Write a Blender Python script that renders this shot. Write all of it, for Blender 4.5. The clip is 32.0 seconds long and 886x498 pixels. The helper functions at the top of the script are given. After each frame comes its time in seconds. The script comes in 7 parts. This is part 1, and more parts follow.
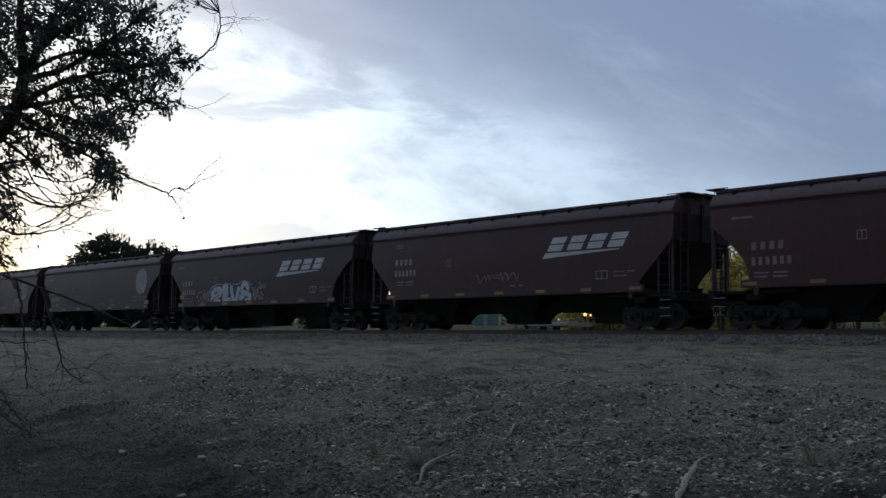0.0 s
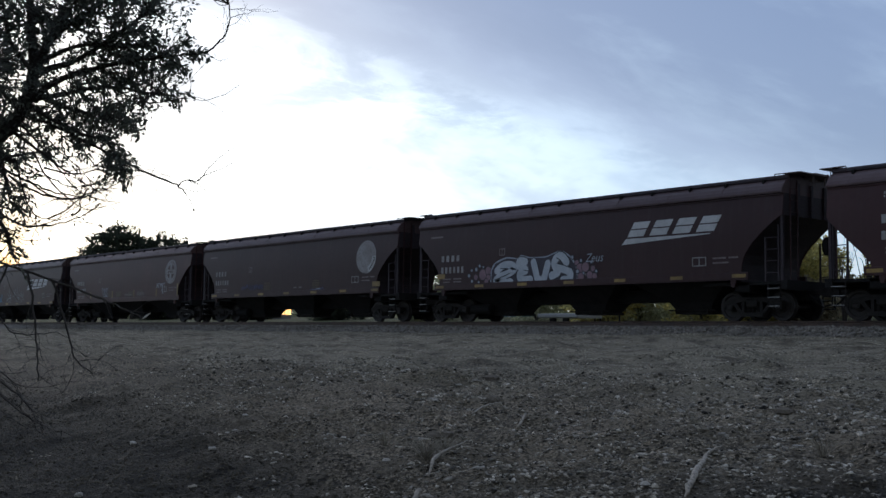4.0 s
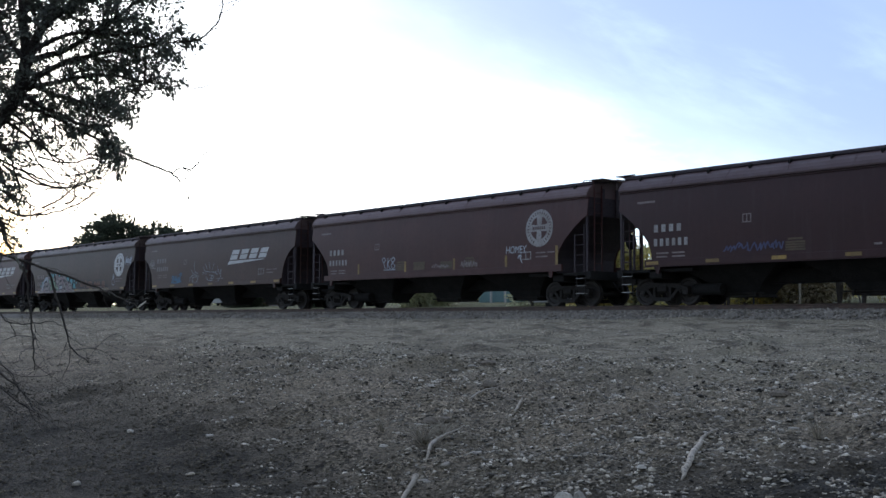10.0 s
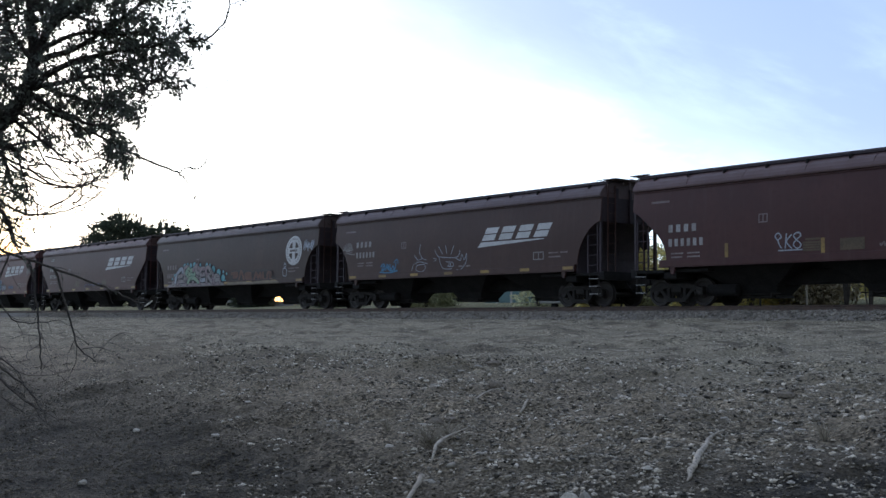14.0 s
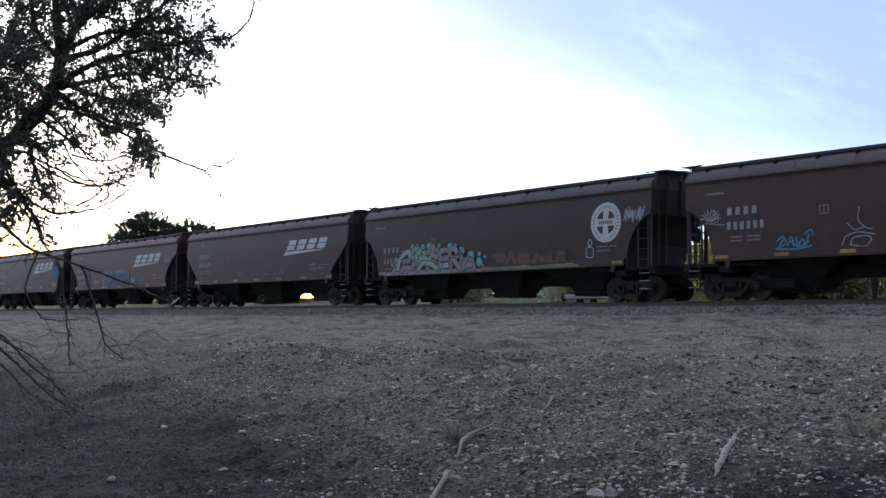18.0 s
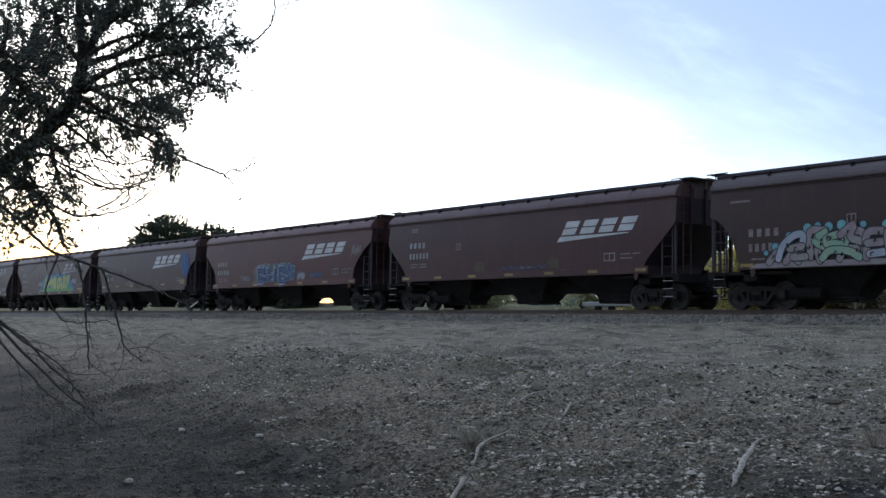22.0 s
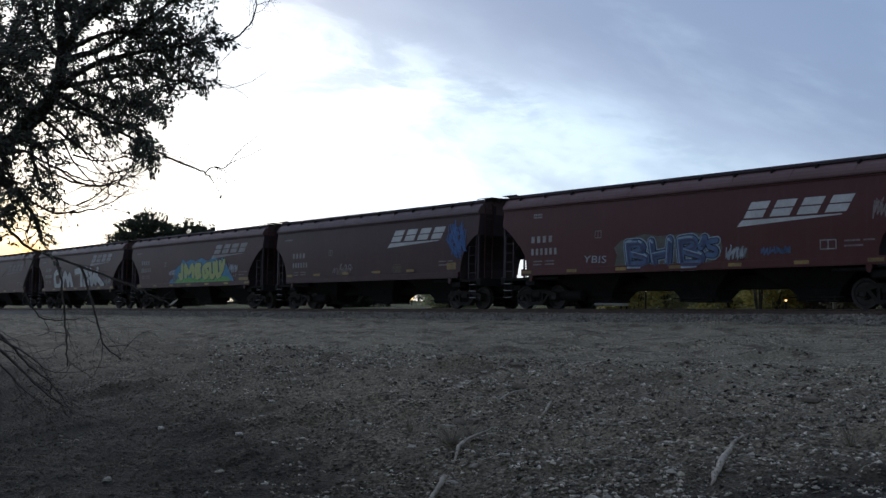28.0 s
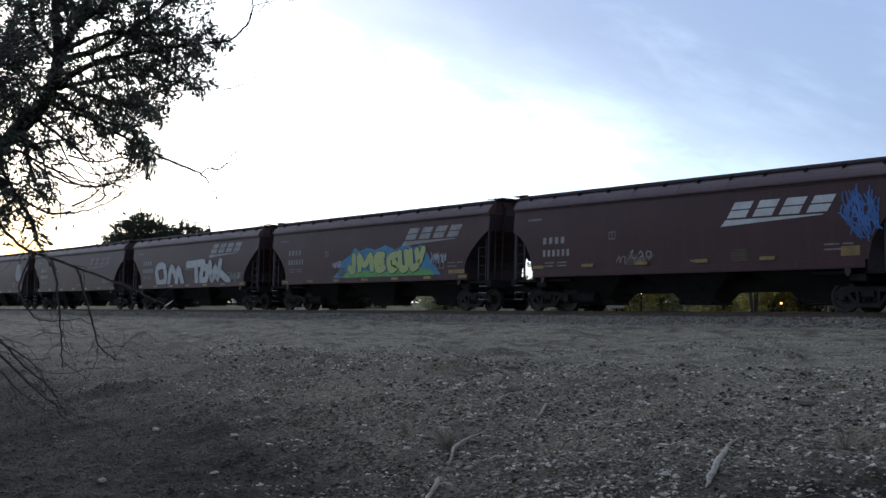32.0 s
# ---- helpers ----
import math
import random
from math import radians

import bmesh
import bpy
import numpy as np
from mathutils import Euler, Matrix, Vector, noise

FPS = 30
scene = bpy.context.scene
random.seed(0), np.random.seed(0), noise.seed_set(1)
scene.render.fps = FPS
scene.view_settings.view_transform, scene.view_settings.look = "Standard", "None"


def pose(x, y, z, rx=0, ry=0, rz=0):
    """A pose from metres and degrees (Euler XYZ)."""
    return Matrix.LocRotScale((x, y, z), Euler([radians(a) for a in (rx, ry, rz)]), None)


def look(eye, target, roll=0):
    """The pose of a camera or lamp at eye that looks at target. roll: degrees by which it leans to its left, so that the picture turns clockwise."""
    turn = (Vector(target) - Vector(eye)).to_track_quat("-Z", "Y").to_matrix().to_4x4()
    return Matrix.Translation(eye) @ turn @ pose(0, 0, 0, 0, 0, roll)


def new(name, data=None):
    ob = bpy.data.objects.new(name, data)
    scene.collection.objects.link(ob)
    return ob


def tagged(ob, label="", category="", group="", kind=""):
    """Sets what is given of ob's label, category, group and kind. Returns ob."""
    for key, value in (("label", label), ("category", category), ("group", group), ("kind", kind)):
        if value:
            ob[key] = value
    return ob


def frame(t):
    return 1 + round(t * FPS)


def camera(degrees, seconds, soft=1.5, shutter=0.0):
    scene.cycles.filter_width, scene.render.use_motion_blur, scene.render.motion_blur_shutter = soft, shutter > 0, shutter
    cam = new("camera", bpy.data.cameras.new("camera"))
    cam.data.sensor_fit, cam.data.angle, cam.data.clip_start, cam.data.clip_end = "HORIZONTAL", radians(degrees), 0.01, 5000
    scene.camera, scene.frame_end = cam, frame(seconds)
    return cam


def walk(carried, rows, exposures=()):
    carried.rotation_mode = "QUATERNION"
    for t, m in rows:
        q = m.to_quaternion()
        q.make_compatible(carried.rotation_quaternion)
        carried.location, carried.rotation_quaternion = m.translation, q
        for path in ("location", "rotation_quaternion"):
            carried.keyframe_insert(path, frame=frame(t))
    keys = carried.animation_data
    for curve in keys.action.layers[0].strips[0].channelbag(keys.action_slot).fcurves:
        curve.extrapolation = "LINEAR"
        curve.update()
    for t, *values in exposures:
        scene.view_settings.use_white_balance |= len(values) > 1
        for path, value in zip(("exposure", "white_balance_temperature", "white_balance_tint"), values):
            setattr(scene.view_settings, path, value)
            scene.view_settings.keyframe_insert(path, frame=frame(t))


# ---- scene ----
EYE = (0.0, 0.0, 1.5)
cam = camera(43.74, 32.0, soft=1.5)
CAM = [
    (0, 49.12, 4.93, -0.76), (0.5, 49.30, 4.81, 0.05), (1, 48.44, 4.96, -0.41), (1.5, 48.89, 4.67, -0.54),
    (2, 48.22, 5.02, -0.74), (2.5, 48.22, 4.96, -0.61), (3, 48.15, 4.69, -0.58), (3.5, 49.14, 4.77, -0.65),
    (5.5, 50.00, 3.61, -0.50), (6, 49.82, 3.38, -0.40), (6.5, 50.00, 3.22, -0.54), (7, 49.83, 3.40, -0.42),
    (7.5, 49.35, 3.52, -0.58), (8, 49.33, 3.55, -0.15), (8.5, 49.21, 3.59, -0.09), (9, 49.48, 3.64, -0.54),
    (9.5, 49.59, 3.58, -0.47), (10, 49.42, 3.76, -0.27), (10.5, 49.59, 3.85, -0.33), (11, 49.52, 3.94, 0.34),
    (11.5, 49.56, 4.07, 0.08), (12, 49.29, 3.93, -0.26), (12.5, 49.20, 3.89, -0.55), (13, 49.21, 3.79, -0.06),
    (13.5, 49.42, 3.77, -0.18), (14, 49.73, 3.77, -0.43), (14.5, 49.95, 3.96, -0.42), (16.5, 50.31, 3.59, -0.15),
    (17, 51.14, 3.56, 0.25), (17.5, 51.12, 3.47, 0.20), (18, 51.03, 3.56, -0.20), (18.5, 50.98, 3.68, -0.11),
    (19, 50.91, 3.83, -0.20), (19.5, 51.05, 3.97, -0.28), (20, 51.14, 4.04, -0.20), (20.5, 51.53, 4.28, -0.22),
    (21, 51.94, 4.10, -0.25), (21.5, 52.02, 3.95, 0.16), (22, 51.95, 3.86, -0.79), (22.5, 51.55, 3.67, -0.36),
    (23, 51.38, 3.70, -0.29), (23.5, 51.26, 3.74, -0.39), (24, 51.18, 3.77, -0.50), (24.5, 51.21, 3.71, -0.64),
    (25, 51.31, 3.80, -0.76), (25.5, 51.15, 3.81, -0.87), (27.5, 51.04, 3.83, -0.85), (28, 50.95, 3.80, -0.93),
    (28.5, 50.86, 3.62, -0.86), (29, 50.82, 3.53, -0.84), (29.5, 50.65, 3.62, -0.85), (30, 50.52, 3.72, -0.85),
    (30.5, 50.35, 3.88, -0.76), (31, 50.44, 3.81, -0.60), (31.5, 50.58, 3.88, -1.18), (32, 50.72, 3.90, -1.10),
]

# stops of the clip's own auto exposure
EXPOSE = [(0.0, -0.93), (3.5, -0.70), (6.0, -0.35), (7.0, -0.35), (8.0, 0.0), (9.0, 0.08), (10.0, 0.22), (20.0, 0.26),
          (25.0, 0.01), (25.5, -0.14), (28.0, -0.63), (30.0, -0.55), (31.0, -0.2), (32.0, -0.1)]
walk(cam, [(t, pose(*EYE, 90 + pitch, roll, yaw)) for t, yaw, pitch, roll in CAM], [(t, stops, 6200, 8) for t, stops in EXPOSE])

# ---- sky and light ----
SUNSET = (-0.953, 0.291, 0.075)
FIRE = (-0.9558, 0.2900, 0.0480)


def world_sky():
    world = bpy.data.worlds.new("dusk_sky")
    scene.world = world
    world.use_nodes = True
    tree = world.node_tree
    tree.nodes.clear()
    N, K = tree.nodes.new, tree.links.new

    def put(socket, v):
        if hasattr(v, "is_linked"):
            K(v, socket)
        else:
            socket.default_value = v

    def math_(op, a, b=0.0, c=0.0, clamp=False):
        n = N("ShaderNodeMath")
        n.operation, n.use_clamp = op, clamp
        for s, v in zip(n.inputs, (a, b, c)):
            put(s, v)
        return n.outputs[0]

    def dot(a, v):
        n = N("ShaderNodeVectorMath")
        n.operation = "DOT_PRODUCT"
        K(a, n.inputs[0])
        n.inputs[1].default_value = v
        return n.outputs["Value"]

    def smooth(v, lo, hi):
        n = N("ShaderNodeMapRange")
        n.interpolation_type = "SMOOTHSTEP"
        put(n.inputs["Value"], v)
        n.inputs["From Min"].default_value, n.inputs["From Max"].default_value = lo, hi
        return n.outputs[0]

    def blend(f, a, b, kind="MIX"):
        n = N("ShaderNodeMix")
        n.data_type, n.blend_type = "RGBA", kind
        put(n.inputs[0], f)
        put(n.inputs[6], a)
        put(n.inputs[7], b)
        return n.outputs[2]

    d = N("ShaderNodeTexCoord").outputs["Generated"]
    # clouds drawn out along the front
    along, across, up = dot(d, (-0.62, -0.70, 0.33)), dot(d, (-0.70, 0.70, 0.0)), dot(d, (0.369, 0.089, 0.925))
    xyz = N("ShaderNodeCombineXYZ")
    put(xyz.inputs[0], math_("MULTIPLY", along, 0.75))
    put(xyz.inputs[1], across)
    put(xyz.inputs[2], math_("MULTIPLY", up, 2.3))

    def cloud(scale, detail, rough, seed, warp=0.6):
        n = N("ShaderNodeTexNoise")
        n.noise_dimensions = "4D"
        K(xyz.outputs[0], n.inputs["Vector"])
        for key, v in (("W", seed), ("Scale", scale), ("Detail", detail), ("Roughness", rough), ("Distortion", warp)):
            n.inputs[key].default_value = v
        return n.outputs[0]

    big, fine, wisp = cloud(3.0, 6.0, 0.55, 2.3, 0.3), cloud(8.5, 9.0, 0.58, 7.1, 0.2), cloud(7.0, 8.0, 0.56, 4.4, 0.25)
    front = math_("ADD", up, math_("MULTIPLY", math_("SUBTRACT", big, 0.5), 0.10))
    front = math_("ADD", front, math_("MULTIPLY", math_("SUBTRACT", fine, 0.5), 0.085))
    bank = smooth(front, -0.042, 0.030)
    glow = dot(d, SUNSET)
    ramp = N("ShaderNodeValToRGB")
    put(ramp.inputs[0], math_("MULTIPLY_ADD", glow, 0.5, 0.5))
    stops = ramp.color_ramp.elements
    stops[0].position, stops[0].color = 0.0, (0.12, 0.105, 0.09, 1)
    stops[1].position, stops[1].color = 1.0, (1.85, 2.0, 2.2, 1)
    for p, c in ((0.35, (0.19, 0.165, 0.135)), (0.6, (0.60, 0.56, 0.48)), (0.82, (0.63, 0.80, 1.04)), (0.90, (0.77, 0.97, 1.25)), (0.955, (1.08, 1.31, 1.62))):
        stops.new(p).color = (*c, 1)
    bright = ramp.outputs[0]
    # the thicker bank: bluer and dimmer, with soft folds in it, fading away from the sunset
    folds = blend(smooth(big, 0.38, 0.62), (0.278, 0.364, 0.61, 1), (0.430, 0.538, 0.82, 1))
    folds = blend(math_("MULTIPLY", smooth(fine, 0.48, 0.70), 0.5), folds, (0.52, 0.66, 0.91, 1))
    dim = blend(1.0, folds, blend(smooth(glow, -0.8, 0.8), (0.62, 0.54, 0.43, 1), (1.0, 1.0, 1.0, 1)), "MULTIPLY")
    height = dot(d, (0, 0, 1))
    # thin level streaks below the bank
    flat = N("ShaderNodeCombineXYZ")
    put(flat.inputs[0], math_("MULTIPLY", dot(d, (0.64, 0.77, 0.0)), 5.5))
    put(flat.inputs[2], math_("MULTIPLY", math_("ADD", height, math_("MULTIPLY", wisp, 0.05)), 19.0))
    level = N("ShaderNodeTexNoise")
    K(flat.outputs[0], level.inputs["Vector"])
    for key, v in (("Scale", 1.0), ("Detail", 7.0), ("Roughness", 0.6), ("Distortion", 0.35)):
        level.inputs[key].default_value = v
    veil = math_("MULTIPLY", smooth(level.outputs[0], 0.42, 0.58), smooth(wisp, 0.34, 0.52))
    streak = blend(math_("MULTIPLY", veil, 0.92), bright, (0.56, 0.74, 1.03, 1))
    # the cover thins out overhead
    dim = blend(smooth(height, 0.33, 0.95), dim, blend(1.0, dim, (1.45, 1.41, 1.31, 1), "MULTIPLY"))
    sky = blend(bank, streak, dim)
    # a warm veil and, close over the horizon, a narrow band of fire
    sky = blend(math_("MULTIPLY", smooth(dot(d, FIRE), 0.9972, 0.9999), 0.6), sky, (2.0, 1.55, 0.95, 1))
    fire = math_("MULTIPLY", smooth(dot(d, FIRE), 0.9984, 0.9997), smooth(height, 0.0700, 0.0560))
    sky = blend(fire, sky, (1.5, 0.56, 0.12, 1))
    nishita = N("ShaderNodeTexSky")
    nishita.sky_type, nishita.sun_disc = "NISHITA", False
    nishita.sun_elevation, nishita.sun_rotation = radians(14), math.atan2(SUNSET[0], SUNSET[1])
    clear = N("ShaderNodeBackground")
    K(nishita.outputs[0], clear.inputs[0])
    clear.inputs[1].default_value = 0.05
    cover = N("ShaderNodeBackground")
    K(sky, cover.inputs[0])
    cover.inputs[1].default_value = 0.95
    both = N("ShaderNodeAddShader")
    K(clear.outputs[0], both.inputs[0])
    K(cover.outputs[0], both.inputs[1])
    K(both.outputs[0], N("ShaderNodeOutputWorld").inputs[0])


world_sky()
sun = new("sun", bpy.data.lights.new("sun", "SUN"))
sun.data.energy, sun.data.angle, sun.data.color = 0.25, radians(25), (1.0, 0.86, 0.72)
sun.matrix_world = look((-95, 29, 25), (0, 0, 0))

# ---- mesh helpers ----
class Shape:
    """Collects vertices and faces of one mesh."""

    def __init__(self):
        self.v, self.f = [], []

    def add(self, verts, faces):
        k = len(self.v)
        self.v.extend(verts)
        self.f.extend([tuple(i + k for i in face) for face in faces])
        return self

    def box(self, x0, x1, y0, y1, z0, z1, c=0.0):
        """A box; c chamfers its upright and lengthwise edges."""
        if c <= 0:
            vs = [(x, y, z) for x in (x0, x1) for y in (y0, y1) for z in (z0, z1)]
            return self.add(vs, [(0, 1, 3, 2), (4, 6, 7, 5), (0, 4, 5, 1), (2, 3, 7, 6), (0, 2, 6, 4), (1, 5, 7, 3)])
        ring = [(y0 + c, z0), (y1 - c, z0), (y1, z0 + c), (y1, z1 - c), (y1 - c, z1), (y0 + c, z1), (y0, z1 - c), (y0, z0 + c)]
        return self.prism(ring, x0, x1)

    def prism(self, ring, a, b, axis="x"):
        """A ring of two coordinates drawn out along an axis."""
        n = len(ring)
        place = {"x": lambda u, w, s: (s, u, w), "y": lambda u, w, s: (u, s, w), "z": lambda u, w, s: (u, w, s)}[axis]
        vs = [place(u, w, s) for s in (a, b) for u, w in ring]
        fs = [(i, (i + 1) % n, n + (i + 1) % n, n + i) for i in range(n)]
        return self.add(vs, fs + [tuple(range(n))[::-1], tuple(range(n, 2 * n))])

    def tube(self, pts, radii, n=6, cap=True):
        pts = [Vector(p) for p in pts]
        rings, prev = [], None
        for i, p in enumerate(pts):
            way = (pts[min(i + 1, len(pts) - 1)] - pts[max(i - 1, 0)]).normalized()
            ref = prev or (Vector((0, 0, 1)) if abs(way.z) < 0.9 else Vector((1, 0, 0)))
            side = (ref - way * ref.dot(way)).normalized()
            prev = side
            other = way.cross(side)
            r = radii[i] if hasattr(radii, "__len__") else radii
            rings.append([tuple(p + (side * math.cos(a) + other * math.sin(a)) * r) for a in (2 * math.pi * k / n for k in range(n))])
        fs = []
        for i in range(len(pts) - 1):
            for k in range(n):
                a, b = i * n + k, i * n + (k + 1) % n
                fs.append((a, b, b + n, a + n))
        if cap:
            fs += [tuple(range(n))[::-1], tuple(range((len(pts) - 1) * n, len(pts) * n))]
        return self.add([v for r in rings for v in r], fs)

    def lathe(self, profile, centre, axis="y", n=24):
        """Turns a profile of (distance along the axis, radius) about the axis."""
        vs = []
        for s, r in profile:
            for k in range(n):
                a = 2 * math.pi * k / n
                u, w = r * math.cos(a), r * math.sin(a)
                p = {"y": (u, s, w), "x": (s, u, w), "z": (u, w, s)}[axis]
                vs.append(tuple(p[i] + centre[i] for i in range(3)))
        m = len(profile)
        fs = [(i * n + k, i * n + (k + 1) % n, (i + 1) * n + (k + 1) % n, (i + 1) * n + k) for i in range(m - 1) for k in range(n)]
        return self.add(vs, fs + [tuple(range(n))[::-1], tuple(range((m - 1) * n, m * n))])

    def fan(self, ring, y):
        """A flat patch in the plane of a car's side."""
        return self.add([(x, y, z) for x, z in ring], [tuple(range(len(ring)))])

    def mesh(self, name, smooth=False):
        me = bpy.data.meshes.new(name)
        me.from_pydata(self.v, [], self.f)
        if smooth:
            me.shade_smooth()
        return me


def part(name, shape, material, parent, label="", smooth=False, at=None, kind=""):
    """Links a shape, or a mesh that is there already, as one part under its thing."""
    me = shape if isinstance(shape, bpy.types.Mesh) else shape.mesh(name, smooth)
    if material is not None and not me.materials:
        me.materials.append(material)
    ob = new(name, me)
    ob.parent = parent
    if at is not None:
        ob.matrix_basis = at
    return tagged(ob, label=label, kind=kind)


def thing(name, label, category, group="", kind="", at=None, data=None):
    ob = new(name, data)
    if at is not None:
        ob.matrix_basis = at
    return tagged(ob, label=label, category=category, group=group, kind=kind)


def solid(name, shape, material, label, category, group="", kind="", at=None, smooth=False):
    me = shape if isinstance(shape, bpy.types.Mesh) else shape.mesh(name, smooth)
    if not me.materials:
        me.materials.append(material)
    return thing(name, label, category, group, kind, at, me)


def smooth_path(pts, per=5, wobble=0.0, rng=None):
    p = np.array(pts, float)
    q = np.concatenate([p[:1] * 2 - p[1:2], p, p[-1:] * 2 - p[-2:-1]])
    out = []
    for i in range(1, len(q) - 2):
        for k in range(per):
            t = k / per
            out.append(0.5 * (2 * q[i] + (q[i + 1] - q[i - 1]) * t + (2 * q[i - 1] - 5 * q[i] + 4 * q[i + 1] - q[i + 2]) * t * t + (3 * q[i] - q[i - 1] - 3 * q[i + 1] + q[i + 2]) * t ** 3))
    out.append(p[-1])
    out = np.array(out)
    if wobble:
        out[1:-1] += (rng.random((len(out) - 2, 3)) - 0.5) * wobble
    return out


# ---- materials ----
def material(name, colours, rough=0.7, metal=0.0, scales=(3.0, 40.0), mix=(0.35, 0.65), bump=0.3, depth=0.01, stretch=(1, 1, 1),
             spread=0.0, specular=0.5, island=False, streaks=0.0, streak_colour=(0.3, 0.3, 0.3), glow=0.0, thin=0.0, field=None, bank=None, gloss_range=0.12, drag=None, soil_shade=None, chips=0.0):
    """Colour from two scales of noise between the given colours, with bump and a change of gloss."""
    m = bpy.data.materials.new(name)
    m.use_nodes = True
    t = m.node_tree
    b = t.nodes["Principled BSDF"]
    N, K = t.nodes.new, t.links.new
    coord = N("ShaderNodeTexCoord").outputs["Object"]
    mapping = N("ShaderNodeMapping")
    mapping.inputs["Scale"].default_value = stretch
    K(coord, mapping.inputs[0])

    def noise_(scale, detail=4.0, r=0.6):
        n = N("ShaderNodeTexNoise")
        K(mapping.outputs[0], n.inputs["Vector"])
        n.inputs["Scale"].default_value, n.inputs["Detail"].default_value, n.inputs["Roughness"].default_value = scale, detail, r
        return n.outputs[0]

    def ramp(fac, lo, hi):
        n = N("ShaderNodeMapRange")
        n.interpolation_type = "SMOOTHSTEP"
        K(fac, n.inputs[0])
        n.inputs[1].default_value, n.inputs[2].default_value = lo, hi
        return n.outputs[0]

    def blend(f, a, c, kind="MIX"):
        n = N("ShaderNodeMix")
        n.data_type, n.blend_type = "RGBA", kind
        for s, v in ((n.inputs[0], f), (n.inputs[6], a), (n.inputs[7], c)):
            if hasattr(v, "is_linked"):
                K(v, s)
            else:
                s.default_value = v if isinstance(v, float) else (*v, 1) if len(v) == 3 else v
        return n.outputs[2]

    coarse, fine = noise_(scales[0]), noise_(scales[1])
    col = blend(ramp(coarse, *mix), colours[0], colours[1])
    if len(colours) > 2:
        col = blend(ramp(fine, 0.45, 0.75), col, colours[2])
    if streaks:
        n = N("ShaderNodeTexNoise")
        mp = N("ShaderNodeMapping")
        mp.inputs["Scale"].default_value = (5.0, 5.0, 0.35)
        K(coord, mp.inputs[0])
        K(mp.outputs[0], n.inputs["Vector"])
        n.inputs["Scale"].default_value, n.inputs["Detail"].default_value = 1.0, 5.0
        f = N("ShaderNodeMath")
        f.operation = "MULTIPLY"
        K(ramp(n.outputs[0], 0.5, 0.72), f.inputs[0])
        f.inputs[1].default_value = streaks
        col = blend(f.outputs[0], col, streak_colour)
    if spread:
        if island:
            rnd = N("ShaderNodeNewGeometry").outputs["Random Per Island"]
        else:
            rnd = N("ShaderNodeObjectInfo").outputs["Random"]
        v = N("ShaderNodeMapRange")
        K(rnd, v.inputs[0])
        v.inputs[3].default_value, v.inputs[4].default_value = 1 - spread, 1 + spread
        hsv = N("ShaderNodeHueSaturation")
        K(v.outputs[0], hsv.inputs["Value"])
        K(col, hsv.inputs["Color"])
        col = hsv.outputs[0]
    if drag is not None:
        n = N("ShaderNodeTexNoise")
        mp = N("ShaderNodeMapping")
        mp.inputs["Scale"].default_value = (0.55, 3.2, 1.0)
        mp.inputs["Rotation"].default_value = (0, 0, -0.12)
        K(coord, mp.inputs[0])
        K(mp.outputs[0], n.inputs["Vector"])
        n.inputs["Scale"].default_value, n.inputs["Detail"].default_value, n.inputs["Roughness"].default_value = 1.0, 7.0, 0.65
        col = blend(ramp(n.outputs[0], 0.52, 0.66), col, drag)
        n = N("ShaderNodeTexNoise")
        mp = N("ShaderNodeMapping")
        mp.vector_type = "TEXTURE"
        mp.inputs["Scale"].default_value = (0.8, 1.1, 1.0)
        mp.inputs["Rotation"].default_value = (0, 0, 0.86)
        K(coord, mp.inputs[0])
        K(mp.outputs[0], n.inputs["Vector"])
        n.inputs["Scale"].default_value, n.inputs["Detail"].default_value, n.inputs["Roughness"].default_value = 1.0, 6.0, 0.6
        col = blend(ramp(n.outputs[0], 0.47, 0.66), col, tuple(c * 0.85 for c in drag))
    if bank is not None:
        sep = N("ShaderNodeSeparateXYZ")
        K(coord, sep.inputs[0])
        earth = blend(ramp(fine, 0.4, 0.65), blend(ramp(coarse, 0.4, 0.62), bank[0], bank[1]), bank[2])
        wave = N("ShaderNodeMath")
        wave.operation = "MULTIPLY_ADD"
        K(coarse, wave.inputs[0])
        wave.inputs[1].default_value = 6.0
        K(sep.outputs[1], wave.inputs[2])
        col = blend(ramp(wave.outputs[0], 15.4, 10.6), col, earth)
        # dark soil at the bank's foot; shade and lens falloff are painted in too
        if soil_shade is not None:
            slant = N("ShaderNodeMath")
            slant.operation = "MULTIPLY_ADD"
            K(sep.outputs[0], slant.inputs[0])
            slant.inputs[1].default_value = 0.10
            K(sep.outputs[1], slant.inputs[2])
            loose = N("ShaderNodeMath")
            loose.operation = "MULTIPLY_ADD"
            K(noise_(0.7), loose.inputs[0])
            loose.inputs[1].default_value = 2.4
            # darkened again towards the bank's end, shade put into the colour
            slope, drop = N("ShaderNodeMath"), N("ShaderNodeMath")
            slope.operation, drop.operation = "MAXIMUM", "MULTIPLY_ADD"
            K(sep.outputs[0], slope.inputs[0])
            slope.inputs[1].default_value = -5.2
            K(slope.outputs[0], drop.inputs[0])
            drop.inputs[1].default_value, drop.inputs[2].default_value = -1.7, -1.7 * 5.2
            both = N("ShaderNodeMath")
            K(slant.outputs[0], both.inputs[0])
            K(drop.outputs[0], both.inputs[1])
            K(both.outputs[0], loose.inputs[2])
            col = blend(ramp(loose.outputs[0], 7.1, 4.2), col, blend(ramp(fine, 0.35, 0.65), soil_shade[0], soil_shade[1]))
    if field is not None:
        sep = N("ShaderNodeSeparateXYZ")
        K(coord, sep.inputs[0])
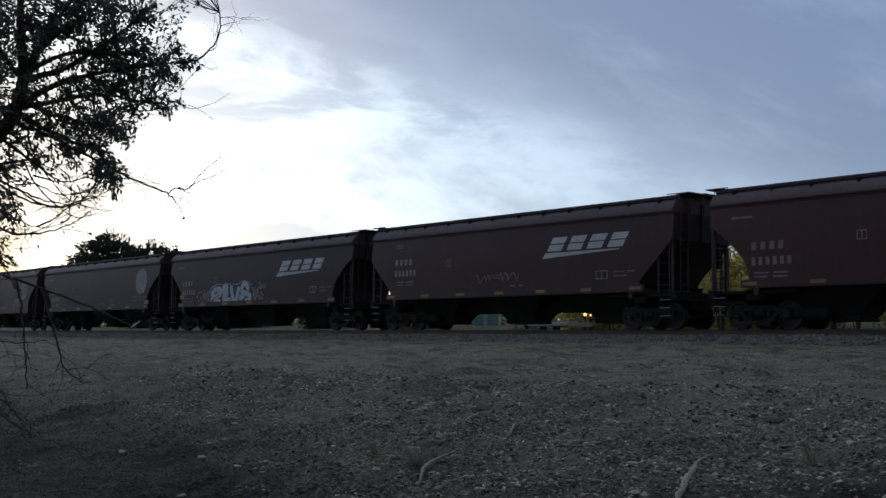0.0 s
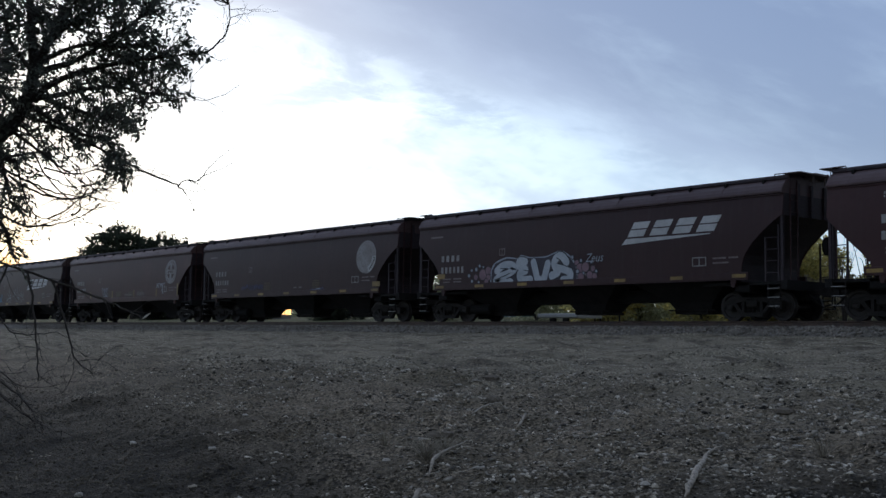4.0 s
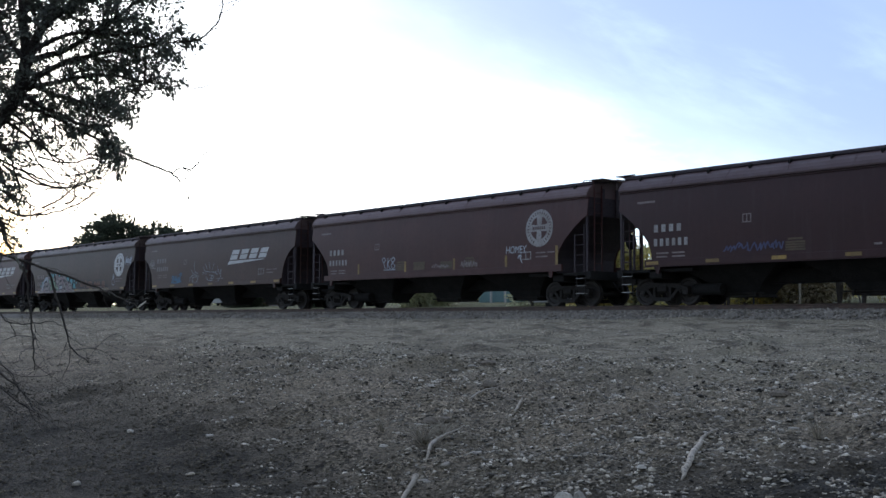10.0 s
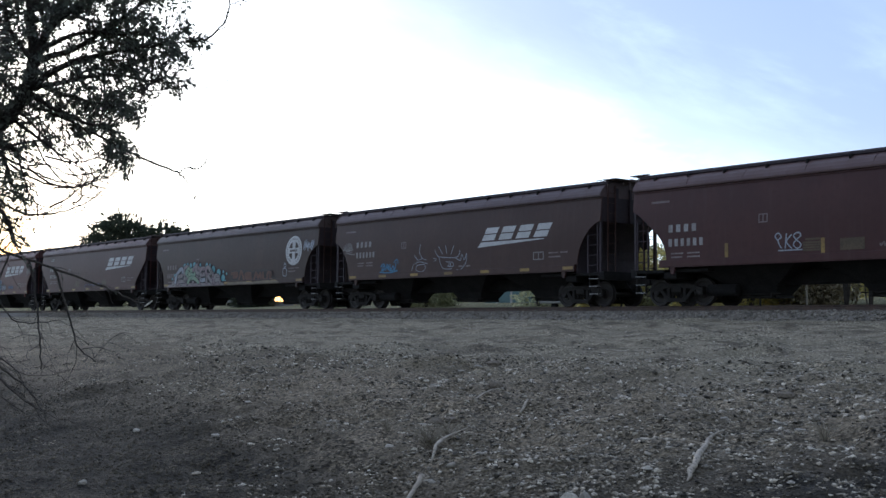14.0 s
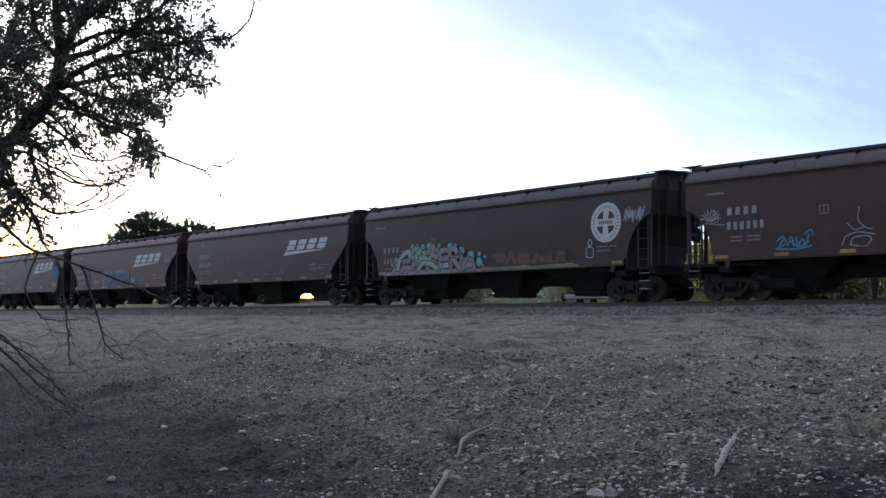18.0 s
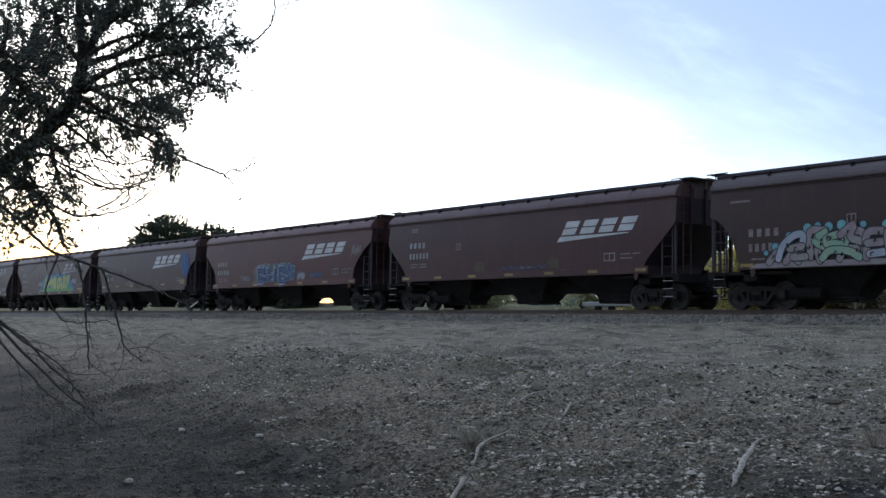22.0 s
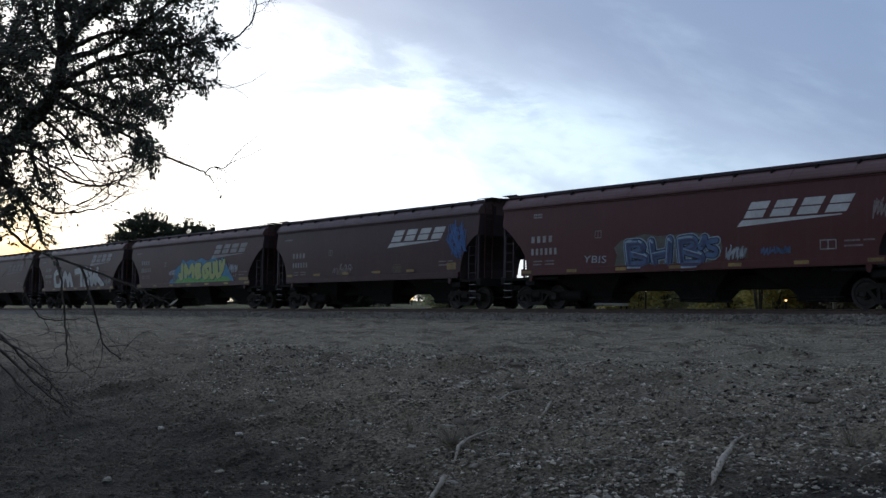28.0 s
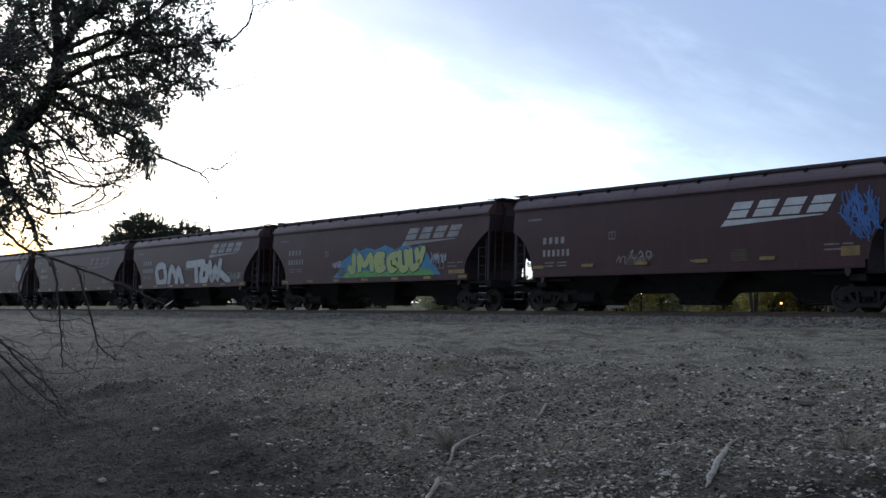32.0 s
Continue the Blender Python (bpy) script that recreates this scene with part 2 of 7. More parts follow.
        col = blend(ramp(sep.outputs[1], 34.0, 38.0), col, blend(ramp(coarse, 0.4, 0.6), field[0], field[1]))
    stony = None
    if chips:
        # small chips pressed into the soil, each with its own tone
        cells = []
        for k in (30.0, 75.0):
            vo = N("ShaderNodeTexVoronoi")
            K(mapping.outputs[0], vo.inputs["Vector"])
            vo.inputs["Scale"].default_value = k
            cells.append(vo)
            tone = N("ShaderNodeMapRange")
            sp = N("ShaderNodeSeparateXYZ")
            K(vo.outputs["Color"], sp.inputs[0])
            K(sp.outputs[0], tone.inputs[0])
            tone.inputs[3].default_value, tone.inputs[4].default_value = 1 - chips, 1 + chips
            hs = N("ShaderNodeHueSaturation")
            K(tone.outputs[0], hs.inputs["Value"])
            K(col, hs.inputs["Color"])
            col = blend(ramp(noise_(1.1 if k < 50 else 2.6), 0.42 if k < 50 else 0.35, 0.62), col, hs.outputs[0])
        stony = N("ShaderNodeMath")
        stony.operation = "ADD"
        K(cells[0].outputs["Distance"], stony.inputs[0])
        K(fine, stony.inputs[1])
    K(col, b.inputs["Base Color"])
    if thin:
        through_ = N("ShaderNodeBsdfTranslucent")
        K(col, through_.inputs[0])
        both = N("ShaderNodeMixShader")
        both.inputs[0].default_value = thin
        K(b.outputs[0], both.inputs[1])
        K(through_.outputs[0], both.inputs[2])
        K(both.outputs[0], t.nodes["Material Output"].inputs[0])
    r = N("ShaderNodeMapRange")
    K(fine, r.inputs[0])
    r.inputs[1].default_value, r.inputs[2].default_value = 0.3, 0.7
    r.inputs[3].default_value, r.inputs[4].default_value = max(rough - gloss_range, 0.03), min(rough + gloss_range, 1)
    K(r.outputs[0], b.inputs["Roughness"])
    b.inputs["Metallic"].default_value = metal
    b.inputs["Specular IOR Level"].default_value = specular
    if bump:
        bp = N("ShaderNodeBump")
        bp.inputs["Strength"].default_value, bp.inputs["Distance"].default_value = bump, depth
        K(stony.outputs[0] if stony else fine, bp.inputs["Height"])
        K(bp.outputs[0], b.inputs["Normal"])
    if glow:
        b.inputs["Emission Color"].default_value = (*colours[0], 1)
        b.inputs["Emission Strength"].default_value = glow
    return m


def paint(name, base, faded, streaks=0.35):
    return material(name, (base, faded, tuple(c * 0.96 for c in base)), rough=0.52, scales=(0.55, 5.0), mix=(0.35, 0.7), bump=0.02,
                    depth=0.006, specular=0.34, gloss_range=0.03, streaks=streaks, streak_colour=tuple(c * 0.8 + 0.018 for c in faded))


PAINTS = {
    "brown": paint("mineral_brown_paint", (0.0499, 0.0144, 0.0130), (0.0652, 0.0207, 0.0183)),
    "red": paint("oxide_red_paint", (0.0717, 0.0139, 0.0121), (0.0841, 0.0186, 0.0159)),
    "plum": paint("faded_plum_paint", (0.0464, 0.0144, 0.0146), (0.0596, 0.0203, 0.0197)),
    "maroon": paint("deep_maroon_paint", (0.0305, 0.0076, 0.0077), (0.0387, 0.0105, 0.0106)),
    "dark": paint("dark_umber_paint", (0.0356, 0.01463, 0.00969), (0.04693, 0.0198, 0.01343)),
    "umber": paint("weathered_umber_paint", (0.04536, 0.01738, 0.01275), (0.05817, 0.02409, 0.01734)),
    "tan": paint("chalked_brown_paint", (0.0601, 0.0214, 0.0189), (0.0769, 0.0310, 0.0265), 0.4),
}
# roofs: paler copies of the side paints, light from above put into the colour
SKYLIT = {"brown": (0.066, 0.030, 0.027), "red": (0.080, 0.028, 0.025), "plum": (0.062, 0.030, 0.030), "maroon": (0.050, 0.022, 0.022), "dark": (0.050, 0.029, 0.026), "umber": (0.058, 0.031, 0.030), "tan": (0.076, 0.044, 0.039)}
ROOFS = {key: paint("dusty_roof_" + key, tuple(c * 1.15 + 0.020 for c in base), tuple(c * 1.3 + 0.038 for c in base), 0.3) for key, base in SKYLIT.items()}
M_SIGN = material("golden_brown_placard", ((0.068, 0.0448, 0.0224), (0.092, 0.0608, 0.0304), (0.048, 0.032, 0.0192)), rough=0.6, scales=(2.0, 18.0), bump=0.05)
M_UNDER = material("grimy_underframe", ((0.012, 0.0108, 0.0100), (0.020, 0.0178, 0.0165), (0.009, 0.0084, 0.0082)), rough=0.9, scales=(2.0, 25.0), depth=0.004, specular=0.25)
M_TRUCK = material("rusty_cast_steel", ((0.01875, 0.01613, 0.01425), (0.0315, 0.027, 0.02325), (0.0135, 0.012, 0.01125)), rough=0.85, scales=(4.0, 45.0), depth=0.004, specular=0.25)
M_WHEEL = material("worn_wheel_steel", ((0.02592, 0.02088, 0.01872), (0.04032, 0.0324, 0.02736), (0.02016, 0.01728, 0.01584)), rough=0.65, metal=0.3, scales=(5.0, 60.0), depth=0.002)
M_GRATE = material("galvanised_grating", ((0.10, 0.075, 0.07), (0.15, 0.11, 0.10), (0.08, 0.06, 0.06)), rough=0.7, scales=(3.0, 60.0), depth=0.004)
M_WHITE = material("chalky_white_paint", ((0.58, 0.57, 0.56), (0.46, 0.45, 0.44), (0.40, 0.38, 0.37)), rough=0.6, scales=(1.5, 20.0), bump=0.05)
M_GREY = material("worn_white_paint", ((0.34, 0.32, 0.31), (0.24, 0.215, 0.205), (0.17, 0.145, 0.14)), rough=0.65, scales=(1.5, 14.0), bump=0.05)
M_FAINT = material("ghosted_lettering", ((0.23, 0.19, 0.185), (0.17, 0.125, 0.12), (0.125, 0.085, 0.08)), rough=0.65, scales=(2.0, 16.0), bump=0.05)
M_YELLOW = material("yellow_reflective_strip", ((0.285, 0.18, 0.0375), (0.21, 0.1275, 0.03375), (0.135, 0.0825, 0.0375)), rough=0.5, scales=(2.0, 18.0), bump=0.05, spread=0.3)
M_STEEL = material("rail_steel", ((0.075, 0.052, 0.042), (0.11, 0.07, 0.052), (0.05, 0.04, 0.036)), rough=0.6, metal=0.4, scales=(2.0, 40.0), depth=0.002)
M_BALLAST = material("ballast_stone", ((0.150, 0.132, 0.108), (0.220, 0.194, 0.160), (0.085, 0.074, 0.060)), rough=0.9, scales=(0.8, 16.0), bump=0.9, depth=0.05)
M_BALLAST_STONE = material("loose_ballast", ((0.170, 0.148, 0.120), (0.250, 0.220, 0.180), (0.100, 0.087, 0.070)), rough=0.9, scales=(2.0, 30.0), spread=0.5, island=True)
M_TIE = material("creosoted_wood", ((0.05, 0.038, 0.03), (0.08, 0.062, 0.05), (0.035, 0.028, 0.024)), rough=0.85, scales=(2.0, 30.0), stretch=(6, 1, 6))
# the last, darkest pair paints shade over the soil at the bank's foot
M_DIRT = material("packed_dirt_and_gravel", ((0.216, 0.187, 0.134), (0.267, 0.232, 0.166), (0.139, 0.118, 0.084)), rough=0.95, drag=(0.112, 0.092, 0.063), bank=((0.175, 0.145, 0.103), (0.245, 0.198, 0.140), (0.090, 0.073, 0.051)), field=((0.170, 0.150, 0.079), (0.117, 0.115, 0.056)), scales=(0.45, 34.0), mix=(0.3, 0.7), bump=1.0, depth=0.022, chips=0.75, soil_shade=((0.018, 0.0155, 0.0115), (0.044, 0.037, 0.028)), specular=0.2)
M_STONE = material("grey_gravel_stone", ((0.185, 0.160, 0.122), (0.42, 0.38, 0.318), (0.100, 0.082, 0.060)), rough=0.85, scales=(6.0, 60.0), mix=(0.42, 0.6), spread=0.95, island=True, specular=0.3)
M_CRUMB = material("dark_soil_crumbs", ((0.065, 0.0559, 0.0416), (0.1105, 0.0936, 0.0689), (0.0442, 0.0377, 0.0273)), rough=0.95, scales=(8.0, 60.0), spread=0.6, island=True, specular=0.2)
M_PALE = material("pale_flat_stone", ((0.3438, 0.3105, 0.2592), (0.4194, 0.3825, 0.3222), (0.2286, 0.207, 0.1719)), rough=0.8, scales=(8.0, 70.0), spread=0.3)
M_DRIFT = material("bleached_dead_wood", ((0.3171, 0.2737, 0.2161), (0.4052, 0.357, 0.2889), (0.1092, 0.09283, 0.07282)), rough=0.85, scales=(9.0, 38.0), stretch=(1, 1, 1), bump=0.6, depth=0.008)
M_PALEWOOD = material("pale_split_wood", ((0.62, 0.58, 0.50), (0.70, 0.66, 0.58)), rough=0.7, scales=(8.0, 60.0))
M_BARK = material("dark_furrowed_bark", ((0.045, 0.037, 0.030), (0.075, 0.062, 0.052), (0.028, 0.023, 0.02)), rough=0.9, scales=(8.0, 70.0), bump=0.7, depth=0.01)
M_ROCK = material("brown_grey_rock", ((0.135, 0.112, 0.088), (0.20, 0.172, 0.138), (0.085, 0.070, 0.055)), rough=0.95, scales=(9.0, 60.0), depth=0.01, specular=0.15)
M_LEAF = material("dull_green_leaves", ((0.118, 0.132, 0.106), (0.160, 0.170, 0.138), (0.15, 0.138, 0.116)), rough=0.6, scales=(1.2, 9.0), bump=0.0, spread=0.45, island=True, thin=0.5)
M_FARLEAF = material("dark_green_leaves", ((0.046, 0.057, 0.036), (0.062, 0.072, 0.047), (0.034, 0.042, 0.028)), rough=0.7, scales=(0.3, 2.0), bump=0.0, spread=0.4, island=True, thin=0.55)
M_GOLD = material("yellowing_leaves", ((0.60, 0.49, 0.15), (0.50, 0.45, 0.18), (0.36, 0.34, 0.16)), rough=0.7, scales=(0.4, 2.5), bump=0.0, spread=0.4, island=True, thin=0.6)
M_OLIVE = material("olive_green_leaves", ((0.54, 0.53, 0.33), (0.46, 0.46, 0.28), (0.34, 0.35, 0.21)), rough=0.7, scales=(0.4, 2.5), bump=0.0, spread=0.4, island=True, thin=0.55)
M_WEED = material("grey_dry_weed", ((0.233, 0.205, 0.158), (0.318, 0.280, 0.219), (0.170, 0.148, 0.112)), rough=0.9, scales=(4.0, 40.0), spread=0.4, island=True, bump=0.0)
M_STRAW = material("dry_straw", ((0.26, 0.22, 0.14), (0.34, 0.29, 0.19), (0.18, 0.15, 0.10)), rough=0.85, scales=(4.0, 40.0), spread=0.4, island=True, bump=0.0)

# ---- ground ----
RAIL_Y, RAIL_Z = 30.88, 2.09
PROFILE_Y = (-3000, 2.6, 5.0, 5.8, 7.5, 10.0, 12.0, 20.0, 27.6, 34.2, 38.0, 60.0, 100.0, 300.0, 3000.0)
PROFILE_Z = (0.0, 0.0, 0.30, 0.47, 0.74, 0.92, 1.02, 1.36, 1.60, 1.60, 1.85, 3.0, 4.6, 6.0, 6.0)


def value_noise(x, y, scale, seed):
    """Smooth noise of about -1 to 1 over arrays of places."""
    u, w = x / scale, y / scale
    i, j = np.floor(u), np.floor(w)
    a, b = u - i, w - j
    a, b = a * a * (3 - 2 * a), b * b * (3 - 2 * b)

    def corner(p, q):
        h = np.sin(p * 127.1 + q * 311.7 + seed * 74.7) * 43758.5453
        return (h - np.floor(h)) * 2 - 1

    return (corner(i, j) * (1 - a) + corner(i + 1, j) * a) * (1 - b) + (corner(i, j + 1) * (1 - a) + corner(i + 1, j + 1) * a) * b


def ground_z(x, y):
    x, y = np.asarray(x, float), np.asarray(y, float)
    z = np.interp(y, PROFILE_Y, PROFILE_Z)
    near = np.clip(1 - np.abs(y - 12) / 40, 0, 1) * (y < 27.4)
    z = z + near * (0.05 * value_noise(x, y, 3.1, 1) + 0.022 * value_noise(x, y, 0.9, 2))
    # ripples and ruts of the dirt road, drawn out along the line
    road = np.clip((y - 9.0) / 2.5, 0, 1) * np.clip((27.2 - y) / 1.5, 0, 1)
    u, w = 0.64 * x + 0.77 * y, -0.77 * x + 0.64 * y
    z = z + road * (0.045 * value_noise(x + 0.3 * y, y * 1.3, 1.5, 3) + 0.042 * value_noise(x, y, 0.62, 4) + 0.019 * value_noise(x, y, 0.27, 14)
                    + 0.105 * (1 - np.abs(value_noise(u * 0.7, w * 0.6, 1.3, 15))) ** 6 * np.clip(0.35 + value_noise(u, w, 2.3, 22), 0, 1))
    # the crumbling lip between road and bank, and a shorter rut below it
    for w0, u0, long, high in ((15.0, 1.0, 9.0, 0.10), (12.6, 2.5, 2.5, 0.07), (11.4, -1.2, 1.6, 0.08), (18.5, 0.0, 9.0, 0.06)):
        edge = w0 + 0.5 * value_noise(u, 0 * u, 1.9, w0) + 0.15 * value_noise(u, 0 * u, 0.5, w0 + 1)
        z = z + high * np.exp(-((w - edge) / 0.28) ** 2 - ((u - u0) / long) ** 4) * np.clip(0.35 + value_noise(u, 0 * u, 0.9, w0 + 2) + 0.5 * value_noise(x, y, 0.2, w0 + 3), 0, 1.3)
    # low windrows left by wheels and blade
    for k, (y0, high) in enumerate(((10.8, 0.05), (12.0, 0.045), (13.4, 0.04), (15.2, 0.05), (17.6, 0.045), (20.4, 0.05), (23.4, 0.05))):
        line = y0 + 0.03 * (x + 12) * (-1) ** k + 0.45 * value_noise(x, 0 * x, 3.3, 50 + k) + 0.12 * value_noise(x, 0 * x, 0.8, 60 + k)
        z = z + near * high * np.exp(-((y - line) / (0.12 + 0.006 * y0)) ** 2) * np.clip(0.45 + value_noise(x, 0 * x, 1.6, 70 + k) + 0.4 * value_noise(x, y, 0.25, 80 + k), 0, 1.4)
    # the lumpy gravel bank
    bank = np.clip((y - 2.2) / 1.0, 0, 1) * np.clip((12.0 - y) / 2.5, 0, 1) * (1 - 0.6 * np.clip((3.2 - y - 0.28 * x) / 1.6, 0, 1))
    z = z + bank * (0.035 * value_noise(x, y, 0.7, 5) + 0.045 * value_noise(x, y, 0.28, 6) + 0.030 * value_noise(x, y, 0.13, 7) + 0.045 * np.clip(value_noise(x, y, 0.22, 17) - 0.25, 0, 1))
    return z


def steps(*runs):
    """Coordinates from (start, end, step) runs that follow one another."""
    out = []
    for a, b, s in runs:
        n = max(1, int(round((b - a) / s)))
        out.extend(a + (b - a) * k / n for k in range(n))
    return np.array(out + [runs[-1][1]])


def build_ground():
    xs = steps((-3000, -400, 400), (-400, -120, 40), (-120, -60, 2.5), (-60, -24, 0.5), (-24, -15, 0.15), (-15, -1.5, 0.055), (-1.5, 6, 0.3), (6, 60, 4), (60, 3000, 400))
    ys = steps((-3000, -60, 400), (-60, 0, 6), (0, 3, 0.3), (3, 9.5, 0.05), (9.5, 15, 0.09), (15, 28, 0.11), (28, 38, 0.8), (38, 110, 4), (110, 400, 40), (400, 3000, 400))
    gx, gy = np.meshgrid(xs, ys)
    v = np.stack([gx, gy, ground_z(gx, gy)], -1).reshape(-1, 3)
    n, m = len(xs), len(ys)
    k = (np.arange(m - 1)[:, None] * n + np.arange(n - 1)[None, :]).reshape(-1)
    f = np.stack([k, k + 1, k + n + 1, k + n], -1)
    me = bpy.data.meshes.new("ground")
    me.vertices.add(len(v))
    me.vertices.foreach_set("co", v.ravel())
    me.loops.add(f.size)
    me.loops.foreach_set("vertex_index", f.ravel())
    me.polygons.add(len(f))
    me.polygons.foreach_set("loop_start", np.arange(0, f.size, 4))
    me.update()
    me.validate()
    me.shade_smooth()
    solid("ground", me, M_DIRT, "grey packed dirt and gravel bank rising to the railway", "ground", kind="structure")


def scatter(name, places, sizes, flat, mat, label, category, rng, kind="stuff"):
    """Many small broken stones in one mesh."""
    base = np.array([(-.8, -.7, -.8), (.8, -.7, -.8), (.8, .7, -.8), (-.8, .7, -.8), (-.62, -.5, .8), (.62, -.5, .8), (.62, .5, .8), (-.62, .5, .8)])
    faces = np.array([(0, 2, 1), (0, 3, 2), (4, 5, 6), (4, 6, 7), (0, 1, 5), (0, 5, 4), (1, 2, 6), (1, 6, 5), (2, 3, 7), (2, 7, 6), (3, 0, 4), (3, 4, 7)])
    n = len(places)
    v = base[None] + 0.85 * (rng.random((n, 8, 3)) - 0.5)
    v = v * np.stack([sizes * (0.8 + 0.6 * rng.random(n)), sizes * (0.6 + 0.5 * rng.random(n)), sizes * flat * (0.6 + 0.8 * rng.random(n))], -1)[:, None]
    a, tip = rng.random(n) * 6.283, (rng.random(n) - 0.5) * 0.8
    x = v[..., 0] * np.cos(tip)[:, None] - v[..., 2] * np.sin(tip)[:, None]
    z = v[..., 0] * np.sin(tip)[:, None] + v[..., 2] * np.cos(tip)[:, None]
    y = v[..., 1]
    v = np.stack([x * np.cos(a)[:, None] - y * np.sin(a)[:, None], x * np.sin(a)[:, None] + y * np.cos(a)[:, None], z], -1) + places[:, None]
    f = (faces[None] + (np.arange(n) * 8)[:, None, None]).reshape(-1, 3)
    v = v.reshape(-1, 3)
    me = bpy.data.meshes.new(name)
    me.vertices.add(len(v))
    me.vertices.foreach_set("co", v.ravel())
    me.loops.add(f.size)
    me.loops.foreach_set("vertex_index", f.ravel())
    me.polygons.add(len(f))
    me.polygons.foreach_set("loop_start", np.arange(0, f.size, 3))
    me.update()
    me.validate()
    return solid(name, me, mat, label, category, kind=kind)


def build_gravel():
    rng = np.random.default_rng(4)
    n = 135000
    y = 3.2 + 8.6 * rng.random(n) ** 1.1
    x = -y * (0.42 + 2.3 * rng.random(n) ** 1.25)
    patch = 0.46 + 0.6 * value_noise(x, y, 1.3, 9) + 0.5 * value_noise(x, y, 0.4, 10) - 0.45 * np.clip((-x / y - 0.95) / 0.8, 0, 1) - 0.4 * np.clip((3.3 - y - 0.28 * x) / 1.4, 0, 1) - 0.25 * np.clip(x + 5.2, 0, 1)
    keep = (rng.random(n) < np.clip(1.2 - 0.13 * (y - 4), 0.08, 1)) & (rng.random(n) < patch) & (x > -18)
    x, y = x[keep], y[keep]
    size = 0.005 + 0.019 * rng.random(len(x)) ** 2.8 + 0.012 * (rng.random(len(x)) < 0.02)
    places = np.stack([x, y, ground_z(x, y) + size * 0.14], -1)
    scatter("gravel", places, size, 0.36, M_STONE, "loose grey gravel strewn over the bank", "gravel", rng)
    # broken stone gathered along the crest of the bank
    n = 6000
    y = 7.6 + 4.0 * rng.random(n)
    x = -y * (0.45 + 1.5 * rng.random(n))
    keep = rng.random(n) < 0.5 + 0.6 * value_noise(x, y, 0.9, 43)
    x, y = x[keep], y[keep]
    size = 0.010 + 0.022 * rng.random(len(x)) ** 2
    scatter("crest_gravel", np.stack([x, y, ground_z(x, y) + size * 0.2], -1), size, 0.5, M_STONE, "broken grey stone along the bank's crest", "gravel", rng)
    n = 10000
    y = 4.2 + 6.8 * rng.random(n) ** 1.2
    x = -y * (0.42 + 1.5 * rng.random(n))
    keep = rng.random(n) < 0.5 + 0.6 * value_noise(x, y, 0.8, 45)
    x, y = x[keep], y[keep]
    size = 0.006 + 0.014 * rng.random(len(x)) ** 2.5
    scatter("earth_crumbs", np.stack([x, y, ground_z(x, y) + size * 0.15], -1), size, 0.5, M_CRUMB, "dark crumbs of earth among the gravel", "earth", rng)
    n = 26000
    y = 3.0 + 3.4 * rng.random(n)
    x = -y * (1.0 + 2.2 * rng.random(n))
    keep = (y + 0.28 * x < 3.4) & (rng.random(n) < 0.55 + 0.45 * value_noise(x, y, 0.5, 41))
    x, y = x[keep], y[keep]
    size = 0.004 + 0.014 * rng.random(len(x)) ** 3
    scatter("soil_crumbs", np.stack([x, y, ground_z(x, y) + size * 0.1], -1), size, 0.6, M_CRUMB, "small crumbs of dark soil", "earth", rng)
    # crumbled earth turned up in low rows along the road
    at = []
    for w0, n in ((11.4, 260), (12.6, 300), (15.0, 1500), (16.2, 420), (18.5, 900), (21.0, 500), (25.0, 600), (29.0, 500)):
        u = -0.45 * w0 + 0.95 * w0 * rng.random(n)
        w = w0 + 0.5 * value_noise(u, 0 * u, 1.9, w0) + 0.15 * value_noise(u, 0 * u, 0.5, w0 + 1) + rng.normal(size=n) * 0.2
        keep = value_noise(u, 0 * u, 0.9, w0 + 2) > -0.1
        at.append(np.stack([0.64 * u - 0.77 * w, 0.77 * u + 0.64 * w], -1)[keep])
    at = np.concatenate(at)
    at = at[at[:, 1] < 27.0]
    size = 0.006 + 0.018 * rng.random(len(at)) ** 3
    scatter("earth_clods", np.stack([at[:, 0], at[:, 1], ground_z(at[:, 0], at[:, 1]) + size * 0.1], -1), size, 0.55, M_CRUMB, "crumbled clods of dark earth strewn over the dirt road", "earth", rng)
    n = 30000
    y = 10.2 + 16.8 * rng.random(n) ** 1.3
    x = -y * (0.45 + 2.2 * rng.random(n) ** 1.3)
    size = 0.006 + 0.015 * rng.random(n) ** 3.5
    scatter("road_gravel", np.stack([x, y, ground_z(x, y) + 0.004], -1), size, 0.25, M_STONE, "sparse grey stones on the dirt road", "gravel", rng)


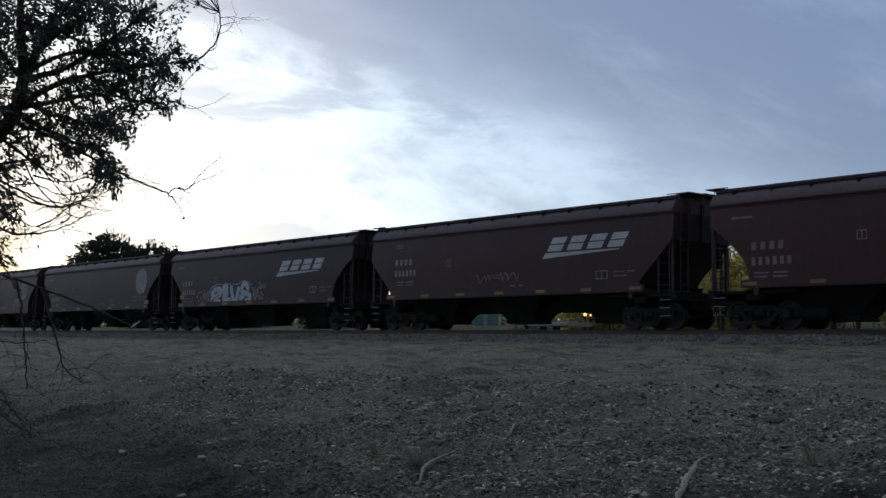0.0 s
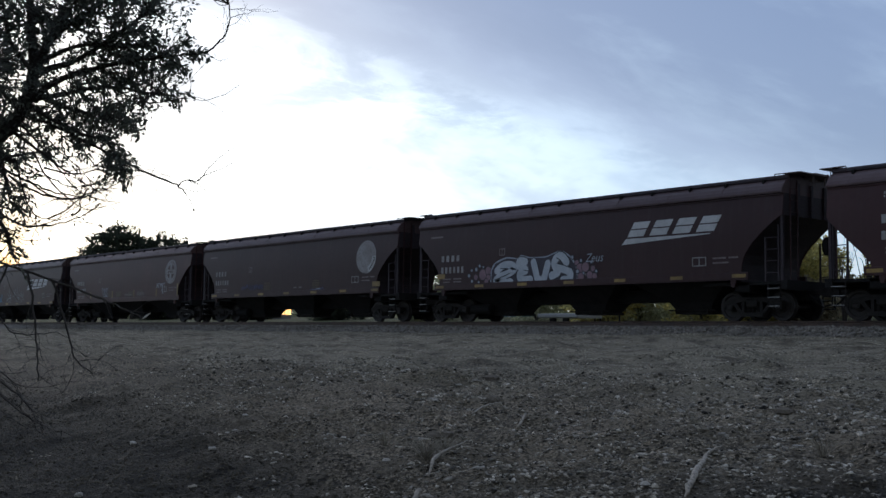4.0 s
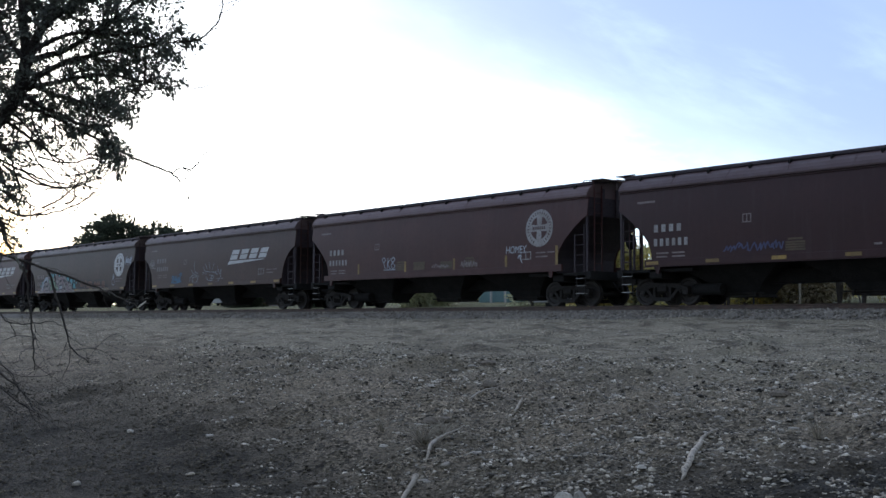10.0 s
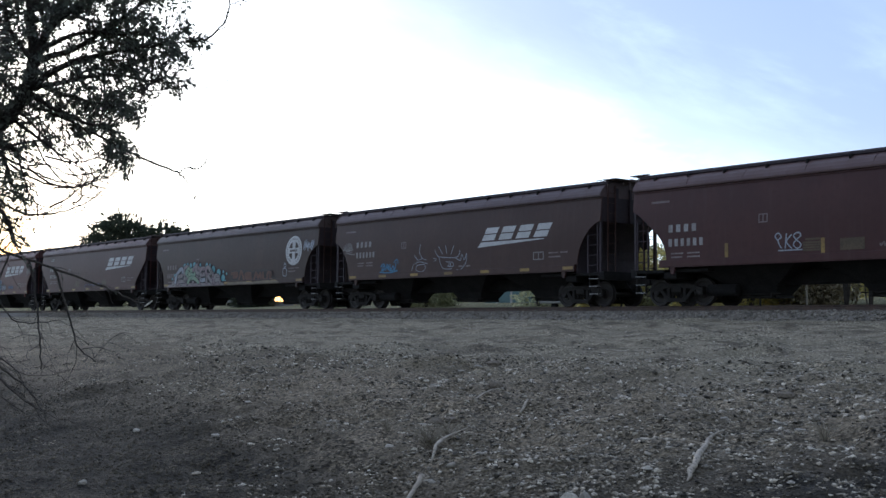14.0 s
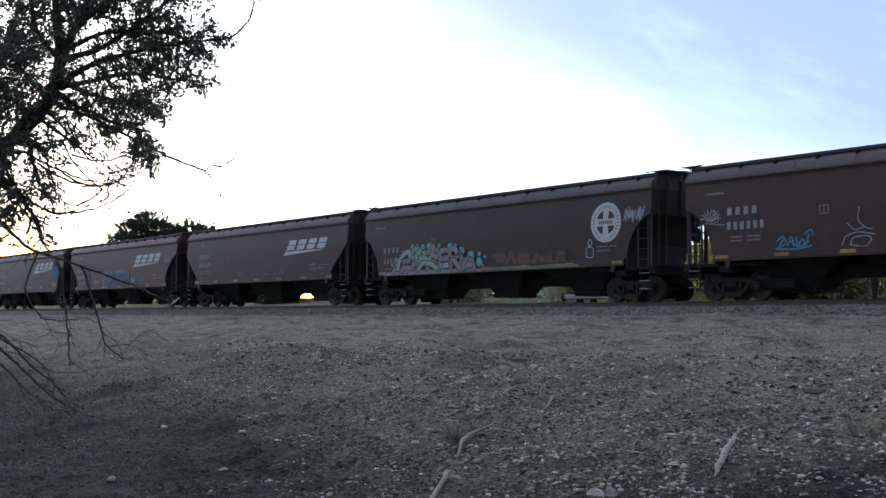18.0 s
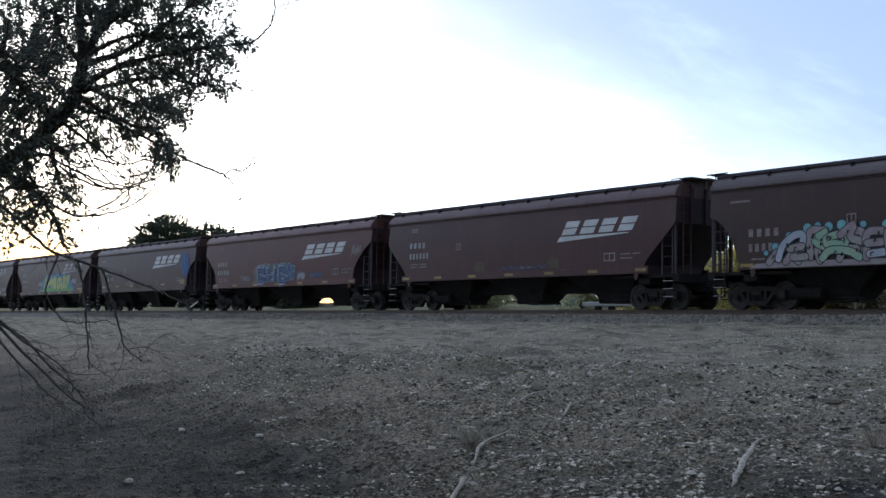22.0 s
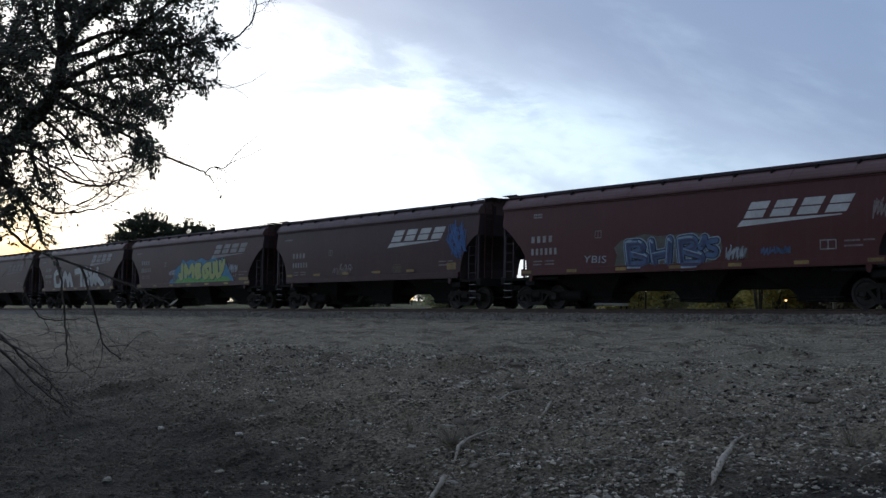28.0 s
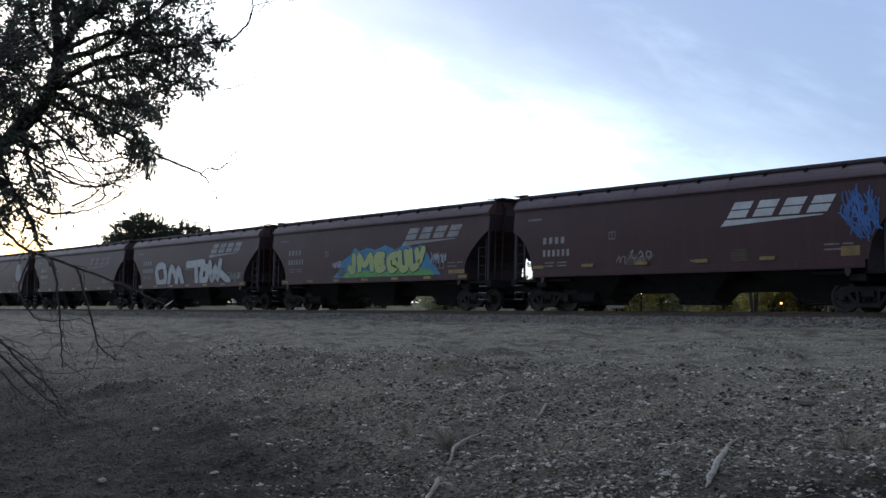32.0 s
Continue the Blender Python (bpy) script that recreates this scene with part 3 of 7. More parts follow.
def build_track():
    """Ballast bed, ties and two rails."""
    low, high = 1.60, RAIL_Z - 0.20
    ring = [(-3.75, low - 0.15), (-2.75, low + 0.17), (-2.0, high), (2.0, high), (2.75, low + 0.2), (3.75, low - 0.15)]
    s = Shape()
    xs = steps((-420, -120, 10), (-120, -70, 1.0), (-70, -8, 0.22), (-8, 80, 4))
    cuts = []
    for (a, za), (b, zb) in zip(ring, ring[1:]):
        k = 5
        cuts += [(a + (b - a) * i / k, za + (zb - za) * i / k) for i in range(k)]
    cuts.append(ring[-1])
    rng = np.random.default_rng(8)
    for x in xs:
        for u, w in cuts:
            j = rng.random(3) - 0.5
            s.v.append((x + 0.05 * j[0], RAIL_Y + u + 0.08 * j[1], w + 0.05 * j[2]))
    m = len(cuts)
    s.f = [(i * m + k, (i + 1) * m + k, (i + 1) * m + k + 1, i * m + k + 1) for i in range(len(xs) - 1) for k in range(m - 1)]
    solid("ballast_bed", s, M_BALLAST, "bed of crushed reddish grey ballast under the rails", "ballast", kind="structure")
    n = 9000
    u = rng.random(n)
    y = RAIL_Y - 3.75 + 1.75 * u
    z = np.interp(y - RAIL_Y, [r[0] for r in ring], [r[1] for r in ring])
    x = -12 - 66 * rng.random(n) ** 1.4
    scatter("ballast_stones", np.stack([x, y, z + 0.01], -1), 0.022 + 0.03 * rng.random(n), 0.75, M_BALLAST_STONE, "crushed stone on the ballast shoulder", "ballast", rng)
    prof = [(-.07, 0), (.07, 0), (.07, .012), (.012, .03), (.012, .125), (.036, .14), (.036, .172), (.026, .18), (-.026, .18), (-.036, .172), (-.036, .14), (-.012, .125), (-.012, .03), (-.07, .012)]
    for side in (-1, 1):
        s = Shape().prism([(RAIL_Y + side * 0.7535 + a, RAIL_Z - 0.18 + b) for a, b in prof], -420, 80)
        solid("rail", s, M_STEEL, "worn steel rail on wooden ties", "rail", "rails of the track", kind="structure")
    s = Shape()
    for k in range(900):
        x = -415 + 0.55 * k
        s.box(x - 0.115, x + 0.115, RAIL_Y - 1.3, RAIL_Y + 1.3, RAIL_Z - 0.36, RAIL_Z - 0.181)
    solid("railroad_ties", s, M_TIE, "dark creosoted wooden ties half buried in ballast", "railroad tie", kind="stuff")


build_ground()
build_gravel()
build_track()

# ---- train of covered hopper cars ----
SPEED = (-1.87036e-05, 1.606455e-03, -5.484853e-02, 5.5614497, -22.344993)


def train_at(t):
    """How far the train has come along the track at t seconds."""
    a = 0.0
    for c in SPEED:
        a = a * t + c
    return a


def wheelset_mesh():
    s = Shape()
    for side in (-1, 1):
        y = side * 0.7535
        prof = [(-0.07, 0.10), (-0.07, 0.16), (-0.03, 0.20), (-0.03, 0.34), (-0.065, 0.37), (-0.065, 0.455), (0.02, 0.457), (0.05, 0.463), (0.068, 0.485), (0.075, 0.485), (0.075, 0.38), (0.0, 0.35), (0.0, 0.2), (0.07, 0.16), (0.07, 0.10)]
        if side > 0:
            prof = [(-a, r) for a, r in prof][::-1]
        s.lathe(prof, (0, y, 0), "y", 28)
        # bearing cap with its bolts
        s.lathe([(0, 0.05), (0, 0.13), (0.16, 0.13), (0.18, 0.09), (0.18, 0.02)] if side > 0 else [(-0.18, 0.02), (-0.18, 0.09), (-0.16, 0.13), (0, 0.13), (0, 0.05)], (0, side * 0.88, 0), "y", 12)
        for k in range(3):
            a = 2.094 * k + 0.4
            s.box(0.06 * math.cos(a) - 0.015, 0.06 * math.cos(a) + 0.015, side * 1.05 - 0.02, side * 1.05 + 0.02, 0.06 * math.sin(a) - 0.015, 0.06 * math.sin(a) + 0.015)
    s.lathe([(-0.9, 0.085), (-0.7, 0.1), (0, 0.085), (0.7, 0.1), (0.9, 0.085)], (0, 0, 0), "y", 12)
    me = s.mesh("wheelset")
    me.materials.append(M_WHEEL)
    return me


def side_frame_mesh():
    """Cast truck side with its two openings and the spring window."""
    s = Shape()
    y0, y1 = -0.09, 0.09
    top = [(-1.06, 0.60), (-0.80, 0.66), (-0.40, 0.74), (0.40, 0.74), (0.80, 0.66), (1.06, 0.60), (1.06, 0.47), (0.72, 0.52), (0.38, 0.60), (-0.38, 0.60), (-0.72, 0.52), (-1.06, 0.47)]
    s.prism(top, y0, y1, "y")
    for d in (-1, 1):
        s.prism([(d * 0.74, 0.55), (d * 0.60, 0.57), (d * 0.26, 0.16), (d * 0.40, 0.16)][::d], y0, y1, "y")
        s.prism([(d * 0.38, 0.62), (d * 0.28, 0.62), (d * 0.28, 0.24), (d * 0.38, 0.24)][::d], y0, y1, "y")
        s.prism([(d * 1.06, 0.50), (d * 1.06, 0.36), (d * 1.00, 0.36), (d * 0.97, 0.50)][::d], y0, y1, "y")
        s.prism([(d * 0.76, 0.52), (d * 0.80, 0.36), (d * 0.74, 0.36), (d * 0.70, 0.50)][::d], y0, y1, "y")
    s.prism([(-0.42, 0.26), (0.42, 0.26), (0.40, 0.13), (-0.40, 0.13)], y0 - 0.03, y1 + 0.03, "y")
    me = s.mesh("side_frame")
    me.materials.append(M_TRUCK)
    return me


def spring_mesh():
    s = Shape()
    for x in (-0.17, 0.0, 0.17):
        pts = [(x + 0.055 * math.cos(a), 0.055 * math.sin(a), 0.27 + 0.2 * a / 31.4) for a in np.linspace(0, 31.4, 41)]
        s.tube(pts, 0.017, 4)
    me = s.mesh("spring_nest")
    me.materials.append(M_TRUCK)
    return me


# the hatch lids' own dark steel; also paints shade into the car ends
M_LID_SHADE = material("dark_hatch_steel", ((0.026, 0.016, 0.020), (0.038, 0.023, 0.028), (0.02, 0.014, 0.018)), rough=0.7, scales=(1.5, 20.0), bump=0.1)
WHEELSET, SIDE_FRAME, SPRINGS = wheelset_mesh(), side_frame_mesh(), spring_mesh()
ROLLING = []


def add_truck(car, x):
    bolster = Shape().box(-0.2, 0.2, -1.12, 1.12, 0.42, 0.70, 0.05)
    bolster.lathe([(0.70, 0.36), (0.84, 0.34)], (0, 0, 0), "z", 16)
    truck = part("truck", bolster, M_TRUCK, car, "four-wheeled cast steel truck", at=pose(x, 0, 0))
    for y in (-1.0, 1.0):
        part("side_frame", SIDE_FRAME, M_TRUCK, truck, at=pose(0, y, 0))
        part("spring_nest", SPRINGS, M_TRUCK, truck, at=pose(0, y, 0))
    for d in (-0.89, 0.89):
        w = part("wheelset", WHEELSET, M_WHEEL, truck, at=pose(d, 0, 0.457))
        ROLLING.append((w, d))
    beam = Shape()
    for d in (-0.42, 0.42):
        beam.box(d - 0.05, d + 0.05, -0.9, 0.9, 0.36, 0.46)
        for y in (-0.7535, 0.7535):
            k = 1 if d > 0 else -1
            beam.box(min(d, d + 0.08 * k), max(d, d + 0.08 * k), y - 0.04, y + 0.04, 0.30, 0.55)
    part("brake_beam", beam, M_TRUCK, truck)


def arc(cx, cz, r, a0, a1, n):
    return [(cx + r * math.cos(radians(a0 + (a1 - a0) * k / n)), cz + r * math.sin(radians(a0 + (a1 - a0) * k / n))) for k in range(n + 1)]


CUTS = {
    "slant": [(0.0, 3.22), (0.32, 3.02), (0.66, 2.75), (1.06, 2.38), (1.32, 2.04), (1.42, 1.74), (1.44, 1.5)],
    "low": [(0.0, 2.98), (0.12, 2.84), (0.60, 2.36), (1.16, 1.84), (1.34, 1.62), (1.38, 1.5)],
    "arch": [(0.0, 3.02), (0.24, 2.92), (0.50, 2.74), (0.78, 2.42), (0.98, 2.04), (1.06, 1.72), (1.08, 1.5)],
}


def side_outline(hb, style):
    """Right half of a side sheet's edge, from the eave down to the sill; the end slope follows it."""
    return [(hb, 3.86)] + [(hb - d, z) for d, z in CUTS[style]]


def lean(z):
    """How far the rounded side draws in towards the eave."""
    return 0.12 * max(0.0, (z - 2.3) / 1.56) ** 2


def side_sheet(outline, y):
    """A rolled side sheet: half widths by height, drawn in above."""
    zs = [z for _, z in outline][::-1]
    xs = [x for x, _ in outline][::-1]
    levels = sorted(set(round(z, 4) for z in zs) | set(round(z, 4) for z in np.linspace(2.3, 3.86, 10) if z > zs[0]))
    half = [float(np.interp(z, zs, xs)) for z in levels]
    s = Shape()
    for depth in (1.63, 1.59):
        s.add([(e * h, y * (depth - lean(z)), z) for z, h in zip(levels, half) for e in (-1, 1)], [(2 * i, 2 * i + 1, 2 * i + 3, 2 * i + 2) for i in range(len(levels) - 1)])
    loop = [(-h, z) for z, h in zip(levels, half)] + [(h, z) for z, h in zip(levels, half)][::-1]
    n = len(loop)
    s.add([(x, y * (d - lean(z)), z) for d in (1.63, 1.59) for x, z in loop], [(i, (i + 1) % n, n + (i + 1) % n, n + i) for i in range(n)])
    return s


# x and z run along the car's side in these patches, y lies just proud of it
SIDE = -1.637


def bars(car, name, rows, mat, label, single=False):
    """Rows of short upright bars where small unreadable or withheld writing stands: (x, z, width, height, count)."""
    s = Shape()
    for x, z, w, h, n in rows:
        step = w / n
        for k in range(n):
            q = Shape() if single else s
            q.box(x + k * step, x + (k + (0.54 if n > 1 else 1)) * step, SIDE - 0.004, SIDE, z, z + h)
            if single:
                part(name, q, mat, car, label)
    if not single:
        part(name, s, mat, car, label, kind="stuff")


def ribbon(s, pts, thick, y0, y1):
    """One flat band of even width through the points."""
    n = len(pts)
    vs = []
    for i, (x, z) in enumerate(pts):
        (xa, za), (xb, zb) = pts[max(i - 1, 0)], pts[min(i + 1, n - 1)]
        d = math.hypot(xb - xa, zb - za) or 1.0
        nx, nz = -(zb - za) / d * thick, (xb - xa) / d * thick
        vs += [(x + nx, y0, z + nz), (x - nx, y0, z - nz), (x - nx, y1, z - nz), (x + nx, y1, z + nz)]
    fs = [(4 * i + a, 4 * i + (a + 1) % 4, 4 * i + 4 + (a + 1) % 4, 4 * i + 4 + a) for i in range(n - 1) for a in range(4)]
    s.add(vs, fs + [(3, 2, 1, 0), (4 * n - 4, 4 * n - 3, 4 * n - 2, 4 * n - 1)])


def slab(s, ring, y0, y1):
    s.prism(ring, y0, y1, "y")


def slant_logo(car, x, z, w=4.05, h=0.5, mat=None, rise=0.0):
    """Four slanted blocks over a long wedge."""
    mat = mat or M_WHITE
    s = Shape()
    lean, step = 0.55 * h, w * 0.235
    for k in range(4):
        a, b = x + 0.06 * w + k * step, x + 0.06 * w + (k + 0.74) * step
        z0, z1 = z + 0.26, z + 0.26 + h

        def sl(u, v):
            return (u + lean * (v - z0) / h, v)

        for lo, hi in ((0.0, 0.46), (0.54, 1.0)):
            u0, u1 = z0 + lo * h, z0 + hi * h
            slab(s, [sl(a, u0), sl(b, u0), sl(b, u1), sl(a, u1)], SIDE - 0.004, SIDE)
    slab(s, [(x, z), (x + 0.90 * w, z + 0.17), (x + 0.91 * w, z + 0.20), (x + 0.045 * w, z + 0.20)], SIDE - 0.004, SIDE)
    part("slanted_emblem", s, mat, car, "white emblem of slanted bars over a wedge")


def round_logo(car, x, z, r=0.70, mat=None, worn=False, dark=None):
    mat = mat or M_WHITE
    disc, n = Shape(), 24
    turn = [math.pi * k / n for k in range(n + 1)]
    for y in (SIDE - 0.004, SIDE):
        disc.add([(x + e * r * 1.06 * max(0.01, math.sin(a)), y, z + r * 1.06 * math.cos(a)) for a in turn for e in (-1, 1)], [(2 * k, 2 * k + 1, 2 * k + 3, 2 * k + 2) for k in range(n)])
    for e in (0, 1):
        disc.f += [(2 * k + e, 2 * k + 2 + e, 2 * k + 2 + e + 2 * (n + 1), 2 * k + e + 2 * (n + 1)) for k in range(n)]
    round_ = part("round_emblem", disc, mat, car, "white disc emblem with a dark quartered centre")
    if not worn:
        for k in range(4):
            q = Shape()
            a = 90 * k
            inner = arc(x, z, r * 0.66, a + 19, a + 71, 6)
            c = (x + r * 0.245 * math.cos(radians(a + 45)), z + r * 0.245 * math.sin(radians(a + 45)))
            slab(q, [c] + inner, SIDE - 0.009, SIDE - 0.006)
            part("emblem_quarter", q, dark, round_)
        strips = []
        for k in range(27):
            a = radians(-62 + 304 * k / 26)
            c, d = math.cos(a), math.sin(a)
            u, hw = r * 0.86, 0.017
            cx, cz = x + u * c, z + u * d
            strips.append([(cx + 0.045 * c - hw * d, cz + 0.045 * d + hw * c), (cx + 0.045 * c + hw * d, cz + 0.045 * d - hw * c), (cx - 0.045 * c + hw * d, cz - 0.045 * d - hw * c), (cx - 0.045 * c - hw * d, cz - 0.045 * d + hw * c)])
        for k in range(7):
            strips.append([(x - 0.33 + k * 0.095, z - 0.06), (x - 0.27 + k * 0.095, z - 0.06), (x - 0.27 + k * 0.095, z + 0.06), (x - 0.33 + k * 0.095, z + 0.06)])
        for ring in strips:
            b = Shape()
            slab(b, ring, SIDE - 0.007, SIDE - 0.0045)
            part("emblem_bar", b, dark, round_)


def scrawl(car, x0, x1, z0, z1, mat, rng, strokes=7, thick=0.022, name="spray_stroke", label="thin spray-can scrawl", out=0.0):
    """Loose thin strokes."""
    n = strokes
    for k in range(n):
        s = Shape()
        cx, cz = x0 + (x1 - x0) * (k + 0.5) / n, (z0 + z1) / 2
        a = rng.random(4) - 0.5
        w, h = (x1 - x0) / n * 1.1, (z1 - z0)
        # a jagged run of letters-like strokes that leans
        pts, low = [], rng.random() < 0.5
        for j in range(6):
            low = not low if rng.random() < 0.8 else low
            lift = (0.28 if low else -0.28) + 0.30 * (rng.random() - 0.5) + 0.12 * a[1]
            pts.append((cx + w * (j / 5 - 0.5 + 0.22 * (rng.random() - 0.5)) + 0.12 * h * (0.5 - low), 0.0, min(z1, max(z0, cz - h * lift))))
        fine = [(p[0], p[2]) for p in smooth_path(pts, 3)]
        ribbon(s, fine, thick, SIDE - 0.004 - out - 0.0009 * k, SIDE - 0.003 - out - 0.0009 * k)
        part(name, s, mat, car, label)


def lines(car, strokes, mat, thick, label, name="spray_stroke", out=0.0):
    """Single spray-can lines through a few points each."""
    for k, pts in enumerate(strokes):
        path = smooth_path([(x, 0.0, z) for x, z in pts], 5)
        s, y = Shape(), SIDE - 0.004 - out - 0.0006 * k
        ribbon(s, [(p[0], p[2]) for p in path], thick, y - 0.0005, y)
        part(name, s, mat, car, label)


def lettering(car, text, x, z, width, height, fat, mat, y, name, label="", shear=0.0, rise=0.0):
    """Words sprayed on the side, as a flat mesh of the given width and height."""
    cu = bpy.data.curves.new("lettering", "FONT")
    cu.body, cu.offset, cu.resolution_u, cu.shear = text, fat, 3, shear
    ob = bpy.data.objects.new("lettering", cu)
    me = bpy.data.meshes.new_from_object(ob)
    bpy.data.objects.remove(ob)
    xs, zs = [v.co.x for v in me.vertices], [v.co.y for v in me.vertices]
    a, b, c, d = min(xs), max(xs), min(zs), max(zs)
    for v in me.vertices:
        u = (v.co.x - a) / (b - a)
        v.co = (x + width * u, y, z + height * (v.co.y - c) / (d - c) + rise * u)
    me.materials.clear()
    part(name, me, mat, car, label, kind="stuff")


def wild_letters(car, strokes, line, rim, width, label):
    """Interlocked strokes that lie over one another, each with its own dark edge: strokes of (material, points)."""
    edge, fills = Shape(), {}
    for k, (mat, pts) in enumerate(strokes):
        path = smooth_path([(x, 0.0, z) for x, z in pts], 4)
        y = SIDE - 0.053 - 0.0016 * k
        for s, thick, out in ((edge, width + rim, 0.0), (fills.setdefault(mat, Shape()), width, 0.001)):
            ribbon(s, [(p[0], p[2]) for p in path], thick, y - out - 0.0004, y - out)
            for p in (path[0], path[-1]):
                slab(s, arc(p[0], p[2], thick * 0.99, 0, 330, 11), y - out - 0.0003, y - out - 0.0001)
    part("graffiti_outline", edge, line, car, kind="stuff")
    for mat, s in fills.items():
        part("graffiti", s, mat, car, label, kind="stuff")


def fat_letters(car, strokes, layers, label, name="graffiti"):
    """Letters of thick round-ended strokes, one skin over the other: layers of (material, half width, parts' name)."""
    for d, (mat, thick, part_name) in enumerate(layers):
        s = Shape()
        for k, pts in enumerate(strokes):
            path = smooth_path([(x, 0.0, z) for x, z in pts], 4)
            y = SIDE - 0.006 - 0.012 * d - 0.0007 * k
            ribbon(s, [(p[0], p[2]) for p in path], thick, y - 0.0004, y)
            for p in (path[0], path[-1]):
                slab(s, arc(p[0], p[2], thick * 0.99, 0, 330, 11), y - 0.0003, y - 0.0001)
        part(part_name, s, mat, car, label if part_name == name else "", kind="stuff")


def bubbles(car, spots, mat, line, label):
    """Round sprayed bubbles, each with a dark rim."""
    for k, (x, z, r) in enumerate(spots):
        y = SIDE - 0.004 - 0.0008 * k
        rim, disc = Shape(), Shape()
        slab(rim, arc(x, z, r + 0.03, 0, 336, 14), y - 0.0003, y)
        slab(disc, arc(x, z, r, 0, 336, 14), y - 0.0006, y - 0.0004)
        part("graffiti_rim", rim, line, car)
        part("graffiti_bubble", disc, mat, car, label)


def patch_of(car, ring, mat, out, name="graffiti_halo", label=""):
    s = Shape()
    slab(s, ring, SIDE - out - 0.0006, SIDE - out)
    part(name, s, mat, car, label)


def scribble_ball(car, x, z, r, n, mat, rng, label):
    """A shaggy knot of many short curved spray lines."""
    s = Shape()
    for k in range(n):
        a, q = rng.random() * 6.28, r * rng.random() ** 0.5
        cx, cz, t = x + q * math.cos(a), z + 0.85 * q * math.sin(a), 1.9 + 0.9 * (rng.random() - 0.5)
        l, bend = 0.2 + 0.25 * rng.random(), rng.random() - 0.5
        path = [(cx + l * u * math.cos(t + bend * u), cz + l * u * math.sin(t + bend * u)) for u in (-1, -0.5, 0, 0.5, 1)]
        y = SIDE - 0.004 - 0.0004 * k
        ribbon(s, path, 0.02, y - 0.0003, y)
    part("spray_scribble", s, mat, car, label, kind="stuff")


def hopper_car(k, at_x, length, style, paint_key, label):
    hb = (length - 1.47) / 2
    P = PAINTS[paint_key]
    car = thing("hopper_car", label, "hopper car", "cars of the freight train", at=pose(at_x, RAIL_Y, RAIL_Z))
    right = side_outline(hb, style)
    for y in (-1, 1):
        part("side_sheet", side_sheet(right, y), P, car, smooth=True)
        # eave angle and the sill channel
        part("top_chord", Shape().box(-hb, hb, min(y * 1.44, y * 1.535), max(y * 1.44, y * 1.535), 3.80, 3.885, 0.02), P, car)
        sill = Shape().box(-hb + 1.18, hb - 1.18, min(y * 1.58, y * 1.675), max(y * 1.58, y * 1.675), 1.27, 1.50, 0.015)
        sill.box(-hb + 1.18, hb - 1.18, min(y * 1.60, y * 1.70), max(y * 1.60, y * 1.70), 1.25, 1.275)
        part("side_sill", sill, P, car)
    # rounded roof between the chords, in panels with standing seams
    half = [(1.50, 3.875), (1.60, 3.885), (1.605, 3.94), (1.56, 4.04), (1.47, 4.16), (1.35, 4.26), (1.22, 4.33), (0.9, 4.405)]
    cross = [(-a, b) for a, b in half] + [(0, 4.44)] + half[::-1]
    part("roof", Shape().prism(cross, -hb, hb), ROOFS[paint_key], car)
    n = 8
    for j in range(n + 1):
        x = -hb + 0.05 + (2 * hb - 0.1) * j / n
        seam = [(a * 1.002, b + 0.010) for a, b in cross[1:-1]] + [(a, b) for a, b in cross[1:-1][::-1]]
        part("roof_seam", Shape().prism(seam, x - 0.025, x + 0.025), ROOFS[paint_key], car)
    for y in (-1, 1):
        for j in range(4):
            x = -hb * 0.75 + hb * 0.5 * j
            part("hatch_cover", Shape().box(x - hb * 0.2495, x + hb * 0.2495, min(y * 0.50, y * 1.27), max(y * 0.50, y * 1.27), 4.31, 4.465, 0.045), M_LID_SHADE, car)
            for d in (-0.16, 0.0, 0.16):
                part("hatch_latch", Shape().box(x + d * hb - 0.035, x + d * hb + 0.035, min(y * 1.25, y * 1.41), max(y * 1.25, y * 1.41), 4.22, 4.36, 0.02), M_UNDER, car)
    board = Shape().box(-hb - 0.42, hb + 0.42, -0.40, 0.40, 4.52, 4.55)
    for j in range(15):
        x = -hb + 2 * hb * j / 14
        board.box(x - 0.025, x + 0.025, -0.36, 0.36, 4.36, 4.52)
    for e in (-1, 1):
        board.box(min(e * (hb + 0.42), e * (hb - 0.2)), max(e * (hb + 0.42), e * (hb - 0.2)), -1.25, 1.25, 4.49, 4.518)
        board.box(e * (hb + 0.3) - 0.02, e * (hb + 0.3) + 0.02, -0.35, -0.31, 4.2, 4.47)
        board.box(e * (hb + 0.3) - 0.02, e * (hb + 0.3) + 0.02, 0.31, 0.35, 4.2, 4.47)
    part("running_board", board, M_GRATE, car, "steel grating walkway along the roof")
    for e in (-1, 1):
        loop = [(e * (hb - 0.45), -1.25, 4.26), (e * (hb - 0.45), -1.27, 4.50), (e * (hb + 0.02), -1.27, 4.50), (e * (hb + 0.05), -1.27, 4.2)]
        part("roof_handrail", Shape().tube(loop, 0.018, 6), P, car)
        # end of the car: upright sheet with ribs, slope sheet, platform
        foot = CUTS[style][0][1] - 0.02
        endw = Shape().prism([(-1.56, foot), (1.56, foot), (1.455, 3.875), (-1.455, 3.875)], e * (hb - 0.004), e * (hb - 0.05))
        # recessed ends darker than the side paint: their shade is put into the colour
        end = part("end_sheet", endw, M_LID_SHADE, car)
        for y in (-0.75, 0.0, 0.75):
            part("end_rib", Shape().box(min(e * hb, e * (hb + 0.06)), max(e * hb, e * (hb + 0.06)), y - 0.06, y + 0.06, foot, 4.22, 0.01), M_LID_SHADE, end)
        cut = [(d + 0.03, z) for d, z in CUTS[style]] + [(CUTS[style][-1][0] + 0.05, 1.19)]
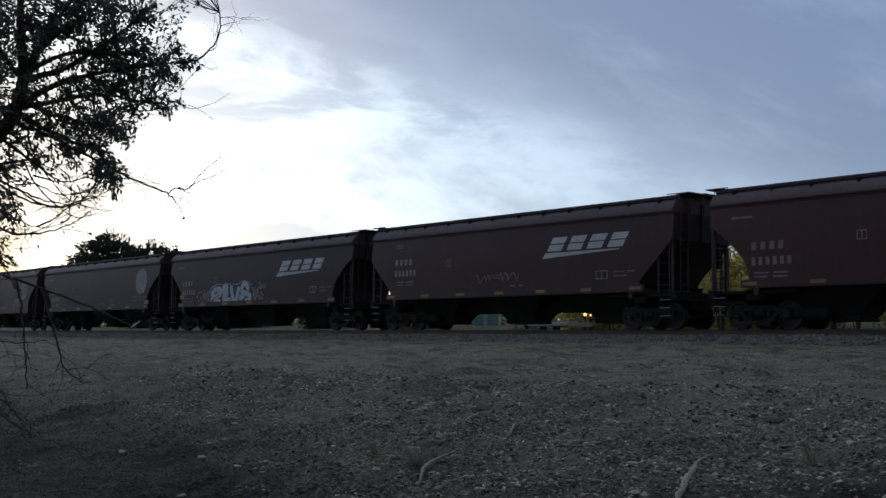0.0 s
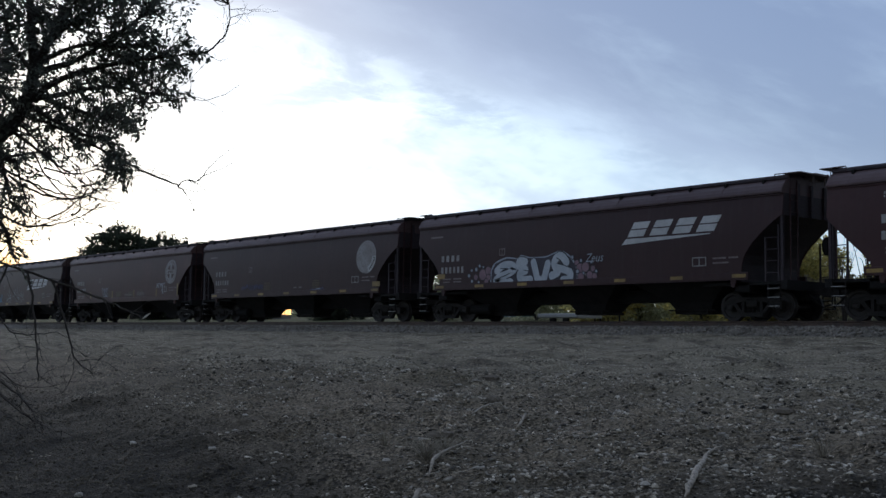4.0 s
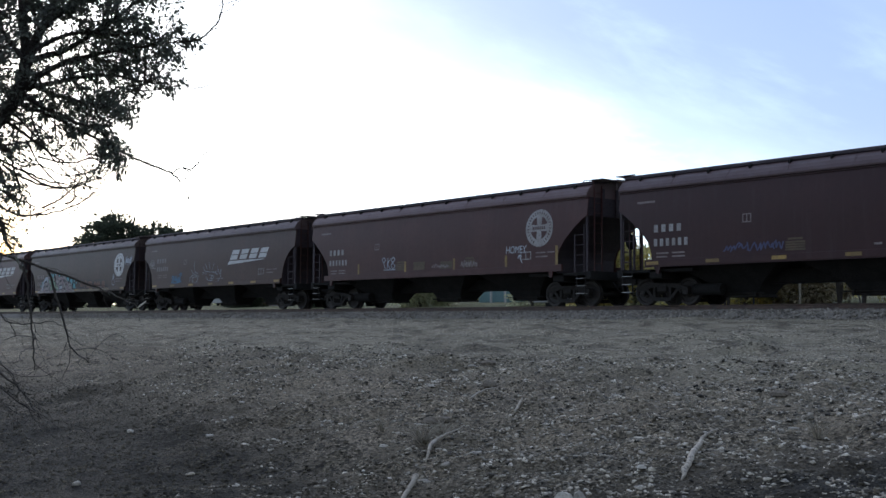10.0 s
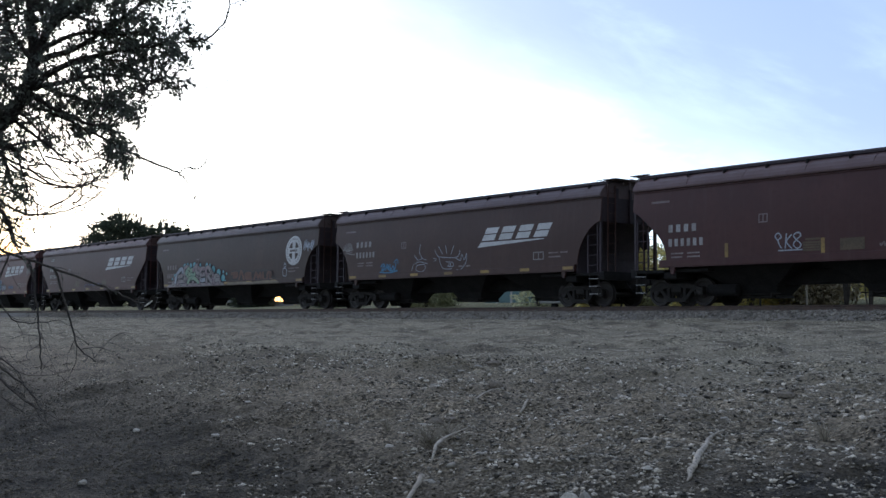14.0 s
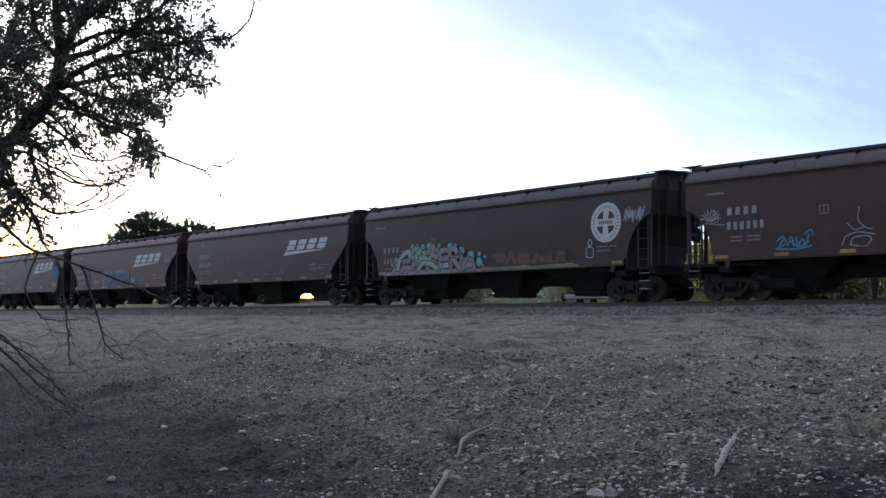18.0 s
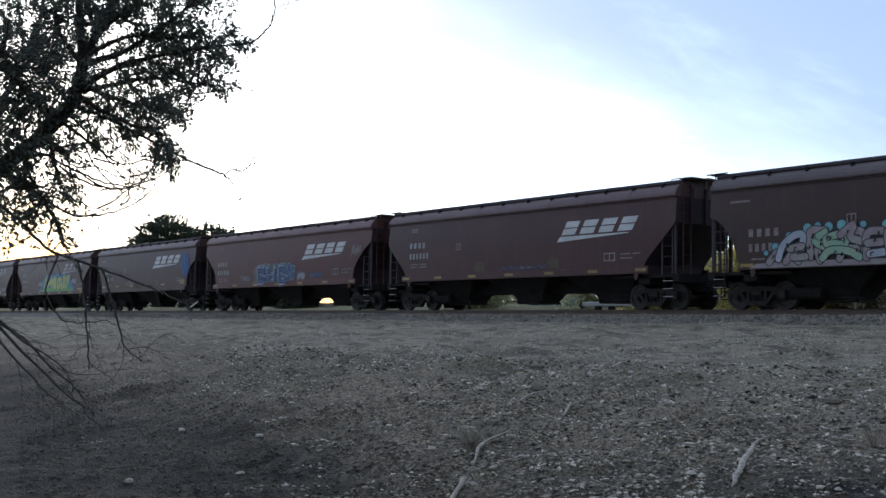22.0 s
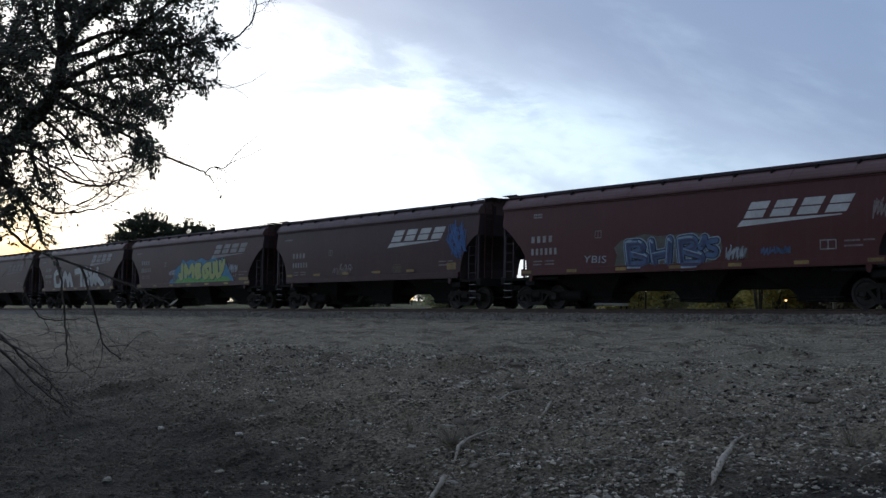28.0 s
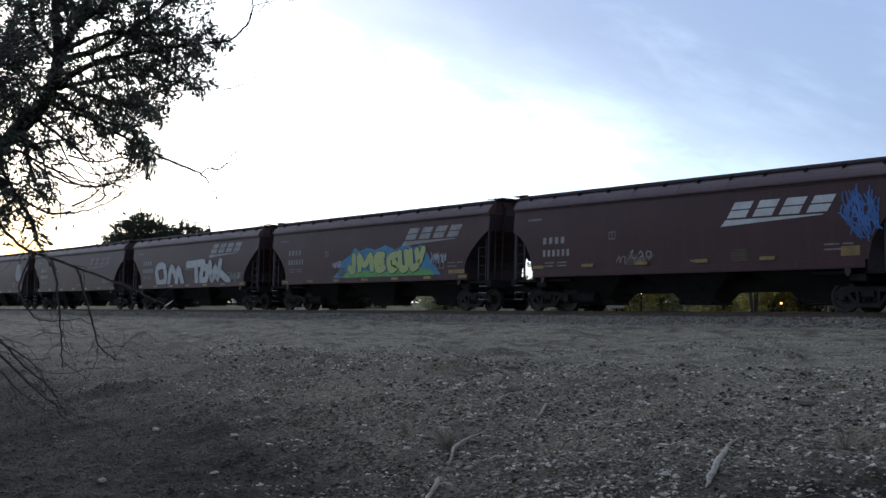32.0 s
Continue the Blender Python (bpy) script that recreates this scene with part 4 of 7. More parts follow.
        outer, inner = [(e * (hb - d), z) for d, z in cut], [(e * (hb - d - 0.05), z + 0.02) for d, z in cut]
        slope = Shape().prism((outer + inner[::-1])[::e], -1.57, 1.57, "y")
        part("slope_sheet", slope, M_LID_SHADE, car)
        plat = Shape().box(min(e * (hb - 3.0), e * (hb + 0.02)), max(e * (hb - 3.0), e * (hb + 0.02)), -1.50, 1.50, 1.10, 1.19)
        plat.box(min(e * (hb - 0.1), e * (hb + 0.12)), max(e * (hb - 0.1), e * (hb + 0.12)), -1.55, 1.55, 0.93, 1.22, 0.02)
        plat.box(e * (hb - 1.5) - 0.25, e * (hb - 1.5) + 0.25, -1.50, 1.50, 0.88, 1.2, 0.03)
        part("end_platform", plat, M_UNDER, car)
        for y in (-1.64, 1.64):
            lug = Shape().box(e * (hb - 1.72) - 0.10, e * (hb - 1.72) + 0.10, y - 0.03, y + 0.03, 1.14, 1.26, 0.01)
            lug.lathe([(-0.035, 0.035), (-0.035, 0.075), (0.035, 0.075), (0.035, 0.035)], (e * (hb - 1.72), y, 1.10), "y", 12)
            part("jacking_lug", lug, P, car)
        for y in (-1.50, 1.50):
            part("corner_post", Shape().box(e * (hb - 0.06) - 0.045, e * (hb - 0.06) + 0.045, y - 0.04, y + 0.04, 1.19, foot + 0.1), M_LID_SHADE, car)
            lad = Shape().box(e * (hb - 0.62) - 0.025, e * (hb - 0.62) + 0.025, y * 1.03 - 0.025, y * 1.03 + 0.025, 1.19, 2.55)
            lad.box(e * (hb - 0.17) - 0.02, e * (hb - 0.17) + 0.02, y * 1.03 - 0.02, y * 1.03 + 0.02, 1.19, 2.90)
            for zz in np.arange(1.45, 2.6, 0.36):
                lad.tube([(e * (hb - 0.17), y * 1.03, zz), (e * (hb - 0.62), y * 1.03, zz)], 0.016, 5)
            part("side_ladder", lad, M_LID_SHADE, car)
            # end ladder above the platform
            lad = Shape()
            for d in (-0.2, 0.2):
                lad.box(e * (hb + 0.10) - 0.015, e * (hb + 0.10) + 0.015, y * 0.74 + d - 0.02, y * 0.74 + d + 0.02, 1.2, 4.3)
            for zz in np.arange(1.5, 4.3, 0.36):
                lad.tube([(e * (hb + 0.10), y * 0.74 - 0.2, zz), (e * (hb + 0.10), y * 0.74 + 0.2, zz)], 0.014, 5)
            part("end_ladder", lad, P, car)
            st = Shape()
            for q in (0, 0.42):
                st.box(e * (hb - 0.12 - q) - 0.012, e * (hb - 0.12 - q) + 0.012, y * 1.03 - 0.02, y * 1.03 + 0.02, 0.40, 1.15)
            for zz in (0.41, 0.68, 0.95):
                st.box(min(e * (hb - 0.12), e * (hb - 0.54)), max(e * (hb - 0.12), e * (hb - 0.54)), y * 1.03 - 0.05, y * 1.03 + 0.05, zz - 0.016, zz + 0.016)
            part("sill_step", st, M_TRUCK, car)
            for zz in (0.41, 0.68, 0.95):
                part("step_tread", Shape().box(min(e * (hb - 0.13), e * (hb - 0.53)), max(e * (hb - 0.13), e * (hb - 0.53)), y * 1.03 - 0.07, y * 1.03 + 0.07, zz + 0.017, zz + 0.030), M_WHITE, car, "pale worn tread")
        coup = Shape().box(min(e * hb, e * (hb + 0.50)), max(e * hb, e * (hb + 0.50)), -0.09, 0.09, 0.80, 0.97, 0.02)
        coup.box(min(e * (hb + 0.45), e * (hb + 0.74)), max(e * (hb + 0.45), e * (hb + 0.74)), -0.17, 0.15, 0.74, 1.02, 0.05)
        part("coupler", coup, M_TRUCK, car)
        hose = [(e * (hb + 0.1), -0.3, 0.85), (e * (hb + 0.3), -0.32, 0.6), (e * (hb + 0.55), -0.28, 0.42), (e * (hb + 0.73), -0.2, 0.5)]
        part("air_hose", Shape().tube(hose, 0.028, 6), M_UNDER, car, smooth=True)
        add_truck(car, e * (hb - 1.43))
    part("center_sill", Shape().box(-hb - 0.05, hb + 0.05, -0.36, 0.36, 0.66, 1.12, 0.03), M_UNDER, car)
    pitch = 4.6
    for x in (-pitch, 0.0, pitch):
        s = Shape()
        levels = ((2.28, 1.55, 1.5), (0.88, 0.64, 0.62), (0.68, 0.46, 0.32))
        vs = [(x + sx * q[0], sy * q[1], q[2]) for q in levels for sx, sy in ((-1, -1), (1, -1), (1, 1), (-1, 1))]
        s.add(vs, [(0, 1, 2, 3), (11, 10, 9, 8)] + [(i + j, i + 4 + j, i + 4 + (j + 1) % 4, i + (j + 1) % 4) for i in (0, 4) for j in range(4)])
        bay = part("hopper_bay", s, M_UNDER, car)
        gate = Shape().box(x - 0.74, x + 0.74, -0.50, 0.50, 0.24, 0.33, 0.02)
        gate.tube([(x - 0.95, -0.58, 0.36), (x + 0.95, -0.58, 0.36)], 0.022, 6)
        gate.box(x - 0.66, x - 0.60, -0.62, -0.44, 0.27, 0.40).box(x + 0.60, x + 0.66, -0.62, -0.44, 0.27, 0.40)
        part("discharge_gate", gate, M_TRUCK, bay)
    for y in (-0.9,):
        part("brake_cylinder", Shape().lathe([(-0.35, 0.05), (-0.35, 0.16), (0.3, 0.16), (0.36, 0.05)], (hb - 2.6, y * 0.5, 1.45), "x", 14), M_UNDER, car)
    part("air_reservoir", Shape().lathe([(-0.6, 0.03), (-0.55, 0.2), (0.55, 0.2), (0.6, 0.03)], (-hb + 3.1, -0.75, 0.50), "x", 14), M_UNDER, car, smooth=False)
    part("brake_wheel", Shape().lathe([(-0.02, 0.26), (-0.02, 0.29), (0.02, 0.29), (0.02, 0.26)], (hb + 0.22, 0.55, 2.35), "x", 20).box(hb + 0.1, hb + 0.24, 0.52, 0.58, 2.07, 2.63), M_UNDER, car)
    if k in (1, 7, 8):
        bars(car, "edge_stencil", [(-hb + 1.75, 3.44, 0.50, 0.06, 6), (-hb + 1.75, 3.53, 0.50, 0.08, 5)], M_GREY, "small pale stencilled block")
    else:
        bars(car, "edge_stencil", [(-hb + 0.8, 3.42, 0.75, 0.07, 1)], M_FAINT, "faint stencilled strip")
    return car, hb


def reflectors(car, hb, zs=1.33, size=(0.5, 0.11), xs=None):
    for x in xs or [-hb + 1.5 + (2 * hb - 3.0) * j / 6 for j in range(7)]:
        part("reflector", Shape().box(x - size[0] / 2, x + size[0] / 2, -1.684, -1.676, zs, zs + size[1]), M_YELLOW, car, "yellow reflective strip")


def number_panel(car, x, ztop, faint=False):
    mat = M_FAINT if faint else M_GREY
    bars(car, "marking_bar", [(x, ztop - 0.27, 1.25, 0.25, 4), (x, ztop - 0.74, 1.48, 0.25, 6)], mat, "pale painted marking bar", single=True)
    bars(car, "load_stencil", [(x + 0.1, ztop - 1.0, 0.5, 0.05, 1), (x + 0.75, ztop - 1.0, 0.5, 0.05, 1), (x + 0.1, ztop - 1.12, 0.45, 0.05, 1), (x + 0.75, ztop - 1.12, 0.5, 0.05, 1)], M_FAINT, "faint load data stencil")


def frame_mark(car, x, z, w, h, mat):
    s = Shape()
    t = 0.035
    for a in ((x, x + w, z, z + t), (x, x + w, z + h - t, z + h), (x, x + t, z, z + h), (x + w - t, x + w, z, z + h), (x + w / 2 - t / 2, x + w / 2 + t / 2, z, z + h)):
        s.box(a[0], a[1], SIDE - 0.004, SIDE, a[2], a[3])
    part("consolidated_stencil", s, mat, car, "white outlined data box")


def spray(name, a, b=None):
    b = b or tuple(c * 0.7 for c in a)
    return material(name, (a, b, tuple((p + q) * 0.4 for p, q in zip(a, b))), rough=0.6, scales=(2.5, 18.0), bump=0.05)


S_PALE = spray("pale_grey_spray", (0.50, 0.52, 0.55), (0.40, 0.43, 0.47))
S_SILVER = spray("silver_spray", (0.36, 0.38, 0.42), (0.28, 0.30, 0.35))
S_BLACK = spray("black_spray", (0.02, 0.02, 0.025))
S_PLUM = spray("dark_plum_spray", (0.045, 0.035, 0.05))
S_PINK = spray("dusty_pink_spray", (0.26, 0.15, 0.18))
S_TEAL = spray("turquoise_spray", (0.16, 0.38, 0.40), (0.12, 0.31, 0.35))
S_MINT = spray("mint_spray", (0.20, 0.34, 0.24), (0.28, 0.34, 0.23))
S_LILAC = spray("lilac_grey_spray", (0.24, 0.165, 0.185), (0.26, 0.245, 0.235))
S_RUST = spray("orange_brown_spray", (0.13, 0.054, 0.034), (0.09, 0.042, 0.028))
S_SOOT = spray("dark_umber_spray", (0.035, 0.022, 0.018))
S_SAND = spray("sand_spray", (0.21, 0.16, 0.10))
S_BLUE = spray("steel_blue_spray", (0.060, 0.098, 0.205), (0.085, 0.145, 0.26))
S_INK = spray("faded_violet_spray", (0.075, 0.080, 0.17), (0.05, 0.05, 0.11))
S_DUSK = spray("dull_olive_grey_spray", (0.11, 0.105, 0.085))
S_SKY = spray("pale_blue_spray", (0.36, 0.46, 0.56))
S_CYAN = spray("cyan_spray", (0.06, 0.24, 0.42))
S_LIME = spray("lime_spray", (0.36, 0.46, 0.14), (0.44, 0.44, 0.20))
S_GREEN = spray("leaf_green_spray", (0.14, 0.40, 0.10))
S_ULTRA = spray("bright_blue_spray", (0.06, 0.16, 0.42))
S_WHITE = spray("white_spray", (0.50, 0.50, 0.49), (0.38, 0.38, 0.37))

CENTRES = (9.83, -8.18, -26.51, -45.39, -64.28, -82.63, -100.81, -119.28, -137.89, -156.05, -173.95, -191.82, -209.66, -227.93, -246.20, -264.47)
LENGTHS = (18.27, 17.77, 18.89, 18.87, 18.91, 17.78, 18.57, 18.38, 18.85, 17.47, 18.34, 17.40, 18.27, 18.27, 18.27, 18.27)
LOOKS = (
    ("slant", "brown", "dark brown covered hopper car with pale markings"),
    ("low", "plum", "plum brown covered hopper car with a slanted white emblem"),
    ("slant", "maroon", "brown covered hopper car with big silver bubble letters"),
    ("slant", "maroon", "chalked brown covered hopper car with a worn white disc"),
    ("slant", "brown", "brown covered hopper car with a quartered white disc"),
    ("arch", "umber", "umber brown covered hopper car with white line graffiti"),
    ("arch", "dark", "dark umber covered hopper car with turquoise graffiti"),
    ("low", "brown", "brown covered hopper car with a slanted white emblem"),
    ("slant", "red", "reddish brown covered hopper car with blue graffiti"),
    ("arch", "plum", "dark plum covered hopper car with a blue scribble"),
    ("slant", "brown", "brown covered hopper car with lime green graffiti"),
    ("slant", "tan", "faded brown covered hopper car with white graffiti"),
    ("slant", "tan", "dusty brown covered hopper car, plain sides"),
    ("arch", "brown", "brown covered hopper car with pale graffiti"),
    ("slant", "brown", "brown covered hopper car far down the train"),
    ("slant", "plum", "plum brown covered hopper car far down the train"),
)
CARS = []


def build_train():
    rng = np.random.default_rng(21)
    for k, (style, key, label) in enumerate(LOOKS):
        car, hb = hopper_car(k, CENTRES[k] + train_at(0), LENGTHS[k], style, key, label)
        CARS.append((car, CENTRES[k]))
        P = PAINTS[key]
        if k not in (4, 9):
            reflectors(car, hb)
        if k in (0, 2, 3, 4, 6):
            number_panel(car, -hb + 1.55, 2.68 if k != 6 else 2.55, faint=k in (0, 6))
        else:
            number_panel(car, -hb + 1.7, 2.98 if k not in (8, 9) else 2.76)
        frame_mark(car, -hb + 5.0, 2.52, 0.32, 0.28, M_FAINT)
        if k not in (6, 9):
            frame_mark(car, hb - 3.3, 1.74, 0.55, 0.30, M_GREY)
        bars(car, "data_stencil", [(hb - 2.5, 1.95, 0.5, 0.05, 1), (hb - 1.9, 1.95, 0.35, 0.05, 1), (hb - 2.5, 1.80, 0.6, 0.05, 1), (0.6, 1.62, 0.9, 0.06, 2)], M_FAINT, "faint stencilled data lines")
        for x in (-2.2, 2.2):
            if k in (1, 2, 5):
                continue
            bars(car, "placard", [(x, 1.58 + 0.075 * j, 0.66, 0.055, 1) for j in range(4)] + [(x + 0.08, 1.90, 0.5, 0.06, 1)], M_SIGN, "golden brown louvred placard")
        if k == 1:
            slant_logo(car, 2.25, 2.58)
            scrawl(car, -1.3, 1.0, 1.80, 2.2, M_FAINT, rng, 4)
        elif k == 2:
            slant_logo(car, 2.45, 2.60)
            halo = [(-4.16, 1.30), (-4.13, 1.65), (-4.11, 1.95), (-3.9, 2.22), (-3.28, 2.4), (-2.69, 2.34), (-2.47, 2.44), (-2.02, 2.35), (-1.18, 2.34), (-0.81, 2.44), (-0.37, 2.5), (0.02, 2.3), (0.3, 1.97), (0.38, 1.57), (0.29, 1.30)]
            fat_letters(car, [halo], [(S_SILVER, 0.05, "graffiti_rim")], "")
            patch_of(car, halo, S_PLUM, 0.0085)
            zeus = [[(-3.8, 1.94), (-3.47, 2.12), (-3.04, 2.14), (-2.81, 1.99), (-3.19, 1.81), (-3.7, 1.68), (-3.88, 1.51), (-3.55, 1.45), (-3.04, 1.48)],
                    [(-2.26, 2.23), (-2.54, 2.26), (-2.6, 2.09), (-2.23, 1.94)], [(-2.23, 1.9), (-2.54, 1.78), (-2.46, 1.55), (-1.98, 1.55)],
                    [(-1.81, 2.19), (-1.69, 1.83), (-1.58, 1.55), (-1.3, 1.52), (-1.17, 1.81), (-1.07, 2.11)],
                    [(-0.13, 2.13), (-0.39, 2.36), (-0.68, 2.25), (-0.71, 1.99), (-0.31, 1.89), (0.04, 1.75), (0.01, 1.51), (-0.3, 1.48)], [(-0.87, 1.65), (-0.57, 1.76)]]
            fat_letters(car, zeus, [(S_BLACK, 0.185, "graffiti_outline"), (S_PALE, 0.15, "graffiti")], "pale silver bubble letter graffiti")
            lines(car, [[(-3.75, 1.62), (-3.4, 1.72), (-3.0, 1.84)], [(-3.6, 2.02), (-3.2, 2.0)], [(-2.3, 1.92), (-2.05, 1.86)], [(-0.6, 2.1), (-0.2, 2.0), (0.1, 1.9)], [(-0.62, 2.3), (-0.4, 2.2)]], S_BLACK, 0.016, "thin black spray line", out=0.030)
            lettering(car, "Zeus", 0.80, 2.08, 0.85, 0.30, 0.0, S_SILVER, SIDE - 0.034, "spray_word", "thin silver sprayed word", 0.3)
            pale = [(-5.44, 1.8, 0.08), (-5.26, 1.58, 0.07), (-5.28, 2.01, 0.06), (-5.01, 2.04, 0.08), (-4.82, 2.17, 0.07), (-4.87, 1.51, 0.07), (-4.6, 2.12, 0.05), (-5.1, 1.42, 0.06), (0.15, 2.29, 0.07), (0.57, 2.15, 0.06), (0.85, 1.44, 0.07), (1.07, 2.08, 0.06), (0.4, 1.77, 0.08), (1.3, 1.75, 0.06), (0.7, 1.7, 0.05), (1.15, 1.42, 0.05)]
            pink = [(-5.04, 1.73, 0.11), (-4.63, 1.82, 0.21), (-4.31, 1.96, 0.16), (-4.3, 1.7, 0.12), (-4.42, 1.53, 0.11), (0.36, 2.08, 0.10), (0.52, 1.88, 0.17), (0.78, 1.91, 0.17), (0.98, 1.62, 0.14), (0.56, 1.57, 0.15), (1.14, 1.85, 0.10), (1.22, 1.57, 0.11)]
            bubbles(car, pink, S_PINK, S_BLACK, "dusty pink sprayed bubble")
            bubbles(car, [(x, z, r * 0.85) for x, z, r in pale], S_SILVER, S_BLACK, "pale sprayed bubble")
            part("placard", Shape().box(-7.42, -6.92, SIDE - 0.004, SIDE, 1.72, 1.92), M_YELLOW, car, "yellow rectangular placard")
        elif k == 3:
            round_logo(car, 6.48, 2.88, 0.70, M_GREY, worn=True)
            patch = Shape()
            slab(patch, arc(6.48, 2.88, 0.73, -72, 2, 8) + arc(6.48, 2.88, 0.47, 2, -72, 8), SIDE - 0.007, SIDE - 0.0045)
            patch = part("emblem_patch", patch, M_WHITE, car, "cleaner white patch of the disc")
            for a in (-62, -52, -42, -16, -6):
                q = Shape()
                slab(q, arc(6.48, 2.88, 0.66, a - 3, a + 3, 2) + arc(6.48, 2.88, 0.56, a + 3, a - 3, 2), SIDE - 0.010, SIDE - 0.0075)
                part("patch_bar", q, S_BLACK, patch)
            part("placard", Shape().box(7.0, 7.56, SIDE - 0.004, SIDE, 1.54, 1.76), M_YELLOW, car, "yellow rectangular placard")
            scrawl(car, -4.4, -2.3, 1.60, 1.92, S_INK, rng, 7, 0.024)
            scrawl(car, 2.0, 3.2, 1.34, 1.62, S_INK, rng, 5, 0.024)
            scrawl(car, 2.3, 2.9, 1.38, 1.60, S_SILVER, rng, 3, 0.014, out=0.006)
        elif k == 4:
            round_logo(car, 6.38, 2.89, 0.66, M_GREY, dark=P)
            for x in (-4.9, -1.55, 1.6, 4.62, 7.28):
                part("post_strip", Shape().box(x - 0.06, x + 0.06, SIDE - 0.006, SIDE, 1.50, 1.95 if x < 7 else 2.2), M_YELLOW, car, "upright yellow reflective strip")
            lettering(car, "HOMEY", 4.62, 2.0, 1.12, 0.28, 0.0, S_PALE, SIDE - 0.005, "spray_word", "thin white sprayed word", 0.15)
            lines(car, [[(5.5, 1.62), (5.35, 1.9)], [(5.28, 1.8), (5.35, 1.92), (5.48, 1.86)]], S_PALE, 0.018, "thin white spray line")
            lines(car, [[(-3.04, 1.93), (-3.14, 2.07), (-3.03, 2.16), (-2.93, 2.04), (-3.04, 1.93), (-2.93, 1.69)], [(-2.75, 2.14), (-2.8, 1.68)], [(-2.57, 2.1), (-2.75, 1.89), (-2.57, 1.67)], [(-2.42, 1.93), (-2.51, 2.06), (-2.36, 2.15), (-2.27, 2.05), (-2.42, 1.93), (-2.52, 1.79), (-2.39, 1.67), (-2.26, 1.78), (-2.42, 1.93)], [(-3.04, 1.63), (-2.22, 1.63)]], S_SILVER, 0.020, "thin white spray line")
            for x, tall in ((-1.0, 0.34), (0.75, 0.30)):
                part("placard", Shape().box(x, x + 0.75, SIDE - 0.004, SIDE, 1.56, 1.56 + tall), M_SIGN, car, "dull golden brown rubbed panel")
            scrawl(car, 0.2, 1.2, 1.58, 1.76, M_FAINT, rng, 4)
            scrawl(car, 2.0, 3.0, 1.52, 1.84, M_FAINT, rng, 5)
        elif k == 5:
            slant_logo(car, 1.75, 2.34)
            lines(car, [[(-2.42, 1.55), (-2.3, 1.8), (-1.9, 1.92), (-1.37, 1.82)], [(-2.15, 1.56), (-1.7, 1.5), (-1.5, 1.68), (-1.62, 1.8), (-2.05, 1.76), (-2.15, 1.56)], [(-2.25, 2.2), (-2.0, 2.0), (-1.7, 2.06)], [(-1.85, 2.65), (-1.9, 2.3), (-1.7, 2.06), (-1.45, 1.98)]], S_SILVER, 0.014, "thin white spray line")
            lines(car, [[(-0.9, 2.37), (-0.75, 2.15), (-0.55, 2.07), (0.35, 2.01), (0.62, 2.1), (0.69, 2.3)], [(-0.62, 2.05), (-0.5, 1.75), (-0.3, 1.58), (0.2, 1.56)], [(-0.12, 2.16), (-0.23, 2.56)], [(0.12, 2.14), (0.32, 2.5)], [(-0.4, 2.2), (-0.66, 2.5)], [(0.45, 1.98), (0.72, 1.88), (0.8, 2.14), (0.95, 1.9), (1.09, 2.15), (1.06, 1.8), (0.75, 1.5)], [(0.16, 1.38), (0.55, 1.52)], [(-0.95, 1.9), (-0.8, 1.98), (-1.0, 2.04)], [(-0.2, 1.86), (0.25, 1.82), (0.25, 1.66), (-0.1, 1.68)], [(0.02, 1.84), (0.0, 1.68)], [(0.12, 1.83), (0.1, 1.68)]], S_SILVER, 0.014, "thin white spray line")
            lines(car, [[(-4.62, 1.78), (-4.40, 1.92), (-4.30, 1.72), (-4.55, 1.62), (-4.35, 1.86)], [(-4.25, 1.62), (-4.12, 1.90), (-4.0, 1.64)], [(-4.2, 1.76), (-4.02, 1.75)], [(-3.95, 1.9), (-3.88, 1.64), (-3.72, 1.82), (-3.62, 1.62), (-3.5, 1.96)], [(-3.66, 1.95), (-3.44, 2.08), (-3.36, 1.9)], [(-4.66, 1.56), (-4.0, 1.52), (-3.4, 1.60)], [(-4.1, 1.68), (-3.8, 1.6), (-3.5, 1.74)]], S_CYAN, 0.026, "small blue spray tag")
            lines(car, [[(-7.1 + 0.05 * math.cos(a), 2.55), (-7.1 + 0.22 * math.cos(a), 2.62 + 0.12 * math.sin(a)), (-7.1 + 0.42 * math.cos(a), 2.62 + 0.36 * math.sin(a))] for a in np.linspace(0.1, 3.0, 9)] + [[(-7.2, 2.5), (-6.9, 2.44), (-6.55, 2.42)], [(-7.5, 2.6), (-7.0, 2.9), (-6.8, 2.55), (-7.3, 2.5), (-6.9, 2.8)]], M_GREY, 0.014, "worn white spray line")
        elif k == 6:
            round_logo(car, 6.48, 2.83, 0.68, M_WHITE, dark=P)
            patch_of(car, [(-6.95, 1.30), (-6.34, 1.55), (-5.92, 2.0), (-5.26, 2.32), (-4.68, 2.42), (-3.23, 2.42), (-1.74, 2.30), (-0.92, 1.90), (-0.53, 1.60), (-0.20, 1.30)], S_BLACK, 0.003)
            bubbles(car, [(-4.86, 2.44, 0.15), (-4.51, 2.50, 0.11), (-4.14, 2.45, 0.14), (-3.71, 2.48, 0.15), (-3.01, 2.46, 0.10), (-2.28, 2.41, 0.14), (-1.53, 2.16, 0.20), (-0.92, 1.94, 0.22), (-0.43, 1.65, 0.21), (-0.21, 1.45, 0.13), (-0.4, 2.0, 0.09), (-0.05, 1.88, 0.07), (-6.34, 1.75, 0.08), (-6.0, 1.93, 0.12), (-6.1, 1.66, 0.11), (-5.5, 2.24, 0.12), (-1.9, 2.36, 0.12), (-1.1, 1.7, 0.2)], S_TEAL, S_BLACK, "turquoise sprayed bubble")
